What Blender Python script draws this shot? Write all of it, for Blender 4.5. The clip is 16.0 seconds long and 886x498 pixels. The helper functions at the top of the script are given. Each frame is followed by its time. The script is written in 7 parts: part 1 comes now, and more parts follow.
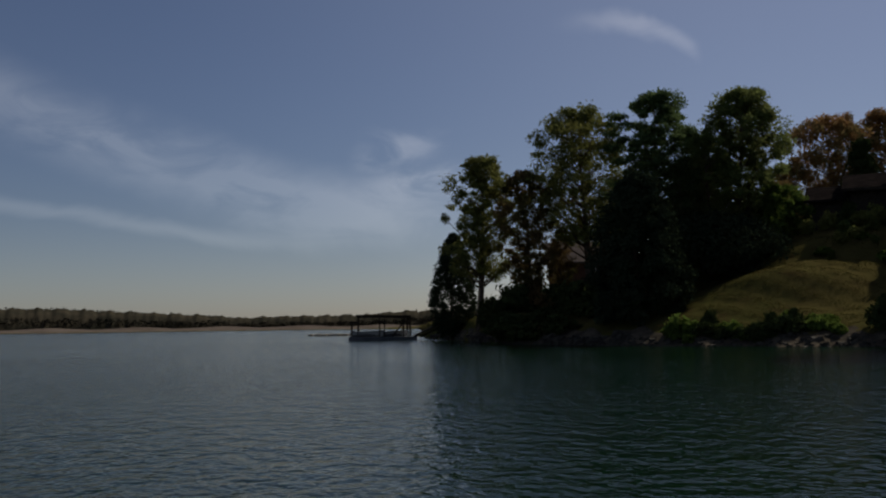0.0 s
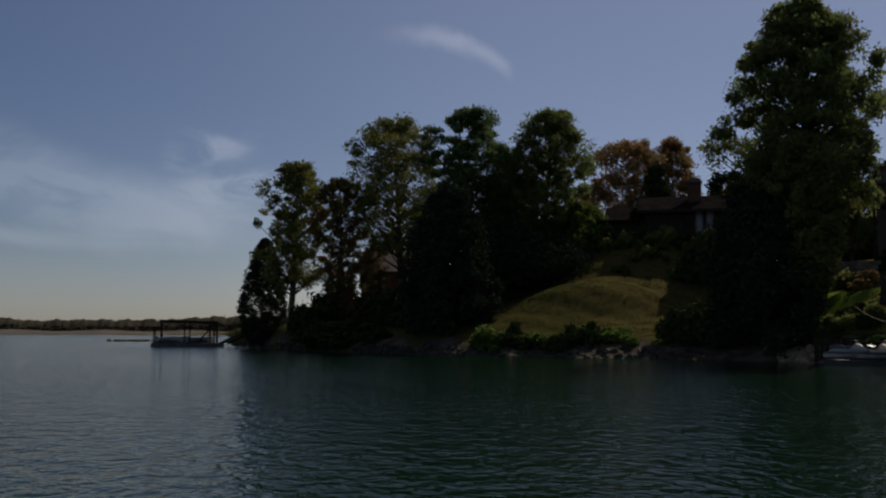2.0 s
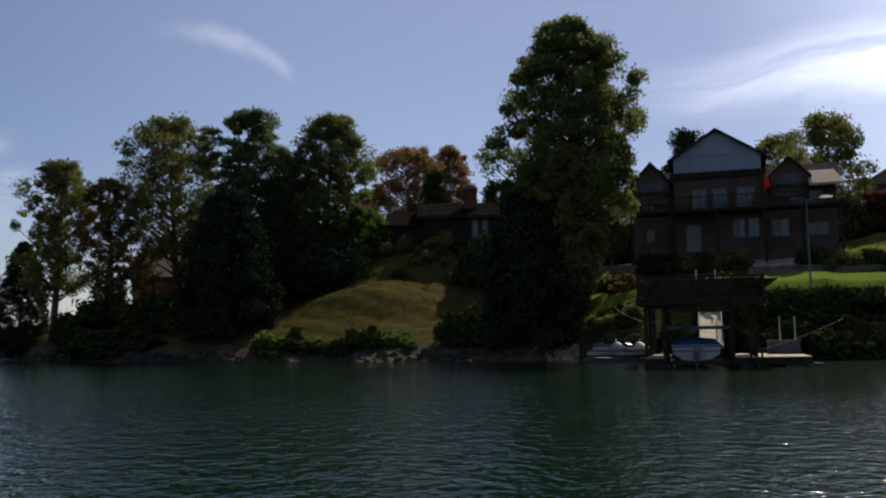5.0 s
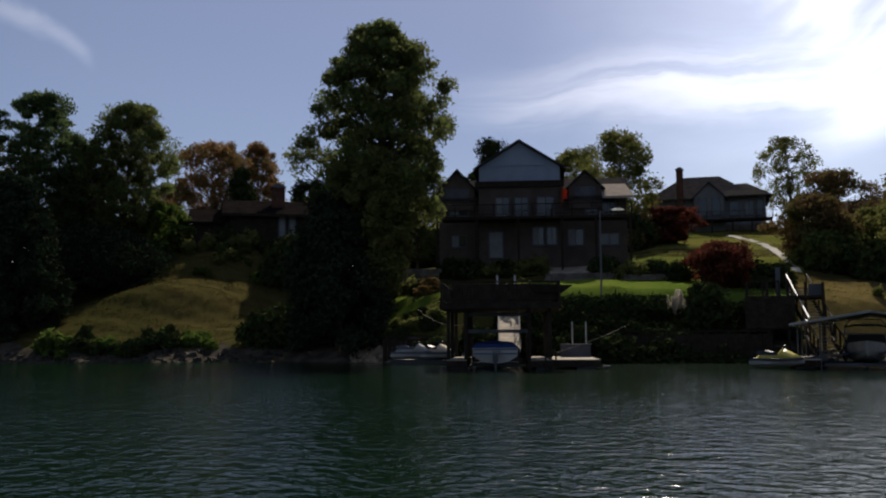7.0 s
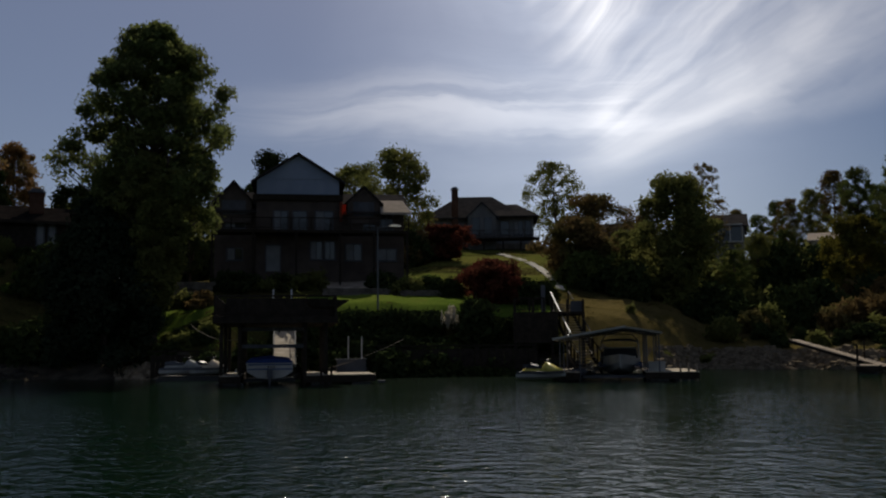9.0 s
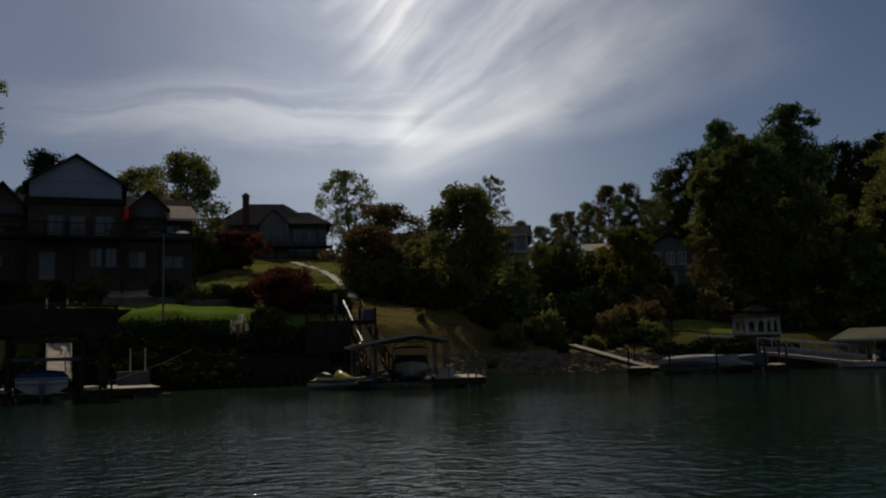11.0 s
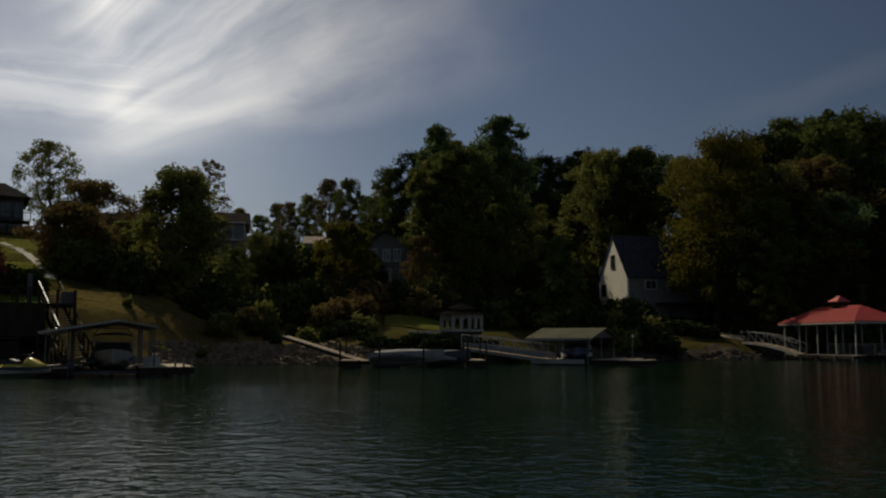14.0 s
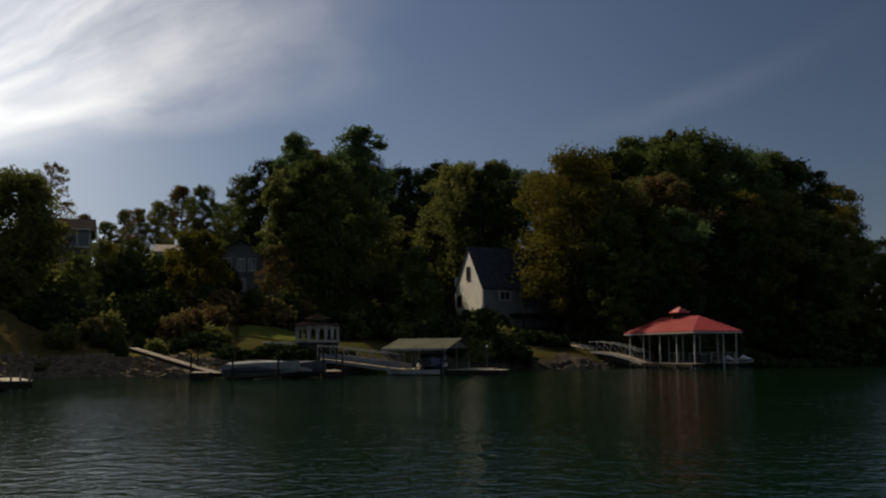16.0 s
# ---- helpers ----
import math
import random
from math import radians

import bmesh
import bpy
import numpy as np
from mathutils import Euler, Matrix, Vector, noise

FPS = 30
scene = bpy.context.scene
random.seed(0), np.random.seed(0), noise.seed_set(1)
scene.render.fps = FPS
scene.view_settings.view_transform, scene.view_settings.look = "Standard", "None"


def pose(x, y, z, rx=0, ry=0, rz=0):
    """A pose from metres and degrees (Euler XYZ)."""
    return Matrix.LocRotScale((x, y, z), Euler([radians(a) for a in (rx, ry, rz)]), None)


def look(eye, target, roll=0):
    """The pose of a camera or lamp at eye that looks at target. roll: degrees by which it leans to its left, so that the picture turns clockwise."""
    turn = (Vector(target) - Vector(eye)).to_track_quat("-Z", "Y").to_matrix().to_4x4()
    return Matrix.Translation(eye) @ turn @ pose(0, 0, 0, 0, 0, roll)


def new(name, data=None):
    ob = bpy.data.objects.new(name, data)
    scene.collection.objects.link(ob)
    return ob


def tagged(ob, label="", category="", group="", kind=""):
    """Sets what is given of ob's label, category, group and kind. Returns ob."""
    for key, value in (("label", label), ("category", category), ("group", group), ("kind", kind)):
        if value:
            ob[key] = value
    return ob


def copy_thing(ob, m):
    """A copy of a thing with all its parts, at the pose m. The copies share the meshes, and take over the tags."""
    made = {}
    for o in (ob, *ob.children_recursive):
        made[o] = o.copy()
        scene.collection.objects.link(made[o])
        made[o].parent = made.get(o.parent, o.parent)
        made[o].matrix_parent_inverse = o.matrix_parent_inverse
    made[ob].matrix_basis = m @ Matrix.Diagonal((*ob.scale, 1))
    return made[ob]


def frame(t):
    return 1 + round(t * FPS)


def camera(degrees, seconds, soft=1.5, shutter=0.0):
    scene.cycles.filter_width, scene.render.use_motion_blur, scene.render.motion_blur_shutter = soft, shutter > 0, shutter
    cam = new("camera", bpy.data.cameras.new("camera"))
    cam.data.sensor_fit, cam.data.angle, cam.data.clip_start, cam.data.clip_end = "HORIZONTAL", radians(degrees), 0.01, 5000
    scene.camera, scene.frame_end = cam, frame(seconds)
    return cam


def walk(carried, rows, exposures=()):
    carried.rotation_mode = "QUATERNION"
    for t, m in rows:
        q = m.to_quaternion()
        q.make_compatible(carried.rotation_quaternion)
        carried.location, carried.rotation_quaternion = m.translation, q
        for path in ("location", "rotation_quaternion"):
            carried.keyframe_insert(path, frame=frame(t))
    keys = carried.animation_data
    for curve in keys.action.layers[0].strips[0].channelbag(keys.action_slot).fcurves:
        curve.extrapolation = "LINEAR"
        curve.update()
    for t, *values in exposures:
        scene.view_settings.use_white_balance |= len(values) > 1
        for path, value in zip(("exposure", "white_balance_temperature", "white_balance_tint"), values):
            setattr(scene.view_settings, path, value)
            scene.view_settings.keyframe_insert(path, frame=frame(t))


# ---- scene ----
EYE = (0.0, 0.0, 1.6)   # a hand-held camera on a boat, panning to the right
PAN = [   # seconds, yaw, pitch, roll
    (0.0, 0.00, 4.77, -0.73),
    (0.5, -2.84, 5.30, -0.24),
    (1.0, -6.28, 5.55, -0.36),
    (1.5, -9.03, 5.22, -0.16),
    (2.0, -11.52, 5.23, 0.21),
    (2.5, -14.45, 5.27, 0.16),
    (3.0, -16.70, 5.35, -0.00),
    (3.5, -18.80, 5.01, 0.19),
    (6.0, -30.41, 5.77, -1.43),
    (6.5, -33.74, 5.51, -0.93),
    (7.0, -36.93, 5.40, -0.30),
    (7.5, -40.36, 5.90, -0.16),
    (8.0, -44.81, 5.87, -0.06),
    (8.5, -49.08, 5.64, -0.41),
    (9.0, -50.64, 6.21, -0.51),
    (9.5, -53.78, 6.42, -0.96),
    (12.0, -69.19, 6.41, -0.61),
    (12.5, -72.07, 6.33, 0.07),
    (13.0, -75.03, 6.24, 0.04),
    (13.5, -78.07, 6.02, -0.34),
    (14.0, -80.77, 5.77, -0.03),
    (14.5, -82.89, 5.71, -0.29),
    (15.0, -84.89, 6.00, -0.52),
    (15.5, -86.61, 6.34, 0.02),
    (16.0, -89.60, 6.39, -0.37),
]


def aim(yaw, pitch, roll):
    return pose(*EYE, 0, 0, yaw) @ pose(0, 0, 0, 90 + pitch, 0, 0) @ pose(0, 0, 0, 0, 0, roll)


EXPOSURE = [   # seconds, stops, white balance in kelvin, tint
    (0.0, -0.42, 7000, 10), (1.5, -0.46, 6950, 10), (3.5, -0.02, 6850, 11), (6.0, 0.37, 6950, 11), (7.0, 0.08, 6950, 11), (8.0, -0.32, 7000, 10), (8.6, -0.52, 7050, 9),
    (9.5, -0.7, 7150, 8), (12.0, -0.95, 7650, 6), (13.5, -0.95, 7900, 5), (14.5, -0.68, 7850, 6), (16.0, -0.34, 7800, 6),
]
cam = camera(51.0, 16.0, soft=2.15)
walk(cam, [(t, aim(y, p, r)) for t, y, p, r in PAN], exposures=EXPOSURE)

# ---------------------------------------------------------------- light
SUN_AZ, SUN_EL = 48.5, 40.0
sun_dir = Vector((math.sin(radians(SUN_AZ)) * math.cos(radians(SUN_EL)), math.cos(radians(SUN_AZ)) * math.cos(radians(SUN_EL)), math.sin(radians(SUN_EL))))
lamp = bpy.data.lights.new("sun", "SUN")
lamp.energy, lamp.angle, lamp.color = 5.0, radians(0.5), (1.0, 0.94, 0.85)
sun = new("sun", lamp)
sun.matrix_world = look(sun_dir * 500, (0, 0, 0))


class Nodes:
    """A short way to write node trees."""

    def __init__(self, tree):
        self.t = tree
        tree.nodes.clear()

    def add(self, kind, **inputs):
        n = self.t.nodes.new(kind)
        for k, v in inputs.items():
            self.put(n.inputs[k.replace("_", " ")], v)
        return n

    def put(self, socket, v):
        if isinstance(v, bpy.types.NodeSocket):
            self.t.links.new(v, socket)
        else:
            socket.default_value = v

    def math(self, op, a, b=0.0, c=0.0, clamp=False):
        n = self.t.nodes.new("ShaderNodeMath")
        n.operation, n.use_clamp = op, clamp
        for s, v in zip(n.inputs, (a, b, c)):
            self.put(s, v)
        return n.outputs[0]

    def ramp(self, fac, lo, hi, out_lo=0.0, out_hi=1.0):
        n = self.t.nodes.new("ShaderNodeMapRange")
        n.interpolation_type = "SMOOTHSTEP"
        for s, v in zip(n.inputs, (fac, lo, hi, out_lo, out_hi)):
            self.put(s, v)
        return n.outputs[0]

    def mix(self, fac, a, b):
        n = self.t.nodes.new("ShaderNodeMix")
        n.data_type = "RGBA"
        self.put(n.inputs[0], fac), self.put(n.inputs[6], a), self.put(n.inputs[7], b)
        return n.outputs[2]

    def noise(self, vec, scale, detail=3.0, rough=0.55, dist=0.0):
        n = self.t.nodes.new("ShaderNodeTexNoise")
        self.put(n.inputs["Vector"], vec)
        for k, v in (("Scale", scale), ("Detail", detail), ("Roughness", rough), ("Distortion", dist)):
            n.inputs[k].default_value = v
        return n.outputs[0]

    def dot(self, vec, d):
        n = self.t.nodes.new("ShaderNodeVectorMath")
        n.operation = "DOT_PRODUCT"
        self.put(n.inputs[0], vec)
        n.inputs[1].default_value = d
        return n.outputs["Value"]


def heading(az, el):
    a, e = radians(az), radians(el)
    return (math.sin(a) * math.cos(e), math.cos(a) * math.cos(e), math.sin(e))


world = bpy.data.worlds.new("sky")
scene.world = world
world.use_nodes = True
N = Nodes(world.node_tree)
sky = N.add("ShaderNodeTexSky")
sky.sky_type, sky.sun_disc = "NISHITA", False
sky.sun_elevation, sky.sun_rotation = radians(SUN_EL), radians(SUN_AZ)
sky.altitude, sky.air_density, sky.dust_density, sky.ozone_density = 250.0, 1.0, 0.7, 2.5
way = N.add("ShaderNodeTexCoord").outputs["Generated"]
xyz = N.add("ShaderNodeSeparateXYZ", Vector=way)
# thin high cloud, by bearing and height in degrees
az = N.math("MULTIPLY", N.math("ARCTAN2", xyz.outputs[0], xyz.outputs[1]), 57.2958)
el = N.math("MULTIPLY", N.math("ARCSINE", xyz.outputs[2]), 57.2958)


def flow(a, b, sa, sb, lift, scale=1.0, detail=7.0, rough=0.58, dist=0.5):
    """Noise drawn out by the two factors sa and sb along a and b."""
    v = N.add("ShaderNodeCombineXYZ", X=N.math("MULTIPLY", a, sa), Y=N.math("MULTIPLY", b, sb), Z=lift).outputs[0]
    return N.noise(v, scale, detail, rough, dist)


def bump_at(value, middle, half):
    """One at the middle, falling to nothing at half on either side."""
    return N.ramp(N.math("ABSOLUTE", N.math("SUBTRACT", value, middle)), half, 0.0)


def times(*parts):
    out = parts[0]
    for q in parts[1:]:
        out = N.math("MULTIPLY", out, q)
    return out


def plus(*parts):
    out = parts[0]
    for q in parts[1:]:
        out = N.math("ADD", out, q)
    return out


warp = N.math("SUBTRACT", flow(az, el, 0.09, 0.12, 3.1, 1.0, 4.0), 0.5)
azw = plus(az, N.math("MULTIPLY", warp, 8.0))
elw = plus(el, N.math("MULTIPLY", warp, 3.4))
# the great fan: threads that rise from its foot and bend over to one side
off = N.math("SUBTRACT", azw, 61.0)
side = N.math("MULTIPLY", plus(off, N.math("SQRT", N.math("ADD", N.math("MULTIPLY", off, off), 9.0))), 0.5)
thread = N.math("DIVIDE", N.math("SUBTRACT", elw, 7.5), N.math("POWER", N.math("ADD", side, 1.3), 0.52))
fine = flow(thread, side, 0.8, 0.07, 0.4, 1.0, 5.0, 0.52, 0.25)
soft = flow(thread, side, 0.4, 0.05, 1.9, 1.0, 3.0, 0.5, 0.2)
edge = N.ramp(N.math("SUBTRACT", elw, plus(9.6, N.math("MULTIPLY", N.math("POWER", N.math("MAXIMUM", N.math("SUBTRACT", side, 1.2), 0.0), 0.6), 0.75))), -0.5, 2.6)
fan = times(edge, N.ramp(azw, 56.5, 64.5), N.ramp(azw, 89.0, 68.0), N.ramp(plus(N.math("MULTIPLY", fine, 0.55), N.math("MULTIPLY", soft, 0.6)), 0.44, 0.72, 0.08, 1.15))
trunk = times(bump_at(plus(azw, N.math("MULTIPLY", elw, 0.06)), 62.6, 2.3), N.ramp(elw, 9.5, 14.0), N.ramp(fine, 0.3, 0.62, 0.55, 1.0))
# the level streaks that meet it from the other side
level = flow(az, elw, 0.05, 0.62, 5.2, 1.0, 7.0, 0.58)
arm = times(bump_at(elw, 14.6, 3.3), N.ramp(azw, 35.0, 50.0), N.ramp(azw, 68.0, 61.0), N.ramp(level, 0.36, 0.68, 0.25, 1.0))
haze = times(N.ramp(azw, 42.0, 62.0), N.ramp(azw, 73.0, 61.0), N.ramp(elw, 4.0, 16.0), N.ramp(level, 0.3, 0.75, 0.45, 0.75))
crown_glow = times(bump_at(azw, 61.5, 5.0), N.ramp(elw, 16.5, 24.0), N.ramp(fine, 0.3, 0.6, 0.4, 1.0))
# the pale bank over the open lake, and small wisps
slope = N.math("ADD", 7.4, N.math("MULTIPLY", N.math("MAXIMUM", N.math("SUBTRACT", -9.0, az), 0.0), 0.34))
puff = flow(az, el, 0.16, 0.42, 8.3, 1.0, 6.0, 0.55, 0.8)
bank = times(bump_at(N.math("SUBTRACT", elw, slope), 0.0, 3.4), N.ramp(az, 5.0, -8.0), N.ramp(puff, 0.30, 0.66, 0.3, 1.1))
low_streak = times(bump_at(N.math("SUBTRACT", elw, N.math("MULTIPLY", az, -0.11)), 4.2, 0.8), N.ramp(az, -7.0, -14.0), 0.6)
tufts = times(N.math("MAXIMUM", times(bump_at(azw, -2.0, 3.2), bump_at(elw, 11.2, 1.6)), times(bump_at(azw, -0.6, 4.2), bump_at(elw, 9.2, 1.5))), N.ramp(puff, 0.36, 0.62))
bow = N.math("MULTIPLY", N.math("POWER", N.math("MAXIMUM", N.math("SUBTRACT", az, 10.2), 0.0), 2.0), 0.075)
wisp = times(bump_at(N.math("ADD", elw, bow), 18.4, 1.0), N.ramp(az, 6.5, 12.5), N.ramp(az, 16.2, 15.0), N.ramp(puff, 0.25, 0.6, 0.5, 1.0))
tail = times(bump_at(N.math("SUBTRACT", elw, N.math("MULTIPLY", N.math("SUBTRACT", az, 104.0), 0.32)), 14.8, 1.5), bump_at(az, 106.0, 12.0), 0.5)
# unseen cloud behind the boat, added to brighten the sides that face it
behind = times(N.ramp(N.math("ABSOLUTE", N.math("SUBTRACT", az, 40.0)), 95.0, 130.0), N.ramp(el, 2.0, 14.0), N.ramp(level, 0.3, 0.7, 0.5, 1.0))
strong = plus(times(fan, 0.78), times(arm, 0.48), times(crown_glow, 0.72), times(trunk, 0.2))
mist = plus(times(haze, 0.66), times(N.ramp(az, 40.0, 60.0), N.ramp(az, 82.0, 64.0), N.ramp(el, 2.0, 7.0), 0.36))
weak = plus(times(behind, 0.85), times(N.ramp(az, 42.0, 8.0), 0.085), bank, N.ramp(el, 8.0, 0.5, 0.0, 0.35), low_streak, times(tufts, 0.6), times(wisp, 0.22), times(tail, 0.26))
veil = N.math("MINIMUM", plus(strong, weak), 0.95)
near_sun = N.ramp(N.dot(way, tuple(sun_dir)), 0.45, 0.98)
white = N.mix(near_sun, (1.95, 1.98, 2.0, 1), (14.8, 14.2, 13.4, 1))
blue = N.add("ShaderNodeMix")
blue.data_type, blue.blend_type = "RGBA", "MULTIPLY"
N.put(blue.inputs[0], 1.0), N.put(blue.inputs[6], sky.outputs[0]), N.put(blue.inputs[7], N.mix(times(N.ramp(az, 78.0, 118.0), N.ramp(az, 176.0, 130.0)), (0.82, 0.845, 1.02, 1), (0.56, 0.58, 0.71, 1)))
lit = N.add("ShaderNodeMix")
lit.data_type, lit.blend_type = "RGBA", "ADD"
N.put(lit.inputs[0], veil), N.put(lit.inputs[6], blue.outputs[2]), N.put(lit.inputs[7], white)
hazy = N.add("ShaderNodeMix")
hazy.data_type, hazy.blend_type = "RGBA", "ADD"
N.put(hazy.inputs[0], mist), N.put(hazy.inputs[6], lit.outputs[2]), N.put(hazy.inputs[7], N.mix(near_sun, (1.2, 1.5, 1.9, 1), (9.4, 10.2, 11.8, 1)))
tint = hazy.outputs[2]
bg = N.add("ShaderNodeBackground", Color=tint, Strength=0.06)
N.t.links.new(bg.outputs[0], N.add("ShaderNodeOutputWorld").inputs[0])

# ---------------------------------------------------------------- materials
def material(name, build):
    m = bpy.data.materials.new(name)
    m.use_nodes = True
    n = Nodes(m.node_tree)
    shader = build(n)
    n.t.links.new(shader, n.add("ShaderNodeOutputMaterial").inputs[0])
    return m


def surface(name, c1, c2, scale=2.0, rough=0.7, metal=0.0, bump=0.15, fine=20.0, random_shift=0.0):
    """A plain surface of two near colours, with grain, stains and fine relief."""

    def build(n):
        p = n.add("ShaderNodeNewGeometry").outputs["Position"]
        big = n.noise(p, scale, 4.0, 0.6)
        small = n.noise(p, fine, 3.0, 0.6)
        f = n.ramp(n.math("ADD", n.math("MULTIPLY", big, 0.7), n.math("MULTIPLY", small, 0.3)), 0.35, 0.65)
        col = n.mix(f, (*c1, 1), (*c2, 1))
        if random_shift:
            r = n.add("ShaderNodeObjectInfo").outputs["Random"]
            hsv = n.add("ShaderNodeHueSaturation", Color=col, Value=n.math("ADD", 1.0 - random_shift / 2, n.math("MULTIPLY", r, random_shift)))
            col = hsv.outputs[0]
        b = n.add("ShaderNodeBump", Strength=bump, Distance=0.05, Height=small)
        return n.add("ShaderNodeBsdfPrincipled", Base_Color=col, Roughness=n.math("ADD", rough - 0.08, n.math("MULTIPLY", small, 0.16)), Metallic=metal, Specular_IOR_Level=0.5 if rough < 0.6 else 0.03 if rough < 0.85 else 0.0, Normal=b.outputs[0]).outputs[0]

    return material(name, build)


def leaves(name, c1, c2, c3, through_light=0.35):
    """Leaves of three near colours, which let some light through."""

    def build(n):
        geo = n.add("ShaderNodeNewGeometry")
        r = geo.outputs["Random Per Island"]
        big = n.noise(geo.outputs["Position"], 0.35, 2.0, 0.5)
        col = n.mix(r, (*c1, 1), (*c2, 1))
        col = n.mix(n.ramp(big, 0.45, 0.65), col, (*c3, 1))
        dif = n.add("ShaderNodeBsdfPrincipled", Base_Color=col, Roughness=0.8, Specular_IOR_Level=0.0)
        tra = n.add("ShaderNodeBsdfTranslucent", Color=col)
        return mix_shader(n, through_light, dif.outputs[0], tra.outputs[0])

    return material(name, build)


def mix_shader(n, fac, a, b):
    m = n.t.nodes.new("ShaderNodeMixShader")
    n.put(m.inputs[0], fac), n.put(m.inputs[1], a), n.put(m.inputs[2], b)
    return m.outputs[0]


def turf(name, c1, c2, c3, c4):
    """Mown or rough grass in four colours at three scales."""

    def build(n):
        p = n.add("ShaderNodeNewGeometry").outputs["Position"]
        big, mid, fine = n.noise(p, 0.07, 4.0, 0.6), n.noise(p, 0.55, 5.0, 0.65), n.noise(p, 8.0, 3.0, 0.7)
        col = n.mix(n.ramp(big, 0.38, 0.62), (*c1, 1), (*c2, 1))
        col = n.mix(n.ramp(mid, 0.48, 0.68), col, (*c3, 1))
        col = n.mix(n.ramp(fine, 0.45, 0.7, 0.0, 0.7), col, (*c4, 1))
        b = n.add("ShaderNodeBump", Strength=0.6, Distance=0.10, Height=n.math("ADD", fine, n.math("MULTIPLY", mid, 1.5)))
        return n.add("ShaderNodeBsdfPrincipled", Base_Color=col, Roughness=0.95, Specular_IOR_Level=0.0, Normal=b.outputs[0]).outputs[0]

    return material(name, build)


def lake(n):
    p = n.add("ShaderNodeNewGeometry").outputs["Position"]
    m = n.add("ShaderNodeMapping", Vector=p)
    m.inputs["Rotation"].default_value = (0, 0, radians(40))
    m.inputs["Scale"].default_value = (1.0, 0.8, 1.0)
    q = m.outputs[0]
    small, mid, big = n.noise(q, 9.0, 2.0, 0.5, 0.4), n.noise(q, 3.9, 2.0, 0.45, 0.5), n.noise(q, 0.04, 2.0, 0.5)
    swell = n.noise(q, 1.7, 2.0, 0.5, 0.6)
    h = n.math("ADD", n.math("ADD", n.math("MULTIPLY", small, 0.38), n.math("MULTIPLY", mid, 0.95)), n.math("MULTIPLY", swell, 1.25))
    lee = n.ramp(n.dot(p, heading(110, 0)), 3.0, 15.0, 1.0, 0.46)   # calmer towards the sheltered wooded shore
    b = n.add("ShaderNodeBump", Strength=n.math("MULTIPLY", lee, n.ramp(big, 0.3, 0.7, 0.31, 0.52)), Distance=0.15, Height=h)
    return n.add("ShaderNodeBsdfPrincipled", Base_Color=(0.0018, 0.0116, 0.0048, 1), Roughness=0.09, IOR=1.333, Specular_IOR_Level=0.23, Normal=b.outputs[0]).outputs[0]


def glass(n):
    g = n.add("ShaderNodeBsdfPrincipled", Base_Color=(0.03, 0.035, 0.04, 1), Roughness=0.04, IOR=1.5)
    g.inputs["Specular IOR Level"].default_value = 0.5
    return g.outputs[0]


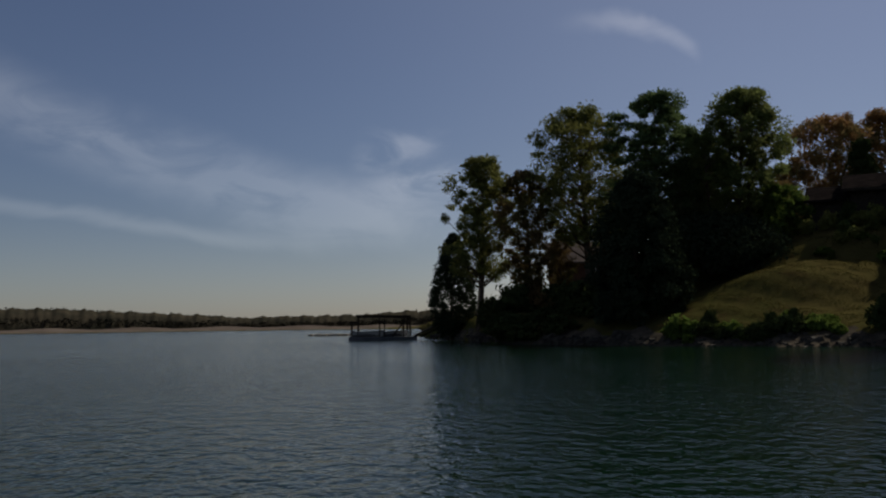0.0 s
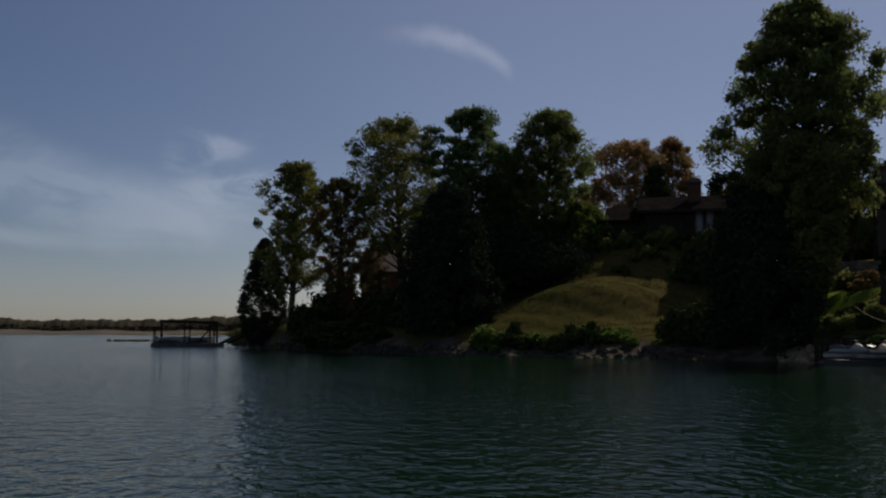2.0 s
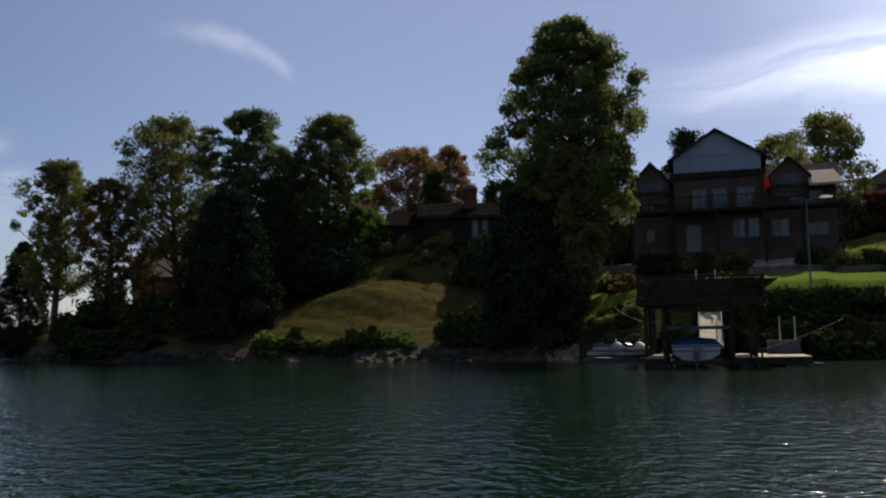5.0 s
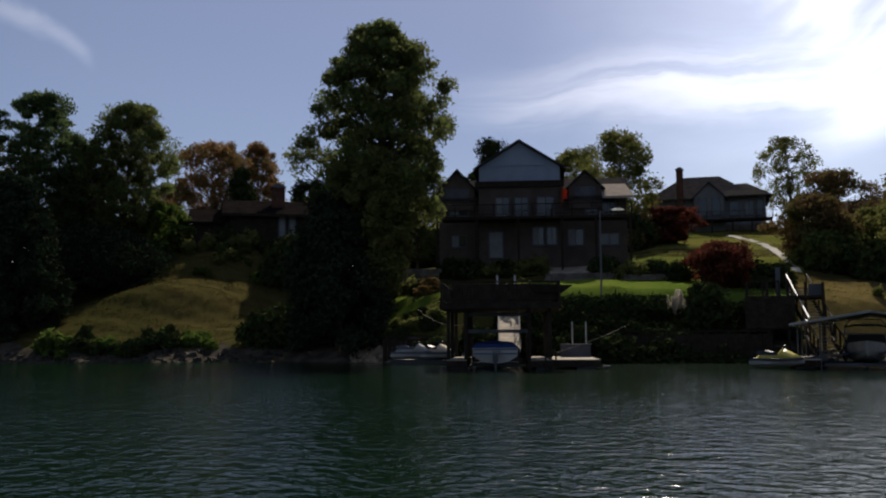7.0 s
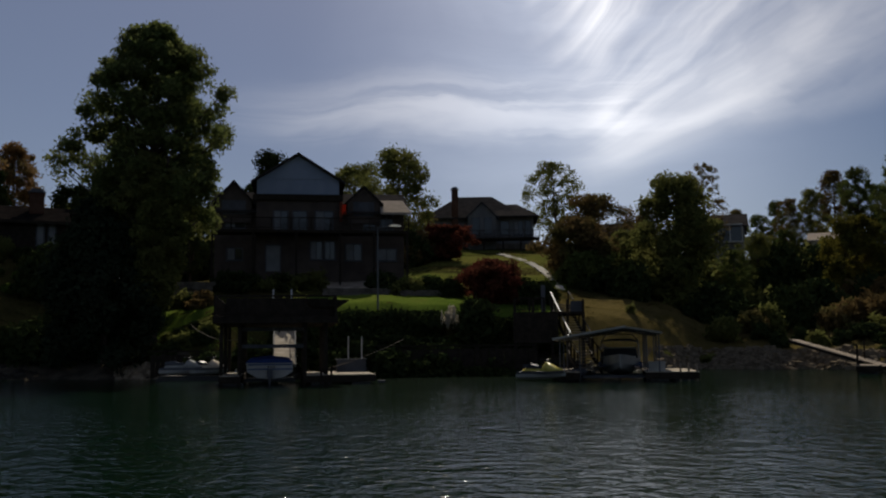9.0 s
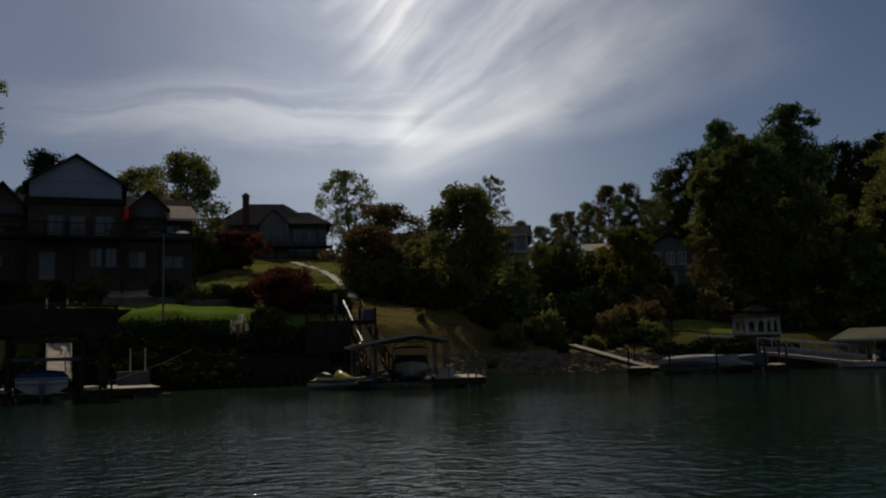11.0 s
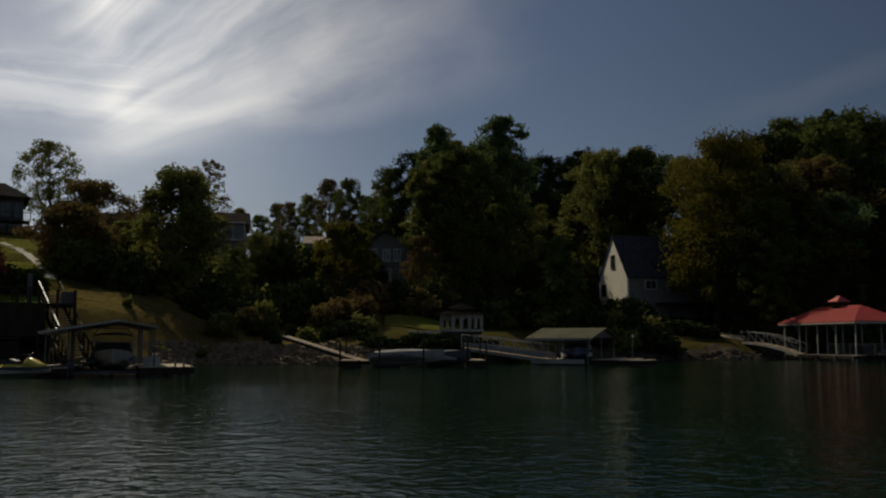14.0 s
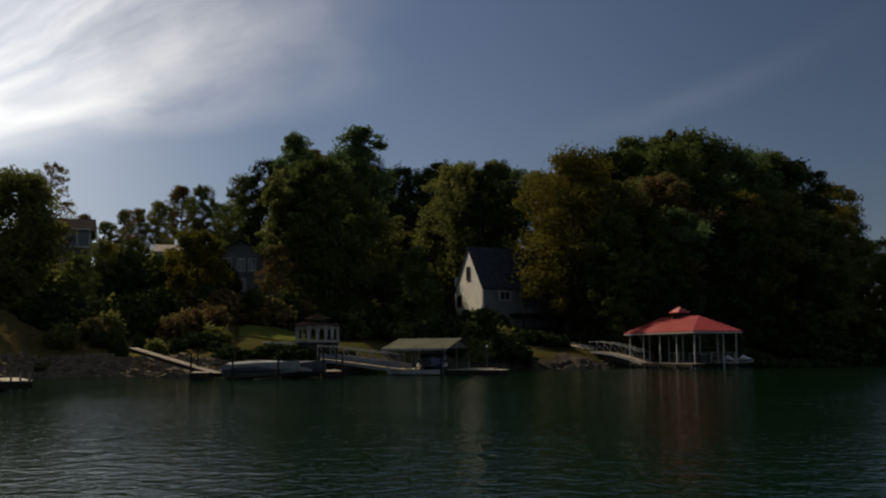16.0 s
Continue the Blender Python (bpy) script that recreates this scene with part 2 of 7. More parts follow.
M = {
    "grass": turf("rough_grass", (0.052, 0.053, 0.017), (0.082, 0.068, 0.025), (0.058, 0.044, 0.018), (0.022, 0.024, 0.008)),
    "lawn": turf("mown_lawn", (0.085, 0.135, 0.022), (0.115, 0.155, 0.028), (0.125, 0.145, 0.03), (0.05, 0.08, 0.012)),
    "lake": material("lake_water", lake),
    "glass": material("window_glass", glass),
    "bark": surface("bark", (0.06, 0.045, 0.035), (0.13, 0.10, 0.08), 3.0, 0.9, 0, 0.6, 25),
    "leaf_green": leaves("leaf_green", (0.062, 0.088, 0.028), (0.112, 0.138, 0.04), (0.088, 0.098, 0.03), 0.32),
    "leaf_tulip": leaves("leaf_tulip", (0.10, 0.13, 0.045), (0.165, 0.192, 0.062), (0.128, 0.14, 0.05), 0.45),
    "leaf_olive": leaves("leaf_olive", (0.105, 0.122, 0.036), (0.172, 0.176, 0.056), (0.138, 0.138, 0.044), 0.4),
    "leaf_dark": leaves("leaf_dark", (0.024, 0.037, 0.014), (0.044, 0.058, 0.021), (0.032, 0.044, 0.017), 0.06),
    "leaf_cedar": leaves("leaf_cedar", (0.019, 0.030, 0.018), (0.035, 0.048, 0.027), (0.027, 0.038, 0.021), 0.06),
    "leaf_pine": leaves("leaf_pine", (0.062, 0.104, 0.044), (0.12, 0.16, 0.066), (0.085, 0.122, 0.05), 0.4),
    "leaf_orange": leaves("leaf_orange", (0.18, 0.097, 0.042), (0.25, 0.152, 0.066), (0.14, 0.115, 0.049), 0.4),
    "leaf_red": leaves("leaf_red", (0.098, 0.028, 0.020), (0.145, 0.045, 0.028), (0.085, 0.034, 0.022), 0.3),
    "leaf_yellow": leaves("leaf_yellow", (0.105, 0.098, 0.020), (0.17, 0.142, 0.028), (0.09, 0.088, 0.021), 0.3),
    "leaf_hedge": leaves("leaf_hedge", (0.06, 0.1, 0.02), (0.12, 0.17, 0.04), (0.075, 0.11, 0.025), 0.36),
    "leaf_russet": leaves("leaf_russet", (0.115, 0.076, 0.034), (0.17, 0.118, 0.05), (0.105, 0.096, 0.036), 0.36),
    "blade": leaves("grass_blade", (0.045, 0.05, 0.015), (0.095, 0.078, 0.028), (0.065, 0.054, 0.018), 0.3),
    "lawn_blade": leaves("lawn_blade", (0.09, 0.15, 0.018), (0.15, 0.22, 0.03), (0.12, 0.17, 0.025), 0.3),
    "brick": surface("brown_brick", (0.07, 0.035, 0.025), (0.11, 0.06, 0.042), 1.2, 0.85, 0, 0.3, 14),
    "brown": surface("brown_siding", (0.066, 0.052, 0.046), (0.1, 0.08, 0.07), 0.8, 0.8, 0, 0.2, 12),
    "bluegrey": surface("blue_grey_siding", (0.22, 0.27, 0.36), (0.27, 0.32, 0.41), 0.6, 0.6, 0, 0.1, 18),
    "greytrim": surface("grey_trim", (0.07, 0.075, 0.085), (0.11, 0.115, 0.13), 1.0, 0.7),
    "roof": surface("asphalt_shingle", (0.03, 0.028, 0.028), (0.055, 0.05, 0.048), 1.5, 0.9, 0, 0.4, 16),
    # near-black shingle: the shade on these roofs is put into the colour
    "roof_black": surface("shaded_black_shingle", (0.008, 0.007, 0.007), (0.018, 0.015, 0.014), 1.5, 0.95, 0, 0.4, 16),
    "roof_tan": surface("tan_shingle", (0.28, 0.24, 0.20), (0.36, 0.31, 0.26), 1.5, 0.9, 0, 0.4, 16),
    "roof_dark": surface("dark_slate_shingle", (0.035, 0.04, 0.05), (0.06, 0.065, 0.08), 1.5, 0.85, 0, 0.4, 16),
    "white": surface("white_paint", (0.46, 0.45, 0.43), (0.58, 0.57, 0.54), 1.0, 0.5, 0, 0.08, 10),
    "cream": surface("cream_stucco", (0.66, 0.62, 0.54), (0.76, 0.72, 0.64), 0.7, 0.8, 0, 0.15, 15),
    "grey_siding": surface("grey_siding", (0.13, 0.134, 0.14), (0.18, 0.184, 0.19), 0.8, 0.7),
    "stone": surface("retaining_stone", (0.10, 0.09, 0.075), (0.18, 0.16, 0.14), 1.5, 0.9, 0, 0.5, 8, 0.5),
    "rock": surface("riprap_rock", (0.105, 0.083, 0.058), (0.24, 0.195, 0.14), 2.0, 0.9, 0, 0.6, 9, 0.5),
    # wet rock, also darkened in colour for the shade along the shore
    "wet_shaded_rock": surface("wet_shaded_rock", (0.024, 0.022, 0.02), (0.065, 0.06, 0.05), 2.0, 0.7, 0, 0.6, 9, 0.5),
    "mud": surface("shaded_shore_mud", (0.035, 0.030, 0.024), (0.085, 0.072, 0.055), 0.9, 0.85, 0, 0.6, 6),
    "pole_paint": surface("grey_pole_paint", (0.08, 0.085, 0.09), (0.12, 0.125, 0.13), 2.0, 0.5),
    "grey_canvas": surface("grey_canvas", (0.20, 0.20, 0.20), (0.28, 0.28, 0.28), 1.5, 0.8),
    "redwood": surface("red_brown_beam", (0.12, 0.04, 0.025), (0.18, 0.065, 0.04), 1.0, 0.7, 0, 0.2, 14),
    "mulch": surface("mulch", (0.22, 0.18, 0.14), (0.38, 0.32, 0.26), 1.2, 0.95, 0, 0.6, 12),
    "blind": surface("drawn_blind", (0.16, 0.17, 0.18), (0.23, 0.24, 0.25), 1.0, 0.6),
    "dull_white": surface("dull_white_paint", (0.28, 0.28, 0.26), (0.38, 0.375, 0.35), 1.0, 0.6),
    "dry_grass": turf("dry_grass", (0.11, 0.085, 0.032), (0.15, 0.115, 0.045), (0.085, 0.07, 0.022), (0.05, 0.04, 0.014)),
    "slope_lawn": turf("slope_lawn", (0.10, 0.115, 0.026), (0.135, 0.13, 0.036), (0.09, 0.10, 0.024), (0.06, 0.066, 0.016)),
    "lamp_glass": leaves("milky_lamp_glass", (0.8, 0.8, 0.78), (0.85, 0.85, 0.83), (0.8, 0.8, 0.78), 0.6),
    "red_cloth": leaves("red_cloth", (0.42, 0.075, 0.035), (0.46, 0.09, 0.045), (0.4, 0.065, 0.03), 0.5),
    "plume": leaves("pampas_plume", (0.5, 0.45, 0.36), (0.62, 0.56, 0.46), (0.42, 0.38, 0.3), 0.35),
    "dry_blade": leaves("dry_blade", (0.09, 0.075, 0.025), (0.17, 0.13, 0.05), (0.12, 0.09, 0.035), 0.3),
    "concrete": surface("concrete", (0.42, 0.40, 0.36), (0.55, 0.52, 0.47), 0.8, 0.85, 0, 0.2, 12),
    "wood": surface("weathered_wood", (0.22, 0.18, 0.14), (0.34, 0.28, 0.22), 3.0, 0.8, 0, 0.3, 30, 0.35),
    "wood_dark": surface("dark_stained_wood", (0.022, 0.018, 0.014), (0.042, 0.034, 0.027), 3.0, 0.75, 0, 0.3, 30),
    "decking": surface("pale_decking", (0.33, 0.28, 0.22), (0.44, 0.38, 0.30), 2.0, 0.75, 0, 0.3, 25, 0.3),
    "metal": surface("galvanised_metal", (0.50, 0.51, 0.52), (0.62, 0.63, 0.64), 3.0, 0.4, 0.8, 0.05, 30),
    "alu_roof": surface("dock_roof_metal", (0.17, 0.16, 0.13), (0.22, 0.205, 0.17), 0.6, 0.45, 0.2, 0.05, 12),
    "olive_roof": surface("olive_metal_roof", (0.062, 0.062, 0.04), (0.09, 0.088, 0.058), 0.6, 0.6, 0.0, 0.05, 12),
    "red_roof": surface("red_metal_roof", (0.34, 0.042, 0.038), (0.42, 0.055, 0.048), 0.6, 0.4, 0.1, 0.05, 10),
    "black": surface("black_plastic", (0.015, 0.015, 0.016), (0.03, 0.03, 0.032), 3.0, 0.5),
    "gelcoat": surface("white_gelcoat", (0.68, 0.69, 0.70), (0.78, 0.79, 0.80), 1.0, 0.18, 0, 0.01, 8),
    "tan_canvas": surface("tan_upholstery", (0.55, 0.44, 0.32), (0.66, 0.54, 0.41), 2.0, 0.7),
    "blue_canvas": surface("blue_canvas", (0.02, 0.045, 0.14), (0.03, 0.062, 0.19), 2.0, 0.7),
    "yellow_hull": surface("yellow_gelcoat", (0.62, 0.50, 0.10), (0.72, 0.58, 0.14), 2.0, 0.25),
    "blue_hull": surface("blue_gelcoat", (0.03, 0.06, 0.14), (0.045, 0.085, 0.18), 2.0, 0.25),
    "far_wood": surface("distant_woods", (0.024, 0.024, 0.018), (0.048, 0.042, 0.03), 0.05, 1.0, 0, 0.0, 0.25),
    "beach": surface("clay_bank", (0.085, 0.07, 0.058), (0.12, 0.10, 0.085), 0.05, 0.95, 0, 0.1, 1.0),
}

# ---------------------------------------------------------------- building tools
def pol(az, d, z=0.0):
    """A place by its bearing to the right of straight ahead, in degrees, its distance from the boat, and its height."""
    return Vector((d * math.sin(radians(az)), d * math.cos(radians(az)), z))


def facing(az, d, z=0.0, turn=0.0):
    """A pose there whose own x runs to the right and whose own y runs away from the boat; turn: degrees further to the left."""
    p = pol(az, d, z)
    return pose(p.x, p.y, p.z, 0, 0, -az + turn)


def up_to(az, d, el):
    """The height, at that distance, that is seen el degrees above the level of the eye."""
    return EYE[2] + d * math.tan(radians(el))


class Shape:
    """Corners and faces of one mesh."""

    def __init__(self):
        self.v, self.f = [], []

    def add(self, verts, faces):
        k = len(self.v)
        self.v += [tuple(p) for p in verts]
        self.f += [tuple(k + i for i in f) for f in faces]
        return self

    def box(self, x0, x1, y0, y1, z0, z1):
        v = [(x, y, z) for z in (z0, z1) for y in (y0, y1) for x in (x0, x1)]
        return self.add(v, [(0, 2, 3, 1), (4, 5, 7, 6), (0, 1, 5, 4), (2, 6, 7, 3), (0, 4, 6, 2), (1, 3, 7, 5)])

    def prism(self, outline, y0, y1):
        """An outline in x and z, drawn out along y."""
        n = len(outline)
        v = [(x, y0, z) for x, z in outline] + [(x, y1, z) for x, z in outline]
        f = [tuple(range(n)), tuple(range(2 * n - 1, n - 1, -1))] + [(i, i + n, (i + 1) % n + n, (i + 1) % n) for i in range(n)]
        return self.add(v, f)

    def slab(self, corners, thick):
        """A plate: a flat or bent outline of corners with a thickness downwards."""
        n = len(corners)
        v = list(corners) + [(x, y, z - thick) for x, y, z in corners]
        f = [tuple(range(n)), tuple(range(2 * n - 1, n - 1, -1))] + [(i, i + n, (i + 1) % n + n, (i + 1) % n) for i in range(n)]
        return self.add(v, f)

    def tube(self, points, radii, n=7):
        points = [Vector(p) for p in points]
        rings = []
        for i, p in enumerate(points):
            axis = (points[min(i + 1, len(points) - 1)] - points[max(i - 1, 0)]).normalized()
            side = axis.cross(Vector((0.31, 0.95, 0.05) if abs(axis.z) > 0.7 else (0, 0, 1))).normalized()
            other = axis.cross(side)
            r = radii[i] if hasattr(radii, "__len__") else radii
            rings += [p + r * (math.cos(2 * math.pi * k / n) * side + math.sin(2 * math.pi * k / n) * other) for k in range(n)]
        f = [(i * n + k, i * n + (k + 1) % n, (i + 1) * n + (k + 1) % n, (i + 1) * n + k) for i in range(len(points) - 1) for k in range(n)]
        f += [tuple(range(n - 1, -1, -1)), tuple(range((len(points) - 1) * n, len(points) * n))]
        return self.add(rings, f)

    def loft(self, sections):
        """Skins rings with the same number of corners, closed at both ends."""
        n = len(sections[0])
        v = [p for s in sections for p in s]
        f = [(i * n + k, i * n + (k + 1) % n, (i + 1) * n + (k + 1) % n, (i + 1) * n + k) for i in range(len(sections) - 1) for k in range(n)]
        f += [tuple(range(n - 1, -1, -1)), tuple(range((len(sections) - 1) * n, len(sections) * n))]
        return self.add(v, f)

    def mesh(self, name, mat, smooth=False):
        me = bpy.data.meshes.new(name)
        me.from_pydata(self.v, [], self.f)
        me.materials.append(mat)
        bm = bmesh.new()
        bm.from_mesh(me)
        bmesh.ops.recalc_face_normals(bm, faces=bm.faces)
        bm.to_mesh(me)
        bm.free()
        if smooth:
            me.shade_smooth()
        return me


def part(name, shape, mat, parent, label="", smooth=False, at=None):
    me = shape if isinstance(shape, bpy.types.Mesh) else shape.mesh(name, M[mat], smooth)
    ob = new(name, me)
    ob.parent = parent
    if at is not None:
        ob.matrix_basis = at
    if label:
        tagged(ob, label)
    return ob


def thing(name, m, label, category, group="", kind=""):
    ob = new(name)
    ob.empty_display_size = 0.3
    ob.matrix_basis = m
    return tagged(ob, label, category, group, kind)


def rng(seed):
    return np.random.default_rng(seed)


# ---------------------------------------------------------------- ground and water
SHORE = [(-180, 900), (-28, 900), (-9, 900), (-4.2, 900), (-1.5, 900), (-1.25, 150), (-0.95, 121), (1.5, 98), (4.4, 81), (9, 73), (13, 68), (23, 65), (31, 61), (37, 56), (46, 55.5), (51, 59), (57, 61), (62, 66), (66, 74), (71, 74), (75, 71), (83, 73), (90, 84), (98, 94.5), (101, 100), (104, 103), (108, 116), (112, 126), (113.6, 136), (114.4, 165), (116, 190), (125, 400), (180, 900)]
RISE_8 = [(-5, 0.6), (-1, 2.2), (4, 2.7), (13, 2.4), (26, 2.2), (31, 2.0), (33.4, 4.1), (37, 4.4), (41, 4.5), (44, 4.8), (52, 4.8), (57, 4.0), (61, 3.9), (64.5, 3.4), (68, 2.6), (72, 2.1), (78, 2.3), (98, 2.3), (114, 2)]
RISE_16 = [(-5, 0.6), (-1, 2.4), (4, 3.0), (9, 3.6), (16, 3.0), (20, 3.2), (30, 3.4), (33.4, 5.3), (44, 5.8), (51, 6.0), (57, 5.6), (61, 5.6), (64.5, 5.6), (68, 4.6), (72, 3.9), (78, 4.2), (83, 3.0), (98, 3.0), (103, 4.2), (114, 3)]
RISE_26 = [(-5, 0.2), (-1, 1.4), (4, 3.8), (9, 6.2), (15, 7.6), (26, 8.4), (34, 7.4), (46, 7.4), (51, 7.6), (57, 7.6), (64, 7.0), (70, 5.8), (78, 5.2), (98, 5.0), (114, 4.5)]
RISE_75 = [(-5, -0.5), (-1, 0.5), (4, 5.5), (12, 8.0), (26, 11.0), (46, 12.5), (50, 16.6), (58, 16.6), (64, 14.5), (98, 13.0), (114, 10)]


def along_list(rows, az):
    return np.interp(az, [r[0] for r in rows], [r[1] for r in rows])


def ground_height(x, y):
    """The height of the land, or of the lake bed, for arrays of x and y."""
    x, y = np.asarray(x, float), np.asarray(y, float)
    az, d = np.degrees(np.arctan2(x, y)), np.hypot(x, y)
    o = d - along_list(SHORE, az)
    wob = 0.5 * np.sin(az * 1.3) + 0.35 * np.sin(az * 2.9 + 1.0)
    o = o + np.where(d < 300, wob * np.clip(1 - np.abs(o) / 9, 0, 1), 0)
    r8, r16, r26, r75 = (along_list(r, az) for r in (RISE_8, RISE_16, RISE_26, RISE_75))
    z = np.where(o < 0, np.maximum(-3.0, o * 0.25), 0)
    z = np.where((o >= 0) & (o < 2.5), o / 2.5 * np.minimum(0.9, 0.5 * r8), z)
    low = np.minimum(0.9, 0.5 * r8)
    z = np.where((o >= 2.5) & (o < 8), low + (r8 - low) * (o - 2.5) / 5.5, z)
    z = np.where((o >= 8) & (o < 16), r8 + (r16 - r8) * (o - 8) / 8, z)
    z = np.where((o >= 16) & (o < 26), r16 + (r26 - r16) * (o - 16) / 10, z)
    z = np.where((o >= 26) & (o < 75), r26 + (r75 - r26) * (o - 26) / 49, z)
    z = np.where(o >= 75, r75 + np.minimum(o - 75, 300) * 0.01, z)
    # the grassy mound below the brown house
    mound = pol(20.6, 81)
    u = (x - mound.x) * math.cos(radians(20.6)) - (y - mound.y) * math.sin(radians(20.6))
    v = (x - mound.x) * math.sin(radians(20.6)) + (y - mound.y) * math.cos(radians(20.6))
    bank = 2.0 * np.exp(-((np.abs(u - 3.2) / 6.2) ** 4) - ((np.abs(v - 8.2) / 3.6) ** 4))   # the level ground before the house
    z = z + np.where(d < 200, 2.95 * np.exp(-((np.abs(u) / 7.4) ** 2.6) - ((np.abs(v) / 4.9) ** 2.4)) + bank, 0)
    return z + np.where((o > 3) & (d < 400), 0.10 * np.sin(x * 0.9) * np.cos(y * 0.8) + 0.07 * np.sin(x * 2.3 + y * 1.7), 0)


def ground_at(az, d):
    p = pol(az, d)
    return float(ground_height(p.x, p.y))


def make_ground():
    azs = np.concatenate([np.arange(-180, -8, 4.0), np.arange(-8, 118, 0.35), np.arange(118, 180.1, 4.0)])
    ds = np.concatenate([np.array([0.5, 20, 35]), np.arange(42, 130, 0.9), np.arange(130, 260, 4.0), np.geomspace(260, 4500, 26)])
    a, d = np.meshgrid(np.radians(azs), ds, indexing="ij")
    x, y = d * np.sin(a), d * np.cos(a)
    z = ground_height(x, y)
    na, nd = a.shape
    i, j = np.meshgrid(np.arange(na - 1), np.arange(nd - 1), indexing="ij")
    k = (i * nd + j).ravel()
    faces = np.stack([k, k + 1, k + nd + 1, k + nd], -1)
    me = bpy.data.meshes.new("ground")
    me.from_pydata(np.stack([x, y, z], -1).reshape(-1, 3).tolist(), [], faces.tolist())
    me.materials.append(M["grass"])
    me.shade_smooth()
    return tagged(new("ground", me), "grassy lake shore rising from the water with mown slopes", "ground", kind="structure")


ground = make_ground()
water = new("water", Shape().add([(-4500, -4500, 0), (4500, -4500, 0), (4500, 4500, 0), (-4500, 4500, 0)], [(0, 1, 2, 3)]).mesh("water", M["lake"]))
tagged(water, "rippled dark green lake water under a bright sky", "lake", kind="structure")

# ---------------------------------------------------------------- trees and shrubs
def leaf_cloud(lobes, leaf, r, up=0.3, fuzz=0.17):
    """Corners and faces of many small leaf sprays. lobes: rows of x, y, z, three radii and a count."""
    pts, outs = [], []
    for x, y, z, rx, ry, rz, n in lobes:
        n = int(n)
        way = r.normal(size=(n, 3))
        way /= np.linalg.norm(way, axis=1, keepdims=True)
        stretch = 0.7 + 0.6 * r.random(3)
        far = 0.25 + 0.75 * r.random(n) ** 0.5
        pts.append(np.array([x, y, z]) + way * np.array([rx, ry, rz]) * far[:, None] * stretch * (1 + fuzz * r.normal(size=(n, 1))))
        outs.append(way)
    p, out = np.concatenate(pts), np.concatenate(outs)
    n = len(p)
    normal = out + 0.9 * r.normal(size=(n, 3)) + np.array([0, 0, up])
    normal /= np.linalg.norm(normal, axis=1, keepdims=True)
    side = np.cross(normal, r.normal(size=(n, 3)))
    side /= np.linalg.norm(side, axis=1, keepdims=True)
    other = np.cross(normal, side)
    s = leaf * (0.55 + 0.9 * r.random((n, 1)))
    a, b = side * s, other * s * (0.45 + 0.35 * r.random((n, 1)))
    droop = normal * s * 0.25
    v = np.stack([p - a * 1.15 - droop, p + b * 1.35 - a * 0.1, p + a * 1.05 - b * 0.8], 1).reshape(-1, 3)
    return v, np.arange(3 * n).reshape(-1, 3)


def crown_mesh(name, lobes, leaf, r, mat, fuzz=0.17):
    v, f = leaf_cloud(lobes, leaf, r, fuzz=fuzz)
    me = bpy.data.meshes.new(name)
    me.from_pydata(v.tolist(), [], f.tolist())
    me.materials.append(M[mat])
    return me


PROFILE = {
    "broad": lambda t: math.sqrt(max(0.0, 1 - ((t - 0.45) / 0.58) ** 2)),
    "oval": lambda t: math.sqrt(max(0.0, 1 - ((t - 0.5) / 0.53) ** 2)) ** 1.1,
    "bullet": lambda t: float(np.interp(t, (0, 0.1, 0.3, 0.5, 0.7, 0.88, 1), (0.55, 0.82, 1.0, 0.9, 0.68, 0.4, 0.08))),
    "mound": lambda t: min(1.0, 0.85 + 0.8 * t) * max(0.0, 1 - t**2.4) ** 0.6,
    "poplar": lambda t: float(np.interp(t, (0, 0.2, 0.45, 0.6, 0.72, 0.85, 0.94, 1), (0.75, 0.92, 1.0, 0.96, 0.82, 0.5, 0.3, 0.1))),
    "cone": lambda t: (1 - t) ** 0.62 * min(1.0, 0.55 + 3.0 * t),
    "pine": lambda t: (0.55 + 0.45 * math.sin(9 * t + 1)) * math.sqrt(max(0.0, 1 - ((t - 0.55) / 0.56) ** 2)) + 0.12,
    "vase": lambda t: 0.35 + 0.65 * math.sqrt(max(0.0, 1 - ((t - 0.68) / 0.40) ** 2)) if t > 0.28 else 0.35 + t,
}


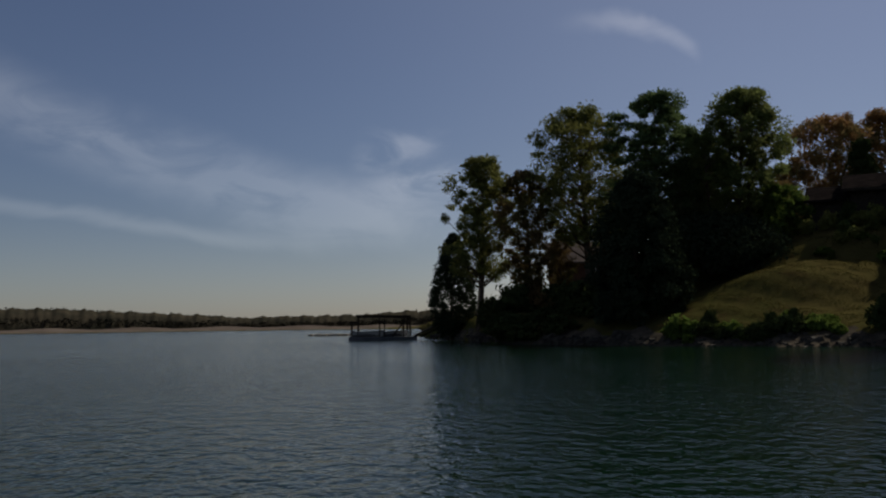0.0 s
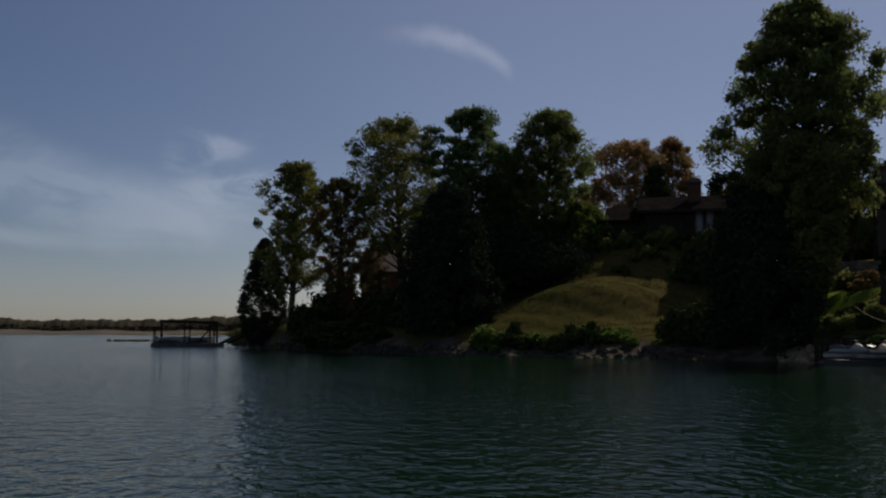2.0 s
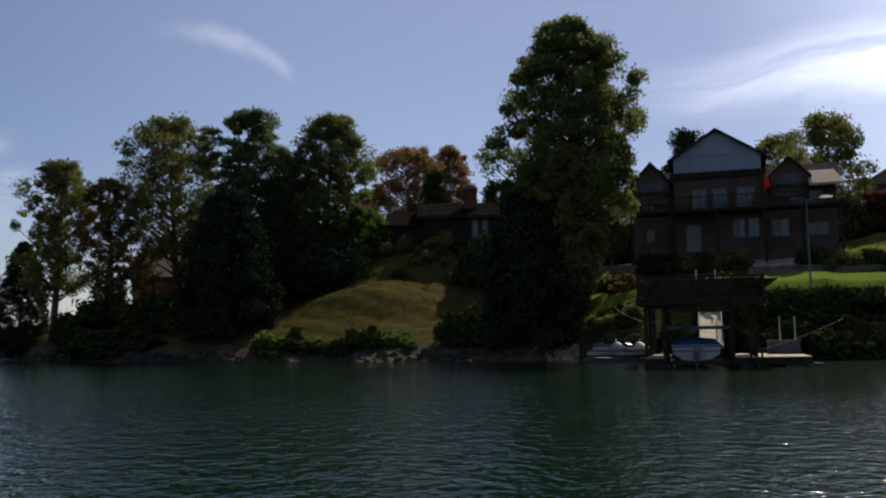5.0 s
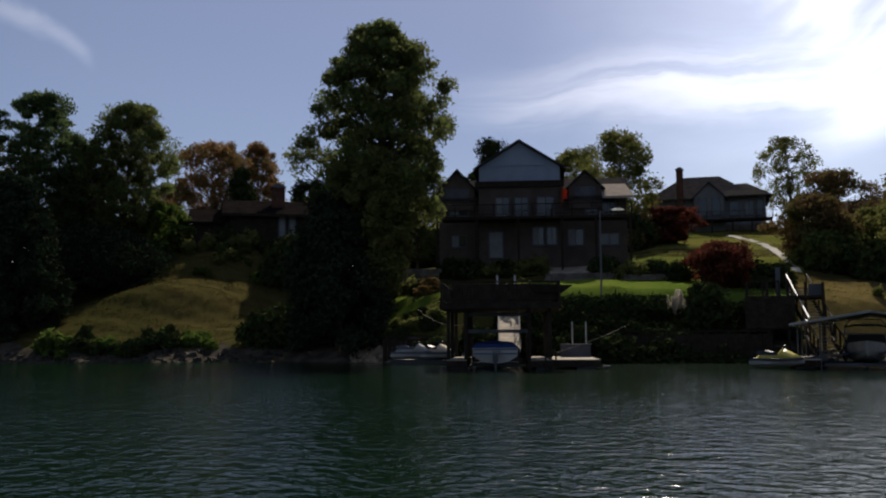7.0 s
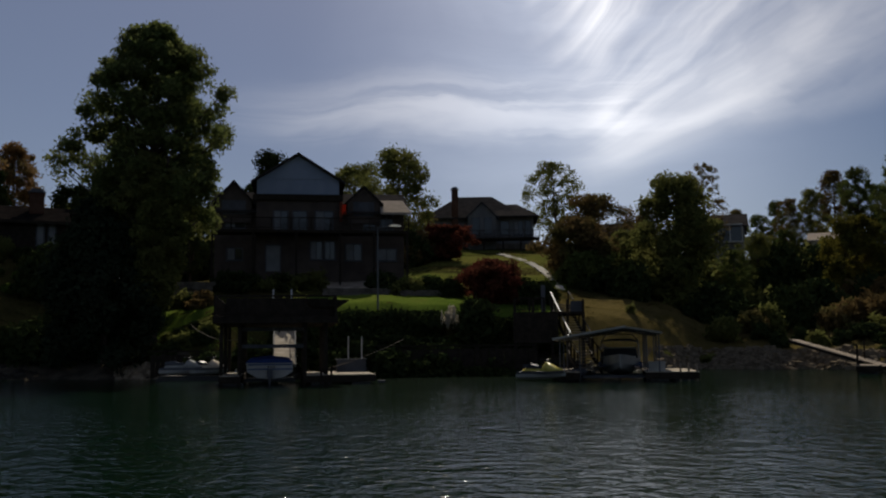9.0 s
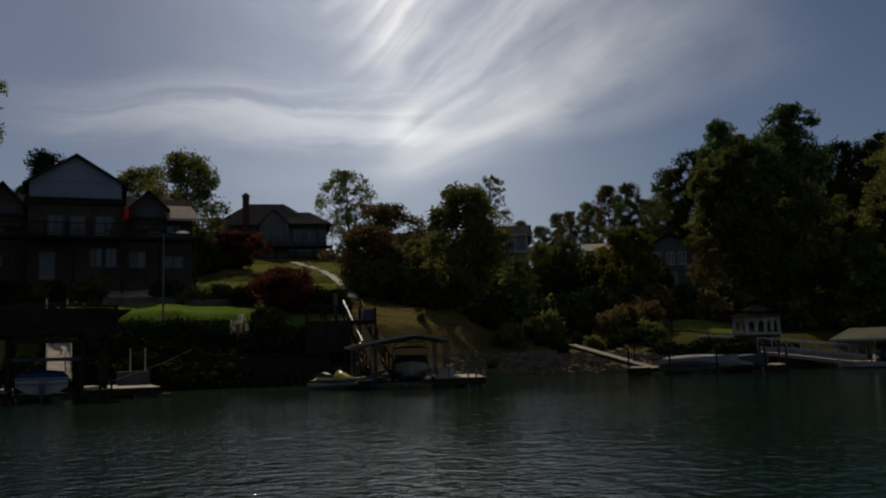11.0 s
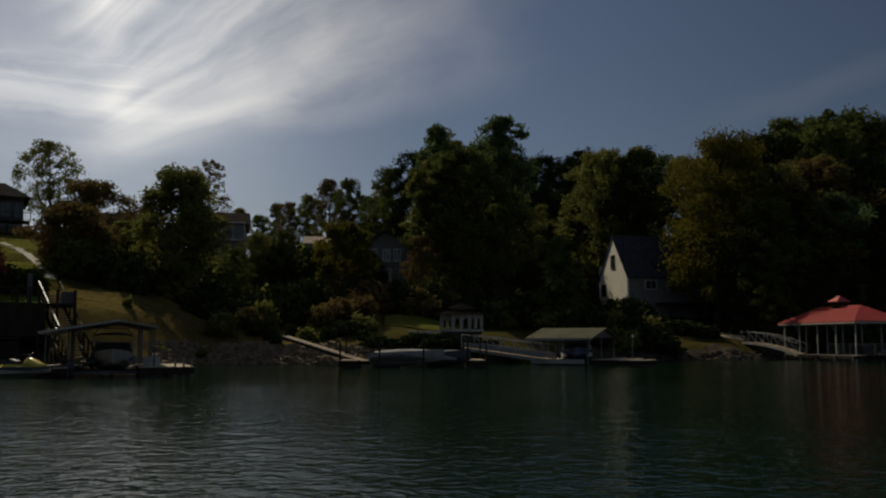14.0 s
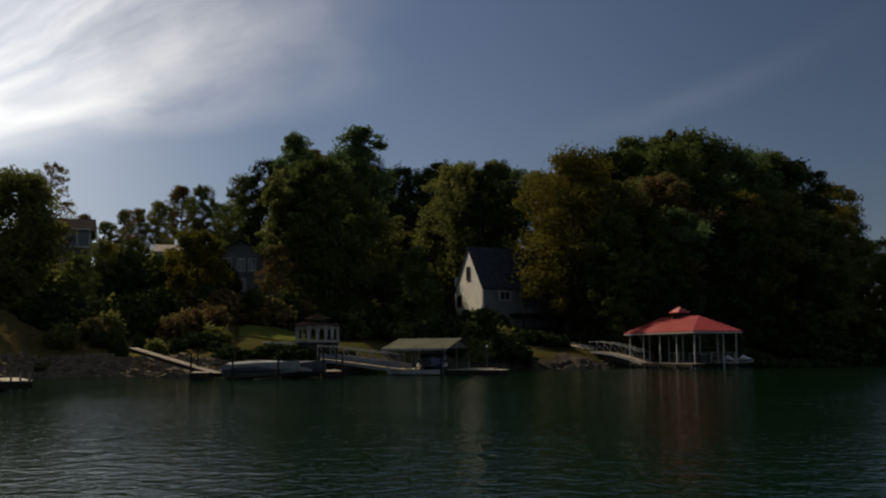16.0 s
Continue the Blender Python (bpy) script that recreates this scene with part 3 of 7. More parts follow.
def make_tree(name, m, height, width, kind, mat, seed, label, category="tree", low=0.25, lobes=60, per=130, leaf=0.18, lobe_size=0.17, lean=0.0, trunk=0.02, flat=0.75, rough=0.16, fuzz=0.17, group="", thick=1.9):
    """A tree with its foot at the pose m: a tapered trunk with limbs, and a crown of leaf sprays in uneven clumps."""
    r = rng(seed)
    per = per * thick
    tree = thing(name, m, label, category, group)
    rows, limbs = [], Shape()
    bend = [(lean * width * t**1.5 + 0.02 * height * math.sin(3 * t + seed), 0.02 * height * math.sin(2.2 * t + 2 * seed), height * 0.92 * t) for t in (0, 0.12, 0.3, 0.5, 0.7, 0.88, 1)]
    base_r = trunk * height
    limbs.tube([(x, y, z - (0.6 if i == 0 else 0)) for i, (x, y, z) in enumerate(bend)], [base_r * s for s in (1.35, 1.0, 0.85, 0.62, 0.4, 0.2, 0.06)], 8)
    for k in range(lobes):
        t = (k + r.random()) / lobes
        z = height * (low + (1 - low) * t)
        env = PROFILE[kind](t) * width / 2 * 1.16
        size = width * lobe_size * (0.65 + 0.7 * r.random()) * (0.75 + 0.25 * PROFILE[kind](t))
        a = k * 2.399 + r.normal() * 0.5
        env *= 1 + rough * (0.6 * math.sin(2 * a + 1.7 * seed) + 0.6 * math.sin(11 * t + 2.3 * seed + a) + 0.5 * r.normal())
        far = max(0.0, env - size * 0.7) * (0.08 + 0.92 * math.sqrt(r.random()))
        straight = 0.15 if kind == "bullet" else 1.0
        if kind in ("cone", "bullet", "mound") and k % 3:
            far = max(0.0, env - size * 0.6)
        zt = min(z / (height * 0.92), 1)
        cx = np.interp(zt, (0, 0.12, 0.3, 0.5, 0.7, 0.88, 1), [b[0] for b in bend])
        cy = np.interp(zt, (0, 0.12, 0.3, 0.5, 0.7, 0.88, 1), [b[1] for b in bend])
        cx, cy = cx * straight, cy * straight
        x, y = cx + far * math.cos(a), cy + far * math.sin(a)
        z = min(z, height - size * flat * 0.9)
        rows.append((x, y, z, size, size, size * flat, per * (0.6 + 0.8 * r.random())))
        if k % 2 == 0 and far > 0.15 * width * 0.5 and kind not in ("cone", "bullet", "mound"):
            root = max(height * 0.12, z - far * (0.7 if kind != "pine" else 0.15))
            zr = root / (height * 0.92)
            px = np.interp(zr, (0, 0.12, 0.3, 0.5, 0.7, 0.88, 1), [b[0] for b in bend])
            py = np.interp(zr, (0, 0.12, 0.3, 0.5, 0.7, 0.88, 1), [b[1] for b in bend])
            mid = ((px + x) / 2 + 0.1 * r.normal(), (py + y) / 2 + 0.1 * r.normal(), (root + z) / 2 - 0.06 * far)
            limbs.tube([(px, py, root), mid, (x, y, z)], [base_r * 0.32 * (1.1 - 0.6 * t), base_r * 0.2 * (1.1 - 0.6 * t), base_r * 0.06], 5)
    part("trunk", limbs, "bark", tree, smooth=True)
    part("crown", crown_mesh("crown", rows, leaf, r, mat, fuzz), mat, tree)
    return tree


def make_bush(name, m, w, h, mat, seed, label, category="shrub", depth=None, lobes=16, per=110, leaf=0.16, group=""):
    """A shrub of uneven clumps of leaves on short stems."""
    r = rng(seed)
    depth = depth or w
    bush = thing(name, m, label, category, group)
    rows, stems = [], Shape()
    for k in range(lobes):
        a, q = r.random() * 6.283, math.sqrt(r.random())
        s = 0.20 + 0.14 * r.random()
        x, y = q * math.cos(a) * w * (0.5 - s * 0.5), q * math.sin(a) * depth * (0.5 - s * 0.5)
        z = h * (0.22 + (0.70 - 0.30 * q) * r.random())
        rows.append((x, y, z, w * s, min(depth, w) * s, h * s * 1.1, per * (0.6 + 0.8 * r.random())))
        if k % 3 == 0:
            stems.tube([(x * 0.25, y * 0.25, -0.3), (x * 0.7, y * 0.7, z * 0.5), (x, y, z)], [0.05, 0.035, 0.015], 5)
    part("stem", stems, "bark", bush)
    part("foliage", crown_mesh("foliage", rows, leaf, r, mat), mat, bush)
    return bush


def stand(az, d, turn=0.0, sink=0.1):
    return facing(az, d, ground_at(az, d) - sink, turn)


def tree_to(name, az, d, top_el, width_deg, kind, mat, seed, label, **more):
    """A tree on the ground there whose tip stands top_el degrees high and whose crown is width_deg wide."""
    g = ground_at(az, d) - 0.1
    return make_tree(name, facing(az, d, g), up_to(az, d, top_el) - g, d * radians(width_deg), kind, mat, seed, label, **more)


# the wooded point
tree_to("cedar_tree", 0.6, 107, 5.75, 2.6, "bullet", "leaf_cedar", 11, "dense dark green cedar on the tip of the point", low=0.02, lobes=420, per=60, leaf=0.09, lobe_size=0.12, rough=0.0, fuzz=0.03)
tree_to("hardwood_tree", 2.3, 98, 10.4, 4.4, "broad", "leaf_olive", 12, "tall olive green hardwood with an open crown on the point", low=0.29, lobes=170, per=85, lobe_size=0.105, leaf=0.14, thick=1.5)
tree_to("hardwood_tree", 5.1, 94, 9.5, 3.8, "oval", "leaf_russet", 13, "slim hardwood turning russet at the top", low=0.14, lobes=130, per=85, lobe_size=0.12, leaf=0.14, thick=1.5)
tree_to("hardwood_tree", 8.7, 95, 13.1, 6.5, "broad", "leaf_olive", 14, "tall olive hardwood with a thick bare lower trunk", low=0.28, lobes=220, per=85, lobe_size=0.095, leaf=0.14, thick=1.5)
tree_to("pine_tree", 13.3, 92, 13.9, 5.0, "broad", "leaf_pine", 15, "tall dark pine with uneven tiers of needles", low=0.30, lobes=150, per=130, lobe_size=0.115, leaf=0.13, flat=0.5, rough=0.24)
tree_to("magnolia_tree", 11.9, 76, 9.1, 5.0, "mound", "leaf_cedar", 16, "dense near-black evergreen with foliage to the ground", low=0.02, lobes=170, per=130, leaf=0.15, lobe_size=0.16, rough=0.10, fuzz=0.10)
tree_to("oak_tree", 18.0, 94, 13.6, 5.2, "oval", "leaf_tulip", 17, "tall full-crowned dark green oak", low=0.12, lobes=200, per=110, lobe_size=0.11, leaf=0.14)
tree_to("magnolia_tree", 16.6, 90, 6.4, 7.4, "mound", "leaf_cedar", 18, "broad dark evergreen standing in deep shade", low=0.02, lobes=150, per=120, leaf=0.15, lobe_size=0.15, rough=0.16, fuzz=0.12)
# trees above the mound and behind the brown house
tree_to("dogwood_tree", 19.9, 93, 8.0, 3.0, "broad", "leaf_hedge", 19, "small light green tree beside the oak", low=0.12, lobes=50, per=85, lobe_size=0.15)
tree_to("maple_tree", 22.9, 125, 11.6, 5.2, "broad", "leaf_orange", 20, "open orange-brown maple behind the brown house", low=0.2, lobes=150, per=75, lobe_size=0.12)
tree_to("maple_tree", 25.7, 128, 11.7, 3.2, "broad", "leaf_orange", 21, "narrow orange maple behind the house chimney", low=0.3, lobes=80, per=80, lobe_size=0.14)
tree_to("cedar_tree", 24.6, 118, 10.2, 2.4, "cone", "leaf_dark", 22, "dark evergreen between the orange maples", low=0.2, lobes=50, per=130, lobe_size=0.24)
tree_to("hardwood_tree", 20.4, 130, 9.0, 3.4, "broad", "leaf_russet", 23, "thin brownish tree behind the oak", low=0.3, lobes=50, per=60, lobe_size=0.14)
tree_to("hardwood_tree", 28.8, 104, 9.6, 3.4, "oval", "leaf_dark", 24, "dark tree at the end of the brown house", low=0.2, lobes=40, per=90)
# the great tree at the water and the evergreens before it
tree_to("poplar_tree", 32.35, 66, 19.2, 9.3, "poplar", "leaf_tulip", 25, "very tall green tulip tree at the water's edge", low=0.34, lobes=330, per=115, leaf=0.14, lobe_size=0.08, rough=0.15, fuzz=0.24, lean=0.07)
tree_to("cedar_tree", 33.1, 62.5, 11.6, 3.6, "oval", "leaf_olive", 26, "feathery olive evergreen before the tall tree", low=0.26, lobes=130, per=110, leaf=0.13, lobe_size=0.17, rough=0.14)
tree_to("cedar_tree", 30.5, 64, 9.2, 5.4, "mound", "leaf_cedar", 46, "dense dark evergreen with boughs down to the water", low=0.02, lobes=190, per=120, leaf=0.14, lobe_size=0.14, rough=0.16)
# behind the gabled house
tree_to("oak_tree", 40.3, 118, 12.1, 3.4, "broad", "leaf_dark", 27, "dark tree behind the gabled roof", low=0.3, lobes=50, per=90)
tree_to("oak_tree", 45.3, 120, 11.4, 4.8, "broad", "leaf_olive", 28, "thin olive tree behind the gabled house", low=0.2, lobes=100, per=70, lobe_size=0.12)
tree_to("oak_tree", 47.9, 112, 12.3, 4.8, "oval", "leaf_olive", 29, "brown-green oak at the end of the gabled house", low=0.15, lobes=80, per=90, lobe_size=0.14)

# ---------------------------------------------------------------- houses
def add_window(house, x, z, w, h, y=0.0, frame_mat="greytrim", bars=1, blind=0.0, name="window"):
    """A window in a wall that faces own -y at y: frame, panes, sill, and a pale blind where there is one."""
    f = Shape()
    t = 0.09
    for x0, x1, z0, z1 in ((x, x + t, z, z + h), (x + w - t, x + w, z, z + h), (x + t, x + w - t, z, z + t), (x + t, x + w - t, z + h - t, z + h)):
        f.box(x0, x1, y - 0.07, y + 0.05, z0, z1)
    for i in range(1, bars + 1):
        c = x + w * i / (bars + 1)
        f.box(c - 0.03, c + 0.03, y - 0.055, y + 0.05, z + t, z + h - t)
    win = part(name, f, frame_mat, house)
    for i in range(bars + 1):
        a, b = x + t + (w - 2 * t) * i / (bars + 1) + 0.03, x + t + (w - 2 * t) * (i + 1) / (bars + 1) - 0.03
        part("pane", Shape().box(a, b, y - 0.035, y - 0.02, z + t, z + h - t), "blind" if i < blind * (bars + 1) else "glass", win, "pale curtained pane" if i < blind * (bars + 1) else "")
    part("sill", Shape().box(x - 0.06, x + w + 0.06, y - 0.14, y, z - 0.07, z - 0.01), frame_mat, win)
    return win


def gable_roof(x0, x1, y0, y1, eave, ridge, over=0.45, thick=0.22, along="x"):
    """Two slopes with a thickness; the ridge runs along x or along y."""
    s = Shape()
    if along == "x":
        my, drop = (y0 + y1) / 2, (ridge - eave) / ((y1 - y0) / 2) * over
        for ya in (y0 - over, y1 + over):
            s.slab([(x0 - over, ya, eave - drop), (x1 + over, ya, eave - drop), (x1 + over, my, ridge), (x0 - over, my, ridge)], thick)
    else:
        mx, drop = (x0 + x1) / 2, (ridge - eave) / ((x1 - x0) / 2) * over
        for xa in (x0 - over, x1 + over):
            s.slab([(xa, y0 - over, eave - drop), (mx, y0 - over, ridge), (mx, y1 + over, ridge), (xa, y1 + over, eave - drop)], thick)
    return s


def hip_roof(x0, x1, y0, y1, eave, ridge, over=0.45, ridge_part=0.4, thick=0.2):
    x0, x1, y0, y1 = x0 - over, x1 + over, y0 - over, y1 + over
    mx, my, half = (x0 + x1) / 2, (y0 + y1) / 2, (x1 - x0) * ridge_part / 2
    a, b = (mx - half, my, ridge), (mx + half, my, ridge)
    p, q, r, t = (x0, y0, eave), (x1, y0, eave), (x1, y1, eave), (x0, y1, eave)
    s = Shape()
    for face in ((p, q, b, a), (q, r, b), (r, t, a, b), (t, p, a)):
        s.slab(list(face), thick)
    return s


def railing(parent, points, h=1.0, mat="wood_dark", gap=1.6, bar=0.14, name="railing", pickets=True):
    """Posts, top and bottom rail and pickets along a line of points."""
    s = Shape()
    for p, q in zip(points, points[1:]):
        p, q = Vector(p), Vector(q)
        n = max(1, round((q - p).length / gap))
        for i in range(n + 1):
            c = p.lerp(q, i / n)
            if i > 0 or p == Vector(points[0]):
                part("railing_post", Shape().box(c.x - 0.05, c.x + 0.05, c.y - 0.05, c.y + 0.05, c.z, c.z + h + 0.03), mat, parent)
        up = Vector((0, 0, 1))
        s.tube([p + up * h, q + up * h], 0.045, 6)
        s.tube([p + up * 0.15, q + up * 0.15], 0.03, 5)
        if pickets:
            k = max(1, round((q - p).length / bar))
            for i in range(1, k):
                c = p.lerp(q, i / k)
                s.tube([c + up * 0.15, c + up * h], 0.015, 4)
    return part(name, s, mat, parent)


def chimney(parent, x0, x1, y0, y1, z0, z1, mat="brick"):
    c = part("chimney", Shape().box(x0, x1, y0, y1, z0, z1), mat, parent)
    part("chimney_cap", Shape().box(x0 - 0.1, x1 + 0.1, y0 - 0.1, y1 + 0.1, z1 + 0.002, z1 + 0.15).box(x0 + 0.15, x1 - 0.15, y0 + 0.15, y1 - 0.15, z1 + 0.15, z1 + 0.4), "greytrim", c)
    return c


def gabled_house():
    h = thing("lake_house", facing(42.5, 80, 7.0), "three-storey brown lake house with a blue-grey gable", "house")
    body = Shape().box(-8.1, 8.0, 0, 10, -3, 6.75)
    part("wall", body, "brown", h)
    part("wall", Shape().prism([(-4.6, -3), (2.4, -3), (2.4, 9.2), (-1.1, 11.25), (-4.6, 9.2)], -0.9, 9.0), "brown", h)
    part("roof", gable_roof(-8.1, 8.0, 0, 10, 6.75, 9.0, 0.5), "roof", h)
    part("roof", gable_roof(-4.6, 2.4, -0.9, 9.0, 9.25, 11.45, 0.45, 0.2, "y"), "roof", h)
    panel = part("gable_panel", Shape().prism([(-4.55, 7.9), (2.35, 7.9), (2.35, 9.2), (-1.1, 11.2), (-4.55, 9.2)], -0.98, -0.904), "bluegrey", h, "blue-grey board panel in the gable")
    for i in range(1, 6):
        x = -4.55 + 6.9 * i / 6
        part("batten", Shape().box(x - 0.03, x + 0.03, -1.01, -0.982, 7.95, 9.2 + (1.9 - abs(x + 1.1) * 0.56)), "bluegrey", panel)
    part("trim", Shape().box(-4.55, 2.35, -1.035, -1.012, 9.2, 9.28), "bluegrey", panel)
    part("beam", Shape().box(-4.9, 2.7, -1.15, -0.985, 7.35, 7.85), "wood_dark", h)
    part("bracket", Shape().box(2.4, 2.62, -1.6, -0.95, 5.6, 7.2), "redwood", h)
    # side dormers
    for x0, x1, e, top in ((-8.0, -5.0, 7.5, 9.15), (3.1, 5.9, 7.5, 8.85)):
        d = part("dormer", Shape().prism([(x0, 5.5), (x1, 5.5), (x1, e), ((x0 + x1) / 2, top - 0.25), (x0, e)], -0.3, 4.5), "brown", h)
        part("dormer_roof", gable_roof(x0, x1, -0.3, 4.5, e, top, 0.3, 0.16, "y"), "roof", d)
        part("dormer_panel", Shape().box(x0 + 0.5, x1 - 0.5, -0.36, -0.304, e - 1.3, e - 0.1), "greytrim", d)
    part("side_roof", Shape().slab([(5.9, -1.6, 6.35), (8.5, -1.6, 6.35), (8.1, 1.8, 7.9), (5.9, 1.8, 7.9)], 0.2), "roof_tan", h, "pale tan shingle porch roof")
    # long deck before the middle floor
    deck = part("deck", Shape().box(-8.1, 8.1, -3.0, -0.95, 4.35, 4.6), "wood_dark", h)
    for x in (-8.0, -4.7, -1.2, 2.4, 5.2, 8.0):
        part("deck_post", Shape().box(x - 0.09, x + 0.09, -2.95, -2.77, -2.5, 4.35), "wood_dark", deck)
    railing(deck, [(-8.1, -2.95, 4.6), (8.1, -2.95, 4.6)], 1.0, "wood_dark", 1.6, 0.16)
    for x, w in ((-3.2, 1.3), (-1.6, 1.3), (0.3, 1.6), (4.4, 1.2), (5.9, 1.2)):
        add_window(h, x, 4.75, w, 1.75, -0.9 if x < 2.4 else 0.0, bars=1, blind=0.5 if x in (-3.2, 0.3) else 0.0, name="patio_door")
    add_window(h, -7.3, 5.0, 1.8, 1.1, 0.0, blind=0.5)
    for x, w, hh, b in ((-7.1, 1.4, 1.1, 0.5), (-0.1, 1.1, 1.6, 0.5), (1.1, 1.0, 1.6, 0.0), (2.9, 1.5, 1.5, 0.5), (5.6, 1.8, 1.1, 1.0)):
        add_window(h, x, 2.3, w, hh, -0.9 if -4 < x < 2 else 0.0, blind=b)
    door = part("door", Shape().box(-3.7, -2.6, -0.97, -0.905, 1.3, 3.45), "blind", h, "pale glazed door on the lower floor")
    part("door_frame", Shape().box(-3.8, -3.7, -1.0, -0.9, 1.2, 3.55).box(-2.6, -2.5, -1.0, -0.9, 1.2, 3.55).box(-3.7, -2.6, -1.0, -0.9, 3.45, 3.55), "greytrim", door)


def brown_house():
    h = thing("lake_house", facing(25.0, 92, 8.0), "low brown house with a dark shingle roof and brick chimney", "house")
    part("wall", Shape().box(-1.8, 8.5, 0, 9, -3, 5.9), "wood_dark", h)
    part("wall", Shape().box(-5.2, -1.8, 0.8, 8, -3, 5.1), "wood_dark", h)
    part("roof", gable_roof(-1.8, 8.5, 0, 9, 5.9, 7.6, 0.7), "roof_black", h)
    part("roof", gable_roof(-5.2, -2.4, 0.8, 8, 5.1, 6.6, 0.6), "roof_black", h)
    chimney(h, 2.3, 3.6, 1.8, 3.0, 5.0, 8.6)
    for x in (2.9, 3.9):
        add_window(h, x, 3.4, 0.75, 2.1, 0.0, bars=0, blind=1.0)
    add_window(h, 5.8, 3.6, 1.1, 1.3, 0.0, bars=1)
    part("fascia", Shape().box(-2.5, 9.2, -0.75, -0.68, 5.35, 5.62), "wood_dark", h)


def chimney_house():
    h = thing("lake_house", facing(53.1, 130, 15.4), "grey house with a broad hipped roof and tall chimney", "house")
    part("wall", Shape().box(-7.6, 7.2, 0, 11, -3, 4.8), "grey_siding", h)
    part("roof", hip_roof(-7.6, 5.4, 0, 11, 4.7, 8.6, 0.8, 0.34), "roof", h)
    part("roof", hip_roof(1.5, 7.2, -0.6, 9, 4.8, 7.2, 0.7, 0.2), "roof", h)
    part("wall", Shape().prism([(-2.0, -3), (1.9, -3), (1.9, 4.9), (-0.05, 6.6), (-2.0, 4.9)], -1.4, 4), "grey_siding", h)
    part("roof", gable_roof(-2.0, 1.9, -1.4, 4, 4.9, 6.8, 0.4, 0.18, "y"), "roof_dark", h)
    chimney(h, -4.3, -3.4, -0.75, 0.2, -2, 8.7)
    for x, w, hh, y in ((-1.5, 1.2, 2.4, -1.4), (0.2, 1.2, 2.4, -1.4), (-6.2, 1.3, 1.5, 0.0), (2.5, 1.3, 2.0, 0.0), (4.4, 1.3, 2.0, 0.0), (6.0, 0.9, 2.0, 0.0)):
        add_window(h, x, 2.2, w, hh, y, "greytrim", 1, 0.5 if x == 4.4 else 0.0)
    deck = part("deck", Shape().box(-2.5, 7.8, -4.2, -1.45, 1.2, 1.4), "wood_dark", h)
    for x in (-2.4, 0.2, 2.8, 5.2, 7.6):
        part("deck_post", Shape().box(x - 0.1, x + 0.1, -4.15, -3.95, -3, 1.2), "wood_dark", deck)
    railing(deck, [(-2.5, -4.15, 1.4), (7.8, -4.15, 1.4)], 1.0, "wood_dark", 2.0, 0.2)
    part("skirting", Shape().box(-6.9, 7.1, -0.05, -0.01, -3, 1.0), "stone", h)


def hill_house(az, d, z, w, deep, wall, roof_h, wall_mat, roof_mat, label, turn=0.0, wins=(), along="x", chim=None):
    h = thing("hillside_house", facing(az, d, z, turn), label, "house")
    if along == "x":
        part("wall", Shape().box(-w / 2, w / 2, 0, deep, -4, wall), wall_mat, h)
    else:
        part("wall", Shape().prism([(-w / 2, -4), (w / 2, -4), (w / 2, wall), (0, wall + roof_h - 0.3), (-w / 2, wall)], 0, deep), wall_mat, h)
    part("roof", gable_roof(-w / 2, w / 2, 0, deep, wall, wall + roof_h, 0.5, 0.2, along), roof_mat, h)
    for x, zz, ww, hh, b in wins:
        add_window(h, x, zz, ww, hh, 0.0, "white", 1, b)
    if chim:
        chimney(h, chim, chim + 0.8, deep * 0.4, deep * 0.4 + 0.8, 0, wall + roof_h + 0.7, "white")
    return h


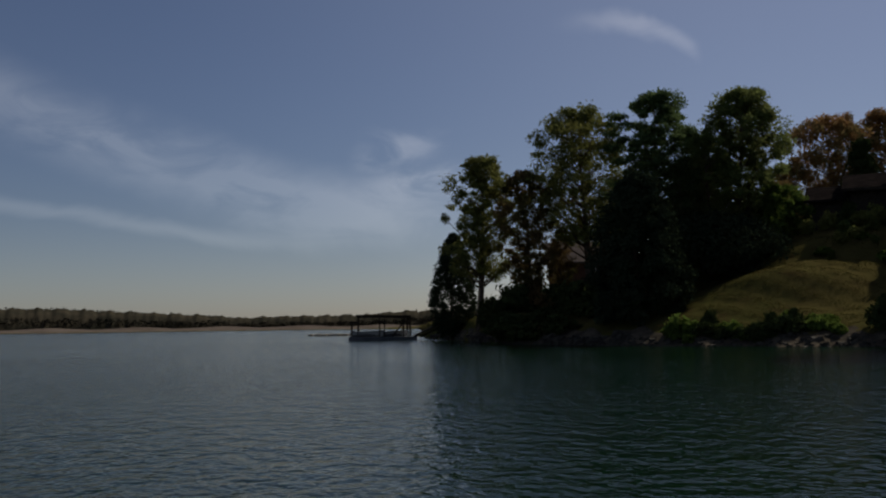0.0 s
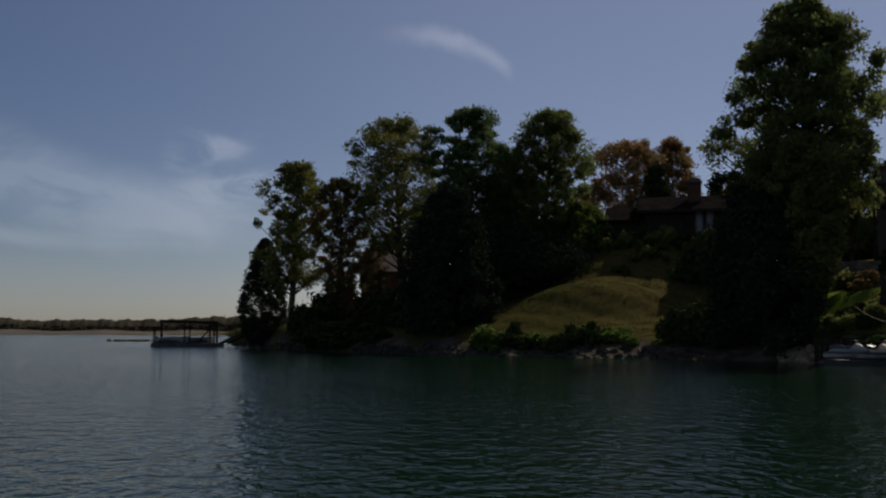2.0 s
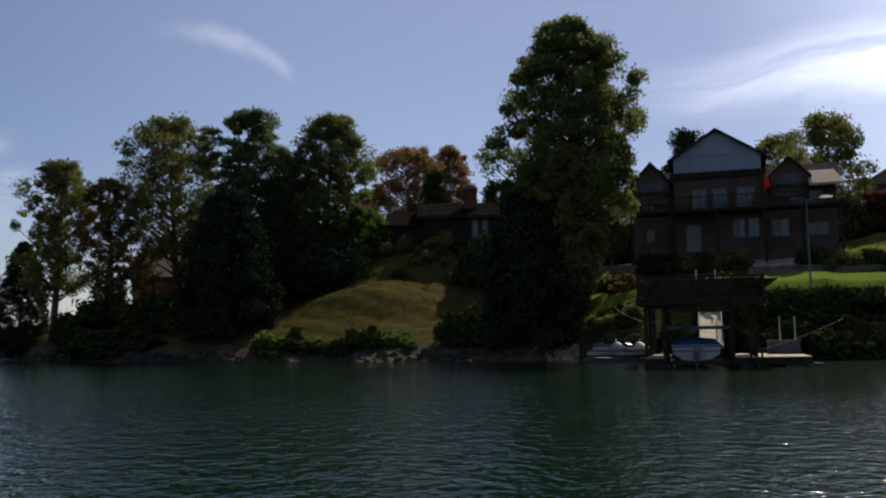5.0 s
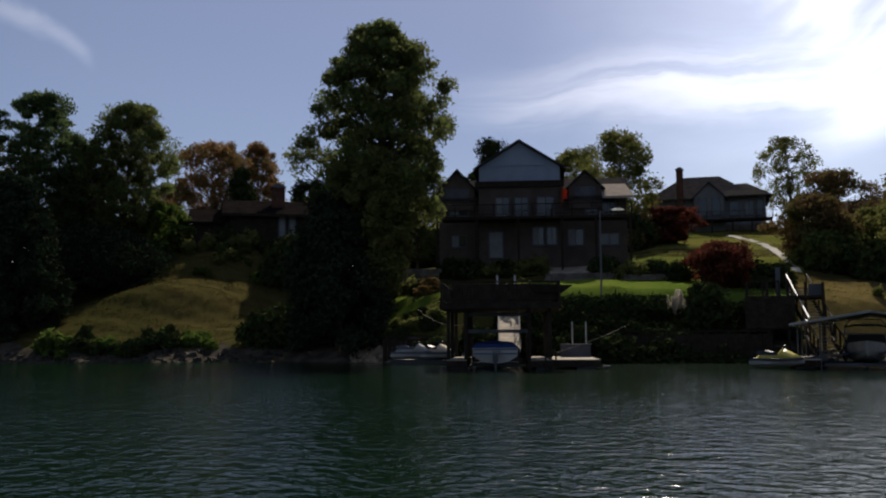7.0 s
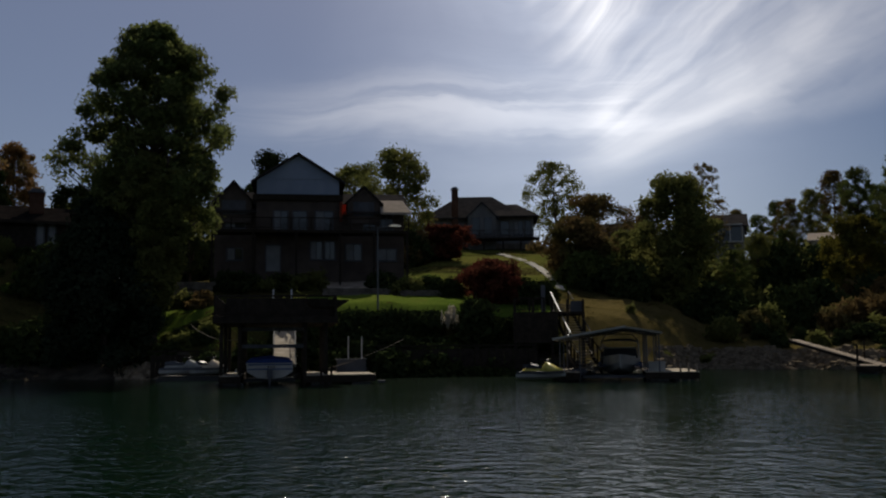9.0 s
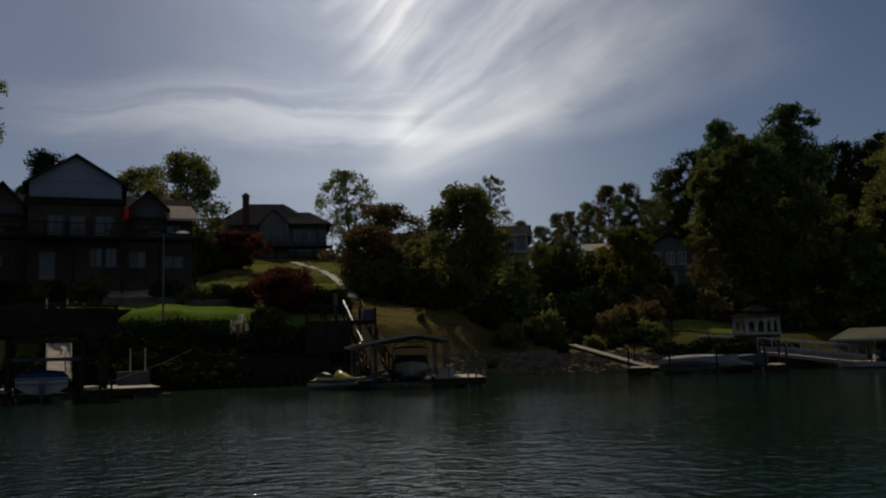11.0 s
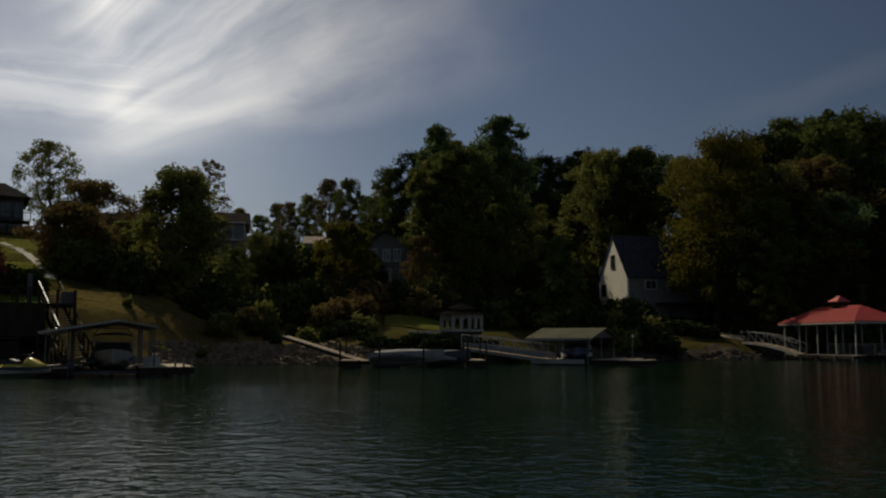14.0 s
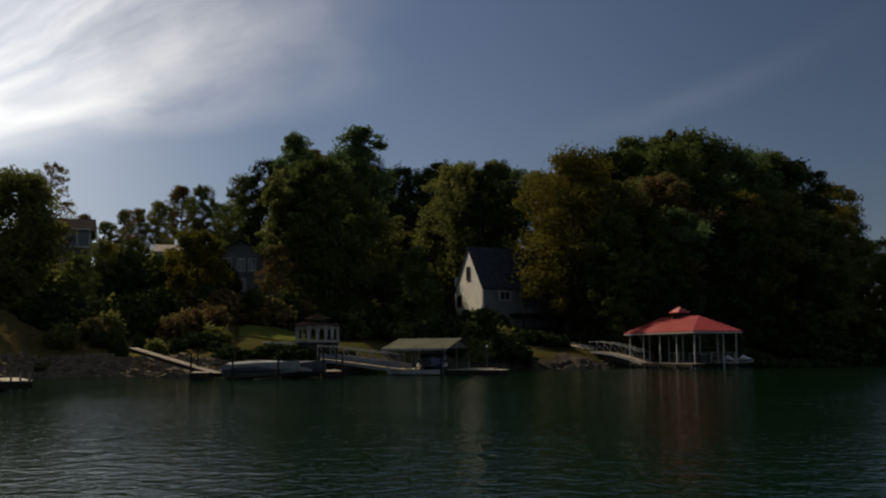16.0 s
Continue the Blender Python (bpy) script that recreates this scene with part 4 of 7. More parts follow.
def a_frame_house():
    h = thing("cottage", facing(92.0, 110, 7.6, -65), "white steep-gabled cottage with a dark slate roof", "house")
    w, ln = 7.8, 10.5
    part("wall", Shape().prism([(-w, -3), (0, -3), (0, 1.9), (-w / 2, 6.75), (-w, 1.9)], 0, ln), "cream", h, "cream white gable wall")
    roof = Shape()
    for sx in (0, 1):
        x_out, x_mid = (0.3, -w / 2) if sx == 0 else (-w - 0.3, -w / 2)
        roof.slab([(x_out, -0.14, 1.72), (x_mid, -0.14, 6.97), (x_mid, ln + 0.4, 6.97), (x_out, ln + 0.4, 1.72)], 0.2)
    part("roof", roof, "roof_dark", h)
    add_window(h, -w / 2 - 0.55, 3.0, 1.1, 1.5, 0.0, "wood_dark", 1)
    add_window(h, -w + 0.5, -0.3, 1.3, 1.4, 0.0, "wood_dark", 1)
    side = part("side_wall_panel", Shape().box(0.005, 0.06, 0.2, ln, -3, 1.9), "grey_siding", h)
    for y in (2.2, 5.0):
        f = Shape().box(0.06, 0.12, y, y + 1.5, 0.2, 1.3)
        win = part("window", f, "white", side)
        for k in (0, 1):
            part("pane", Shape().box(0.121, 0.135, y + 0.1 + k * 0.68, y + 0.72 + k * 0.68, 0.28, 1.22), "glass", win)
    for y in (3.6, 5.0, 6.4):
        sky_l = part("skylight", Shape().add([(-0.55, y, 2.82), (-0.55, y + 0.7, 2.82), (-1.05, y + 0.7, 3.45), (-1.05, y, 3.45), (-0.43, y, 2.88), (-0.43, y + 0.7, 2.88), (-0.93, y + 0.7, 3.52), (-0.93, y, 3.52)], [(0, 1, 2, 3), (4, 7, 6, 5), (0, 4, 5, 1), (1, 5, 6, 2), (2, 6, 7, 3), (3, 7, 4, 0)]), "glass", h)
    part("annex", Shape().box(-w - 2.6, -w - 0.02, 1.0, 6.0, -3, 3.6), "cream", h)
    deck = part("deck", Shape().box(0.1, 3.4, 3.5, 15, -1.6, -1.4), "wood_dark", h)
    for y in (3.8, 7.5, 11.2, 14.8):
        part("deck_post", Shape().box(3.1, 3.3, y - 0.1, y + 0.1, -6, -1.6), "wood_dark", deck)
    railing(deck, [(3.3, 3.6, -1.4), (3.3, 14.9, -1.4)], 1.0, "grey_siding", 2.0, 0.2)


def banner():
    """A small cloth that hangs from the house's eave."""
    b = thing("hanging_banner", facing(42.5, 80, 7.0) @ pose(2.75, -1.75, 5.75), "small red cloth banner hanging under the eave", "banner")
    rows = [(0.02 * math.sin(5 * z), z) for z in (0.35, 0.6, 0.85, 1.0, 1.2)]
    part("cloth", Shape().loft([[(-0.17, y, z), (0.17, y + 0.03, z), (0.17, y + 0.045, z), (-0.17, y + 0.015, z)] for y, z in rows]), "red_cloth", b)
    part("rod", Shape().tube([(-0.22, 0.0, 1.22), (0.22, 0.03, 1.22)], 0.02, 6), "wood_dark", b)


gabled_house()
banner()
brown_house()
chimney_house()
a_frame_house()
hill_house(8.6, 122, 6.5, 9, 8, 3.6, 2.6, "brick", "brown", "small brick house with a brown roof among the trees", wins=((-3, 1, 1.2, 1.4, 0), (1.5, 1, 1.2, 1.4, 0)))
sunroom = hill_house(67.0, 122, 12.2, 7.5, 8, 4.9, 1.8, "grey_siding", "roof", "dark grey house with white corner windows on the hill", wins=((-3.0, 2.9, 1.4, 1.5, 0), (-2.6, 0, 1.4, 1.4, 0)))
bay = part("bay_window", Shape().box(0.5, 0.62, -0.5, -0.02, 2.7, 4.75).box(3.4, 3.52, -0.5, -0.02, 2.7, 4.75).box(0.5, 3.52, -0.5, -0.02, 4.75, 4.9).box(0.5, 3.52, -0.5, -0.02, 2.55, 2.7).box(1.95, 2.05, -0.5, -0.4, 2.7, 4.75), "white", sunroom, "white-framed corner bay window")
for x0, x1 in ((0.62, 1.95), (2.05, 3.4)):
    part("pane", Shape().box(x0, x1, -0.47, -0.45, 2.7, 4.75), "glass", bay)
hill_house(61.6, 150, 17.0, 8, 8, 3.2, 1.8, "grey_siding", "roof", "grey house with a dark roof on the ridge", wins=((-2, 1, 1.2, 1.4, 0),))
hill_house(77.2, 114, 9.0, 6.0, 10, 4.7, 1.7, "grey_siding", "roof", "grey gabled house with paired windows behind shrubs", wins=((-1.9, 2.6, 0.9, 1.5, 0), (-0.3, 2.6, 0.9, 1.5, 0), (1.0, 2.6, 0.9, 1.5, 0), (-1.0, 0.2, 1.8, 1.5, 0.5)), along="y")
hill_house(73.2, 120, 10.6, 3.3, 8, 3.9, 1.2, "white", "roof_tan", "white-walled house end with a pale roof on the hill", wins=((-0.6, 1.6, 1.0, 1.4, 0),))

# ---------------------------------------------------------------- docks and boats
def deck_part(parent, x0, x1, y0, y1, z, mat="decking", plank=0.24, frame_mat="wood_dark", name="decking", across=True):
    """A planked deck: boards with gaps, on a darker frame."""
    n = max(1, int(((x1 - x0) if across else (y1 - y0)) / plank))
    w = ((x1 - x0) if across else (y1 - y0)) / n
    if across:
        board = Shape().box(-w / 2 + 0.006, w / 2 - 0.006, y0, y1, -0.04, 0).mesh("plank", M[mat])
    else:
        board = Shape().box(x0, x1, -w / 2 + 0.006, w / 2 - 0.006, -0.04, 0).mesh("plank", M[mat])
    for i in range(n):
        part("plank", board, mat, parent, at=pose(x0 + w * (i + 0.5), 0, z) if across else pose(0, y0 + w * (i + 0.5), z))
    part("dock_frame", Shape().box(x0, x1, y0, y0 + 0.12, z - 0.36, z - 0.042).box(x0, x1, y1 - 0.12, y1, z - 0.36, z - 0.042).box(x0, x0 + 0.12, y0 + 0.12, y1 - 0.12, z - 0.36, z - 0.042).box(x1 - 0.12, x1, y0 + 0.12, y1 - 0.12, z - 0.36, z - 0.042), frame_mat, parent)
    for i in range(max(2, int((x1 - x0) / 2.2))):
        c = x0 + 0.7 + (x1 - x0 - 1.4) * i / max(1, max(2, int((x1 - x0) / 2.2)) - 1)
        part("float", Shape().box(c - 0.45, c + 0.45, y0 + 0.15, y1 - 0.15, z - 0.75, z - 0.37), "black", parent)


def post(parent, x, y, z0, z1, r=0.08, mat="wood_dark", name="post", square=False):
    s = Shape().box(x - r, x + r, y - r, y + r, z0, z1) if square else Shape().tube([(x, y, z0), (x, y, z1)], r, 8)
    return part(name, s, mat, parent)


def hull_rings(length, beam, depth, bow_rise=0.35, n=9, sheer=0.0):
    """Rings of a boat's hull, bow towards own -y, keel at z = 0."""
    rings = []
    for i in range(n):
        t = i / (n - 1)
        wd = beam / 2 * (1 - (1 - t) ** 2.4) if t < 1 else beam / 2
        wd = max(wd, 0.03)
        keel = bow_rise * (1 - t) ** 2.2
        top = depth + sheer * (1 - t) ** 1.5
        y = -length / 2 + length * t
        rings.append([(-wd, y, top), (-wd * 0.96, y, keel + (top - keel) * 0.45), (-wd * 0.55, y, keel + (top - keel) * 0.12), (0, y, keel), (wd * 0.55, y, keel + (top - keel) * 0.12), (wd * 0.96, y, keel + (top - keel) * 0.45), (wd, y, top)])
    return rings


def runabout(m, label, hull_mat="gelcoat", stripe="blue_hull", cover="", length=6.2, beam=2.3, peak=0.65):
    b = thing("motor_boat", m, label, "boat")
    part("hull", Shape().loft(hull_rings(length, beam, 0.95, 0.5, 10, 0.25)), hull_mat, b, smooth=False)
    s = Shape()
    for side in (-1, 1):
        s.slab([(side * beam * 0.32, -length * 0.30, 0.62), (side * (beam / 2 + 0.01), 0.0, 0.62), (side * (beam / 2 + 0.01), length * 0.48, 0.55), (side * (beam / 2 - 0.05), length * 0.48, 0.72), (side * (beam / 2 - 0.05), 0.0, 0.82)], 0.12)
    part("stripe", s, stripe, b)
    if cover:
        rings = []
        for i in range(8):
            t = i / 7
            wd, top = beam / 2 * (1.03 - (1 - t) ** 2.4), 1.0 + peak * math.sin(math.pi * min(1, 0.15 + t * 0.75))
            y = -length / 2 + 0.15 + (length - 0.2) * t
            rings.append([(-wd, y, 0.9), (-wd * 0.7, y, top * 0.92), (0, y, top), (wd * 0.7, y, top * 0.92), (wd, y, 0.9)])
        part("boat_cover", Shape().loft(rings), cover, b, "taut canvas boat cover")
    else:
        ws = part("windshield", Shape().slab([(-beam * 0.42, -0.5, 1.0), (beam * 0.42, -0.5, 1.0), (beam * 0.36, -0.1, 1.5), (-beam * 0.36, -0.1, 1.5)], 0.03), "glass", b)
        part("windshield_frame", Shape().tube([(-beam * 0.42, -0.5, 1.0), (-beam * 0.36, -0.1, 1.52), (beam * 0.36, -0.1, 1.52), (beam * 0.42, -0.5, 1.0)], 0.03, 6), "metal", ws)
        for x in (-0.5, 0.5):
            part("seat", Shape().box(x - 0.3, x + 0.3, 0.4, 0.9, 0.7, 1.0).box(x - 0.3, x + 0.3, 0.85, 1.0, 1.0, 1.5), "tan_canvas", b)
        tower = Shape()
        for x in (-1, 1):
            tower.tube([(x * beam * 0.45, 0.2, 1.0), (x * beam * 0.42, 0.5, 1.9), (x * beam * 0.3, 0.7, 2.25)], 0.035, 6)
        tower.tube([(-beam * 0.3, 0.7, 2.25), (beam * 0.3, 0.7, 2.25)], 0.035, 6)
        part("tower", tower, "metal", b)
        part("sun_canopy", Shape().loft([[(-0.95, y, z), (-0.5, y, z + 0.1), (0.5, y, z + 0.1), (0.95, y, z), (0.5, y, z + 0.07), (-0.5, y, z + 0.07)] for y, z in ((-0.2, 1.82), (0.3, 1.9), (1.2, 1.92), (1.9, 1.84))]), "blue_canvas", b, "blue canvas sun canopy over the seats")
    part("outboard", Shape().box(-0.2, 0.2, length / 2 + 0.02, length / 2 + 0.35, 0.3, 1.15).tube([(0, length / 2 + 0.2, -0.3), (0, length / 2 + 0.2, 0.35)], 0.07, 6), "black", b)
    return b


def covered_boat(m):
    """A boat on a lift, seen from its stern: white transom with two stripes under a taut blue cover."""
    b = thing("motor_boat", m, "white motor boat with a taut blue cover on a lift", "boat")
    length, beam = 5.8, 2.25
    rings = [[(x, -y, z) for x, y, z in ring] for ring in hull_rings(length, beam, 0.8, 0.45, 10, 0.2)]
    part("hull", Shape().loft(rings), "dull_white", b)
    for z in (0.46, 0.68):
        part("stripe", Shape().box(-beam * 0.47, beam * 0.47, -length / 2 - 0.02, -length / 2 - 0.002, z, z + 0.07), "blue_hull", b, "dark blue stripe across the transom")
    for x in (-0.12, 0.02, 0.16):
        part("mark", Shape().box(x, x + 0.08, -length / 2 - 0.022, -length / 2 - 0.003, 0.56, 0.64), "black", b)
    cover = []
    for i in range(9):
        t = i / 8
        wd = beam / 2 * (1.04 - 0.9 * t**2.6)
        top = 0.80 + (0.06 + 0.34 * math.sin(math.pi * min(1.0, 0.12 + t * 0.8))) * (1 - 0.25 * t)
        y = -length / 2 - 0.05 + (length - 0.1) * t
        cover.append([(-wd, y, 0.8), (-wd * 0.8, y, 0.8 + (top - 0.8) * 0.75), (0, y, top), (wd * 0.8, y, 0.8 + (top - 0.8) * 0.75), (wd, y, 0.8)])
    part("boat_cover", Shape().loft(cover), "blue_canvas", b, "taut blue canvas cover")
    part("outdrive", Shape().box(-0.13, 0.13, -length / 2 - 0.3, -length / 2 - 0.02, 0.1, 0.5).tube([(0, -length / 2 - 0.2, -0.25), (0, -length / 2 - 0.2, 0.12)], 0.06, 6), "greytrim", b)
    for y in (-1.6, 1.4):
        part("lift_cradle", Shape().box(-1.25, 1.25, y, y + 0.16, -0.16, -0.02), "greytrim", b)
    return b


def jet_ski(m, label, mat="gelcoat", trim="black", hull="gelcoat"):
    b = thing("jet_ski", m, label, "jet ski")
    part("hull", Shape().loft(hull_rings(2.9, 1.05, 0.30, 0.22, 9, 0.10)), hull, b)
    part("deck_rim", Shape().loft([[(-w, y, z), (w, y, z), (w * 0.92, y, z + 0.13), (-w * 0.92, y, z + 0.13)] for y, w, z in ((-1.4, 0.05, 0.38), (-1.1, 0.33, 0.34), (-0.5, 0.5, 0.31), (1.42, 0.5, 0.302))]), trim, b)
    rings = []
    for y, w, z0, z1 in ((-1.25, 0.10, 0.5, 0.58), (-0.9, 0.28, 0.46, 0.66), (-0.5, 0.3, 0.42, 0.84), (-0.25, 0.22, 0.42, 0.94), (0.0, 0.18, 0.42, 0.72), (0.25, 0.2, 0.42, 0.62), (0.9, 0.22, 0.42, 0.66), (1.3, 0.24, 0.42, 0.56)):
        rings.append([(-w, y, z0), (-w * 0.8, y, z1 - 0.08), (0, y, z1), (w * 0.8, y, z1 - 0.08), (w, y, z0)])
    part("cowl", Shape().loft(rings), mat, b, smooth=True)
    part("seat", Shape().loft([[(-0.2, y, 0.6), (-0.16, y, z), (0.16, y, z), (0.2, y, 0.6)] for y, z in ((0.0, 0.74), (0.4, 0.72), (0.8, 0.82), (1.25, 0.78))]), trim, b)
    part("handlebar", Shape().tube([(-0.36, -0.12, 1.05), (0, -0.2, 1.0), (0.36, -0.12, 1.05)], 0.03, 6).tube([(0, -0.2, 1.0), (0, -0.3, 0.86)], 0.04, 6), "black", b)
    return b


def gangway(m, length, rise, width=1.2, mat="decking", rail_mat="metal", label="sloping gangway from the bank to the dock", rails=True, panel=False, arch=0.0):
    """A ramp along own +x from its foot (0, 0, 0) up to (length, 0, rise)."""
    g = thing("gangway", m, label, "gangway")
    n = int(length / 0.24)

    def height(c):
        return rise * c + arch * 4 * c * (1 - c)

    board = Shape().box(0, math.hypot(length, rise) / n * 0.95, -width / 2, width / 2, -0.05, 0).mesh("board", M[mat])
    for i in range(n):
        tilt = math.atan2(height((i + 1) / n) - height(i / n), length / n)
        part("board", board, mat, g, at=pose(length * i / n, 0, height(i / n), 0, -math.degrees(tilt), 0))
    k = max(2, int(length / 1.2))
    for y in (-width / 2, width / 2):
        cs = [i / k for i in range(k + 1)]
        beam = Shape().loft([[(c * length, y - 0.05, height(c) - 0.051), (c * length, y + 0.05, height(c) - 0.051), (c * length, y + 0.05, height(c) - 0.23), (c * length, y - 0.05, height(c) - 0.23)] for c in cs])
        part("stringer", beam, rail_mat, g)
        if not rails:
            continue
        part("handrail", Shape().tube([(c * length, y, height(c) + 1.0) for c in cs], 0.035, 6), rail_mat, g)
        for c in cs:
            part("rail_post", Shape().tube([(c * length, y, height(c)), (c * length, y, height(c) + 1.0)], 0.03, 5), rail_mat, g)
        for c, e in zip(cs, cs[1:]):
            part("brace", Shape().tube([(c * length, y, height(c) + 0.05), (e * length, y, height(e) + 0.98)], 0.02, 4), rail_mat, g)
        if panel:
            part("side_panel", Shape().loft([[(c * length, y - 0.02, height(c) + 0.42), (c * length, y + 0.02, height(c) + 0.42), (c * length, y + 0.02, height(c) + 0.06), (c * length, y - 0.02, height(c) + 0.06)] for c in cs]), rail_mat, g)
    return g


def between(a, b):
    """A pose at a whose own x runs towards b, level."""
    a, b = Vector(a), Vector(b)
    return pose(a.x, a.y, a.z, 0, 0, math.degrees(math.atan2(b.y - a.y, b.x - a.x))), math.hypot(b.x - a.x, b.y - a.y), b.z - a.z


def ramp(a, b, **more):
    m, ln, rise = between(a, b)
    return gangway(m, ln, rise, **more)


# the boathouse with the sun deck, below the gabled house
def sun_deck_dock():
    d = thing("boat_dock", facing(41.0, 46, 0), "dark timber boathouse with a railed sun deck on top", "dock")
    deck_part(d, 1.0, 4.35, -0.6, 6.5, 0.48, name="decking")
    deck_part(d, -3.1, -2.1, -0.6, 6.5, 0.48, name="walkway")
    for x in (-3.0, -2.15, 0.95, 1.95):
        for y in (-0.4, 2.8, 6.2):
            post(d, x, y, -2.5, 2.95, 0.085, square=True)
    top = part("sun_deck", Shape().box(-3.4, 2.5, -0.9, 6.8, 2.95, 3.25), "wood_dark", d)
    railing(top, [(-3.3, 6.7, 3.25), (-3.3, -0.8, 3.25), (2.4, -0.8, 3.25), (2.4, 6.7, 3.25)], 1.0, "wood_dark", 1.5, 0.14)
    for z in (1.78, 2.62):
        part("cross_beam", Shape().box(-2.1, 0.9, 1.0, 1.12, z, z + 0.17), "greytrim", d, "grey cross beam over the slip")
    part("screen", Shape().box(-3.25, 2.35, 6.6, 6.66, 3.26, 4.55), "wood_dark", top, "dark board screen at the back of the sun deck")
    part("awning", Shape().prism([(0.9, 4.1), (3.1, 4.1), (2.6, 3.75), (1.4, 3.75)], -0.4, 2.4), "wood_dark", d, "dark canvas awning at the corner of the sun deck")
    for x in (-0.68, 0.32):
        post(d, x, 6.72, 3.25, 5.05, 0.05, "white", "flag_pole")
    box = part("dock_box", Shape().box(2.75, 4.3, 4.4, 5.2, 0.49, 1.12), "greytrim", d, "grey dock locker")
    part("lid", Shape().box(2.7, 4.35, 4.35, 5.25, 1.122, 1.18), "greytrim", box)
    for x in (3.45, 4.2):
        post(d, x, 6.0, 0.3, 2.4, 0.035, "white", "ladder_post")
    for x in (1.7, 2.2):
        post(d, x, -0.7, -2, 0.85, 0.05, "wood_dark", "mooring_post")
    part("tyre_fender", Shape().tube([(4.45, -0.65, 0.12), (4.8, -0.65, 0.12)], 0.07, 8), "greytrim", d)


sun_deck_dock()
covered_boat(facing(40.1, 49.0, 0.26))
ramp(pol(40.95, 52.6, 0.95), pol(40.95, 58.0, 2.95), width=1.2, mat="decking", label="sunlit gangway of worn boards with grey rails", rail_mat="grey_canvas")
jet_ski(facing(35.2, 56, 0.28, 58), "white jet ski drawn up on a floating ramp", "dull_white", "greytrim", "dull_white")
jet_ski(facing(36.6, 55, 0.28, 42), "cream and black jet ski beside the boathouse", "tan_canvas", "black", "dull_white")
flo = thing("jet_ski_ramp", facing(36.0, 55.6, 0), "low dark floating ramp under two jet skis", "float")
part("float", Shape().prism([(-2.3, -0.2), (2.2, -0.2), (2.2, 0.24), (-1.9, 0.30), (-2.4, 0.1)], -1.0, 1.0), "black", flo)
part("bow_stop", Shape().box(2.0, 2.2, -0.3, 0.3, 0.242, 0.6), "metal", flo)


def mooring_rope(a, b, sag):
    a, b = Vector(a), Vector(b)
    pts = [a.lerp(b, t / 8) - Vector((0, 0, sag * 4 * (t / 8) * (1 - t / 8))) for t in range(9)]
    m = pose(a.x, a.y, a.z)
    r = thing("mooring_rope", m, "pale slack rope tying the boathouse to the bank", "rope")
    part("rope", Shape().tube([p - a for p in pts], 0.012, 5), "wood", r)


mooring_rope(pol(43.6, 47.0, 0.75), pol(48.2, 57.2, 2.3), 0.12)
mooring_rope(pol(38.2, 47.0, 2.2), pol(35.4, 58.0, 3.3), 0.35)


def gable_dock():
    d = thing("boat_dock", facing(61.2, 47.5, 0), "covered boat slip with a low metal gable roof", "dock")
    deck_part(d, -3.3, -1.9, 0, 7, 0.45)
    deck_part(d, 1.3, 3.9, 0, 7, 0.45, name="walkway")
    roof = part("roof", Shape().slab([(-3.2, -0.55, 2.1), (0.35, -0.55, 2.68), (0.35, 7.7, 2.68), (-3.2, 7.7, 2.1)], 0.07).slab([(0.35, -0.55, 2.68), (2.15, -0.55, 2.38), (2.15, 7.7, 2.38), (0.35, 7.7, 2.68)], 0.07), "alu_roof", d, "pale ribbed metal roof")
    # sunlight on this one edge is painted as a paler strip
    part("roof_edge", Shape().slab([(-3.22, -0.62, 2.14), (0.35, -0.62, 2.73), (0.35, -0.552, 2.73), (-3.22, -0.552, 2.14)], 0.1), "dull_white", roof, "roof edge strip coloured pale for the sunlight on it")
    for i in range(9):
        y = -0.4 + i * 0.98
        part("rib", Shape().slab([(-3.2, y, 2.13), (0.35, y, 2.71), (0.35, y + 0.05, 2.71), (-3.2, y + 0.05, 2.13)], 0.03), "alu_roof", roof)
        part("rib", Shape().slab([(0.35, y, 2.71), (2.15, y, 2.41), (2.15, y + 0.05, 2.41), (0.35, y + 0.05, 2.71)], 0.03), "alu_roof", roof)
    for x in (-2.9, -1.9, 1.4, 2.0):
        for y in (0.1, 3.5, 6.9):
            post(d, x, y, -2, 2.25 if x < 1 else 2.4, 0.04, "greytrim")
    for y in (0.0, 3.5, 7.0):
        part("truss", Shape().slab([(-3.0, y, 2.1), (0.35, y, 2.6), (0.35, y + 0.05, 2.6), (-3.0, y + 0.05, 2.1)], 0.06).slab([(0.35, y, 2.6), (2.05, y, 2.32), (2.05, y + 0.05, 2.32), (0.35, y + 0.05, 2.6)], 0.06), "greytrim", d)
    for y in (1.2, 5.2):
        part("lift_beam", Shape().box(-1.8, 1.3, y, y + 0.2, 0.1, 0.25), "greytrim", d)
    box = part("dock_locker", Shape().box(1.5, 2.3, 0.6, 1.3, 0.452, 0.88), "dull_white", d, "white dock locker")
    part("lid", Shape().box(1.46, 2.34, 0.55, 1.35, 0.882, 0.93), "dull_white", box)
    for x in (3.0, 3.4, 3.8):
        post(d, x, 0.15, -1, 0.85, 0.05, "wood")


